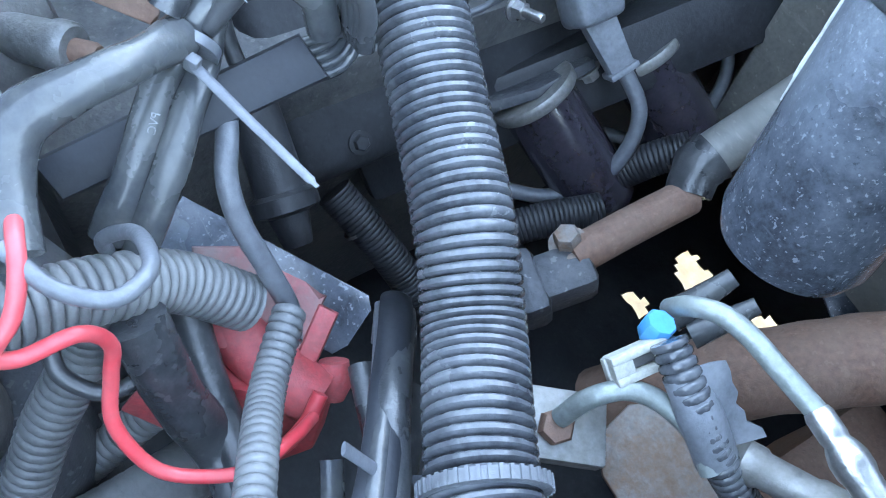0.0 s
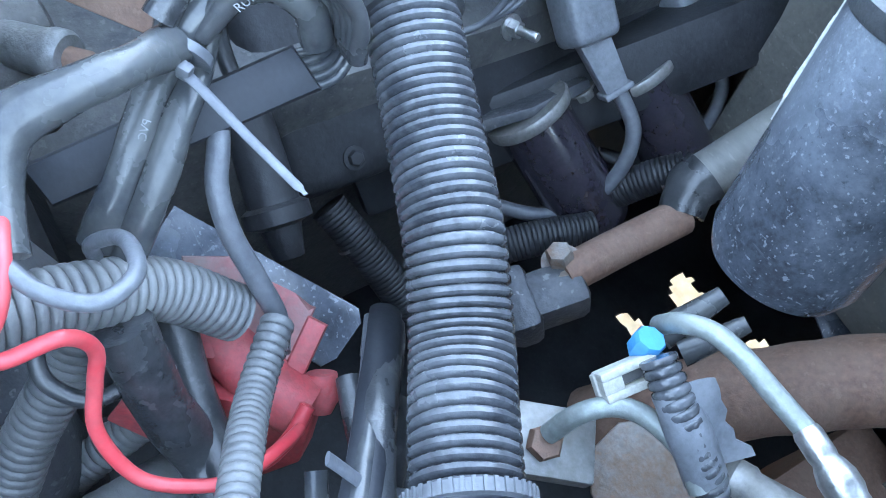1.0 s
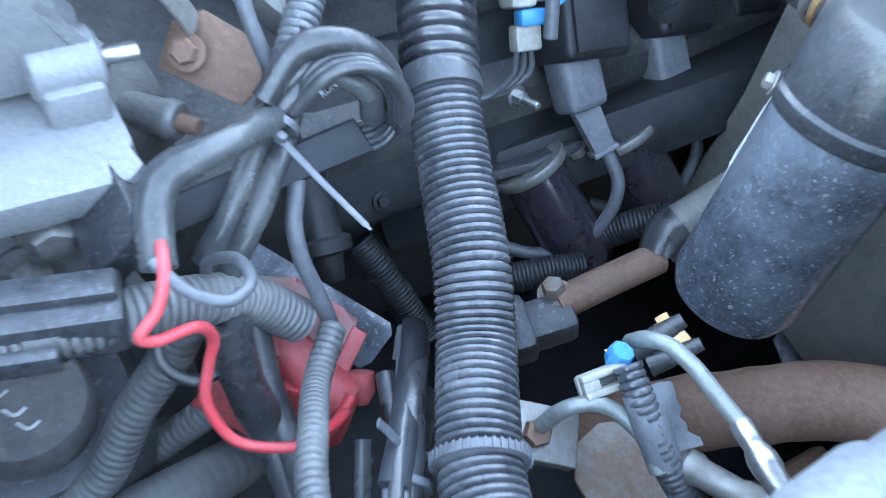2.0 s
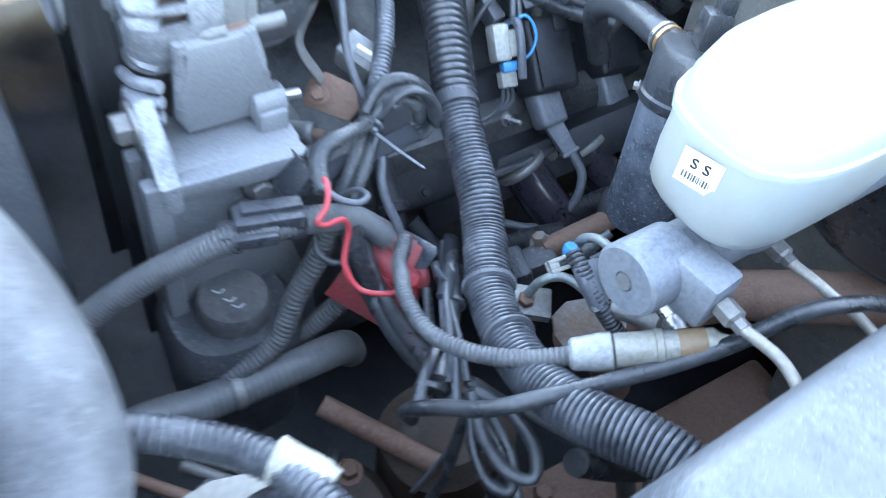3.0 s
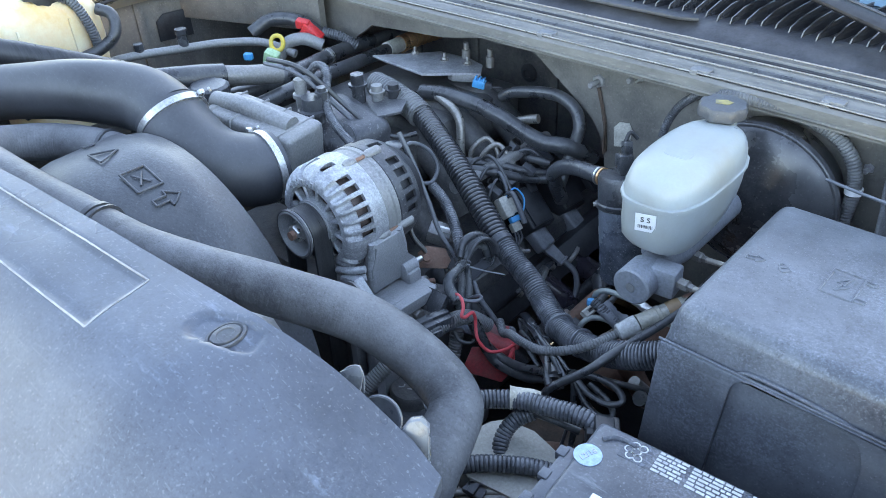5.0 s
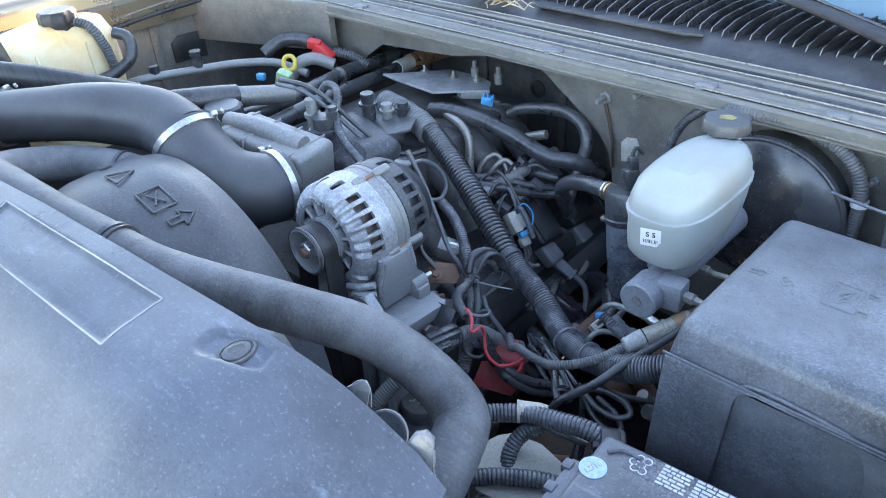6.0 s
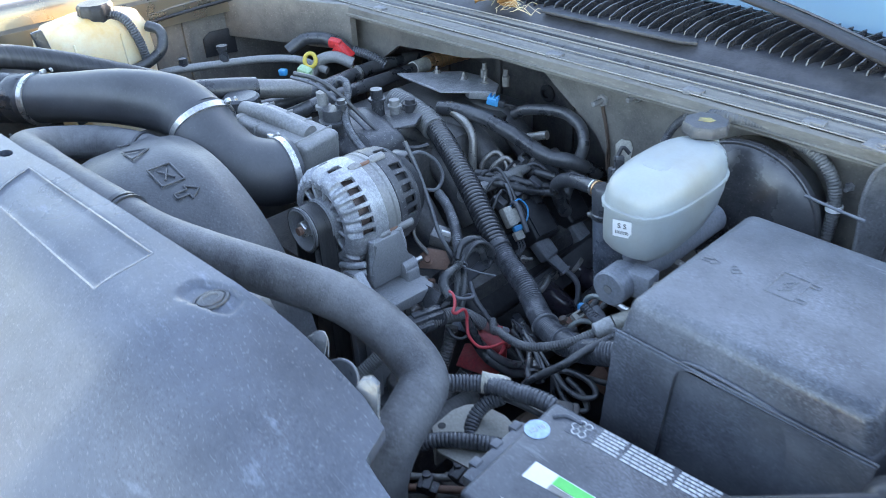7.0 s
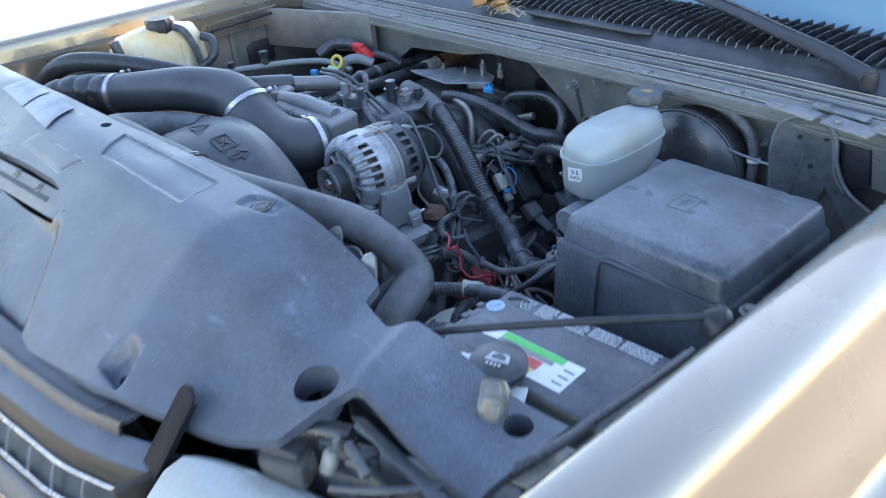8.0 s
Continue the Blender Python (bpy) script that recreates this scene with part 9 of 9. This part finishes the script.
solo("hinge_reinforcement", bm, "panelgrey", "dusty grey steel reinforcement beside the hood hinge", "body panel", kind="structure")
bm = tube(B(), [(0.545, 1.115, 1.018), (0.59, 1.098, 1.022), (0.635, 1.086, 1.025)], 0.0022, 6)
solo("loose_tie_tail", bm, "boot", "pale cable-tie tail sticking out", "cable tie")

# pressed beads on the firewall, dark disc painting the shaded opening behind the cap
for pts in ([(0.045, 1.197, 1.030), (0.075, 1.197, 1.062), (0.13, 1.197, 1.074), (0.20, 1.197, 1.070), (0.222, 1.197, 1.052)], [(0.105, 1.197, 1.000), (0.115, 1.197, 1.035), (0.149, 1.197, 1.050), (0.182, 1.197, 1.035), (0.19, 1.197, 1.00)], [(-0.62, 1.197, 1.072), (-0.45, 1.197, 1.078), (-0.2, 1.197, 1.076), (0.02, 1.197, 1.074)]):
    solo("firewall_bead", tube(B(), pts, 0.005, 8, flat=0.5), "firewall", "pressed ridge in the firewall metal", "ridge", "firewall ridges", kind="structure")
bm = lathe(B(), [(0.025, 0), (0.025, 0.0015), (0, 0.0015)], axis_frame((0.335, 1.199, 1.050), (0, -1, 0)), 30)
solo("opening_shade_disc", bm, "dark", "dark disc for the shade inside a firewall opening", "opening", kind="structure")
column = hose_thing("steering_column_tube", [(0.2507, 1.0801, 0.7384), (0.2527, 1.0966, 0.7514), (0.2595, 1.1294, 0.7890), (0.2663, 1.1741, 0.8371)], 0.0150, "panelgrey", "pale grey steering column tube through the firewall", "steering column", seg=18)

part("boot", tube(B(), [(0.2512, 1.0853, 0.7425), (0.2516, 1.0778, 0.7369), (0.2556, 1.0713, 0.7306), (0.2610, 1.0654, 0.7251)], 0.0178, 20, taper=lambda t: 1.0 - 0.22 * t - 0.04 * math.sin(12 * t)), "rubber", column, "black rubber boot")

# litter on the cowl
rng = random.Random(21)
for k in range(7):
    x, y = -0.185 + rng.uniform(-0.03, 0.045), 1.262 + rng.uniform(-0.02, 0.02)
    m = pose(x, y, 1.134 + 0.004 * k % 0.016, rng.uniform(-25, 25), rng.uniform(-25, 25), rng.uniform(0, 360))
    bm = B()
    rows = [[m @ V(u * 1.8, v * 0.017 * math.sin(math.pi * (u + 0.016) / 0.032 + 0.05), 0.008 * v * v) for v in (-1, -0.4, 0, 0.4, 1)] for u in (-0.015, -0.008, 0, 0.008, 0.015)]
    sheet(bm, rows, 0.0006)
    solo("dry_leaf", bm, "leaf", "curled orange-brown dry leaf on the cowl", "leaf", "dry leaves")
bm = B()
for k in range(26):
    x, y = rng.uniform(-0.24, -0.06), 1.262 + rng.uniform(-0.02, 0.025)
    a = rng.uniform(0, 6.28)
    L = rng.uniform(0.02, 0.05)
    p = V(x, y, 1.122 + rng.uniform(0, 0.01))
    tube(bm, [p, p + V(math.cos(a) * L * 0.5, math.sin(a) * L * 0.5, rng.uniform(0.002, 0.015)), p + V(math.cos(a) * L, math.sin(a) * L, rng.uniform(0, 0.02))], 0.0006, 4)
solo("dry_grass", bm, "straw", "dry grass blades caught in the cowl", "dry grass", kind="stuff")
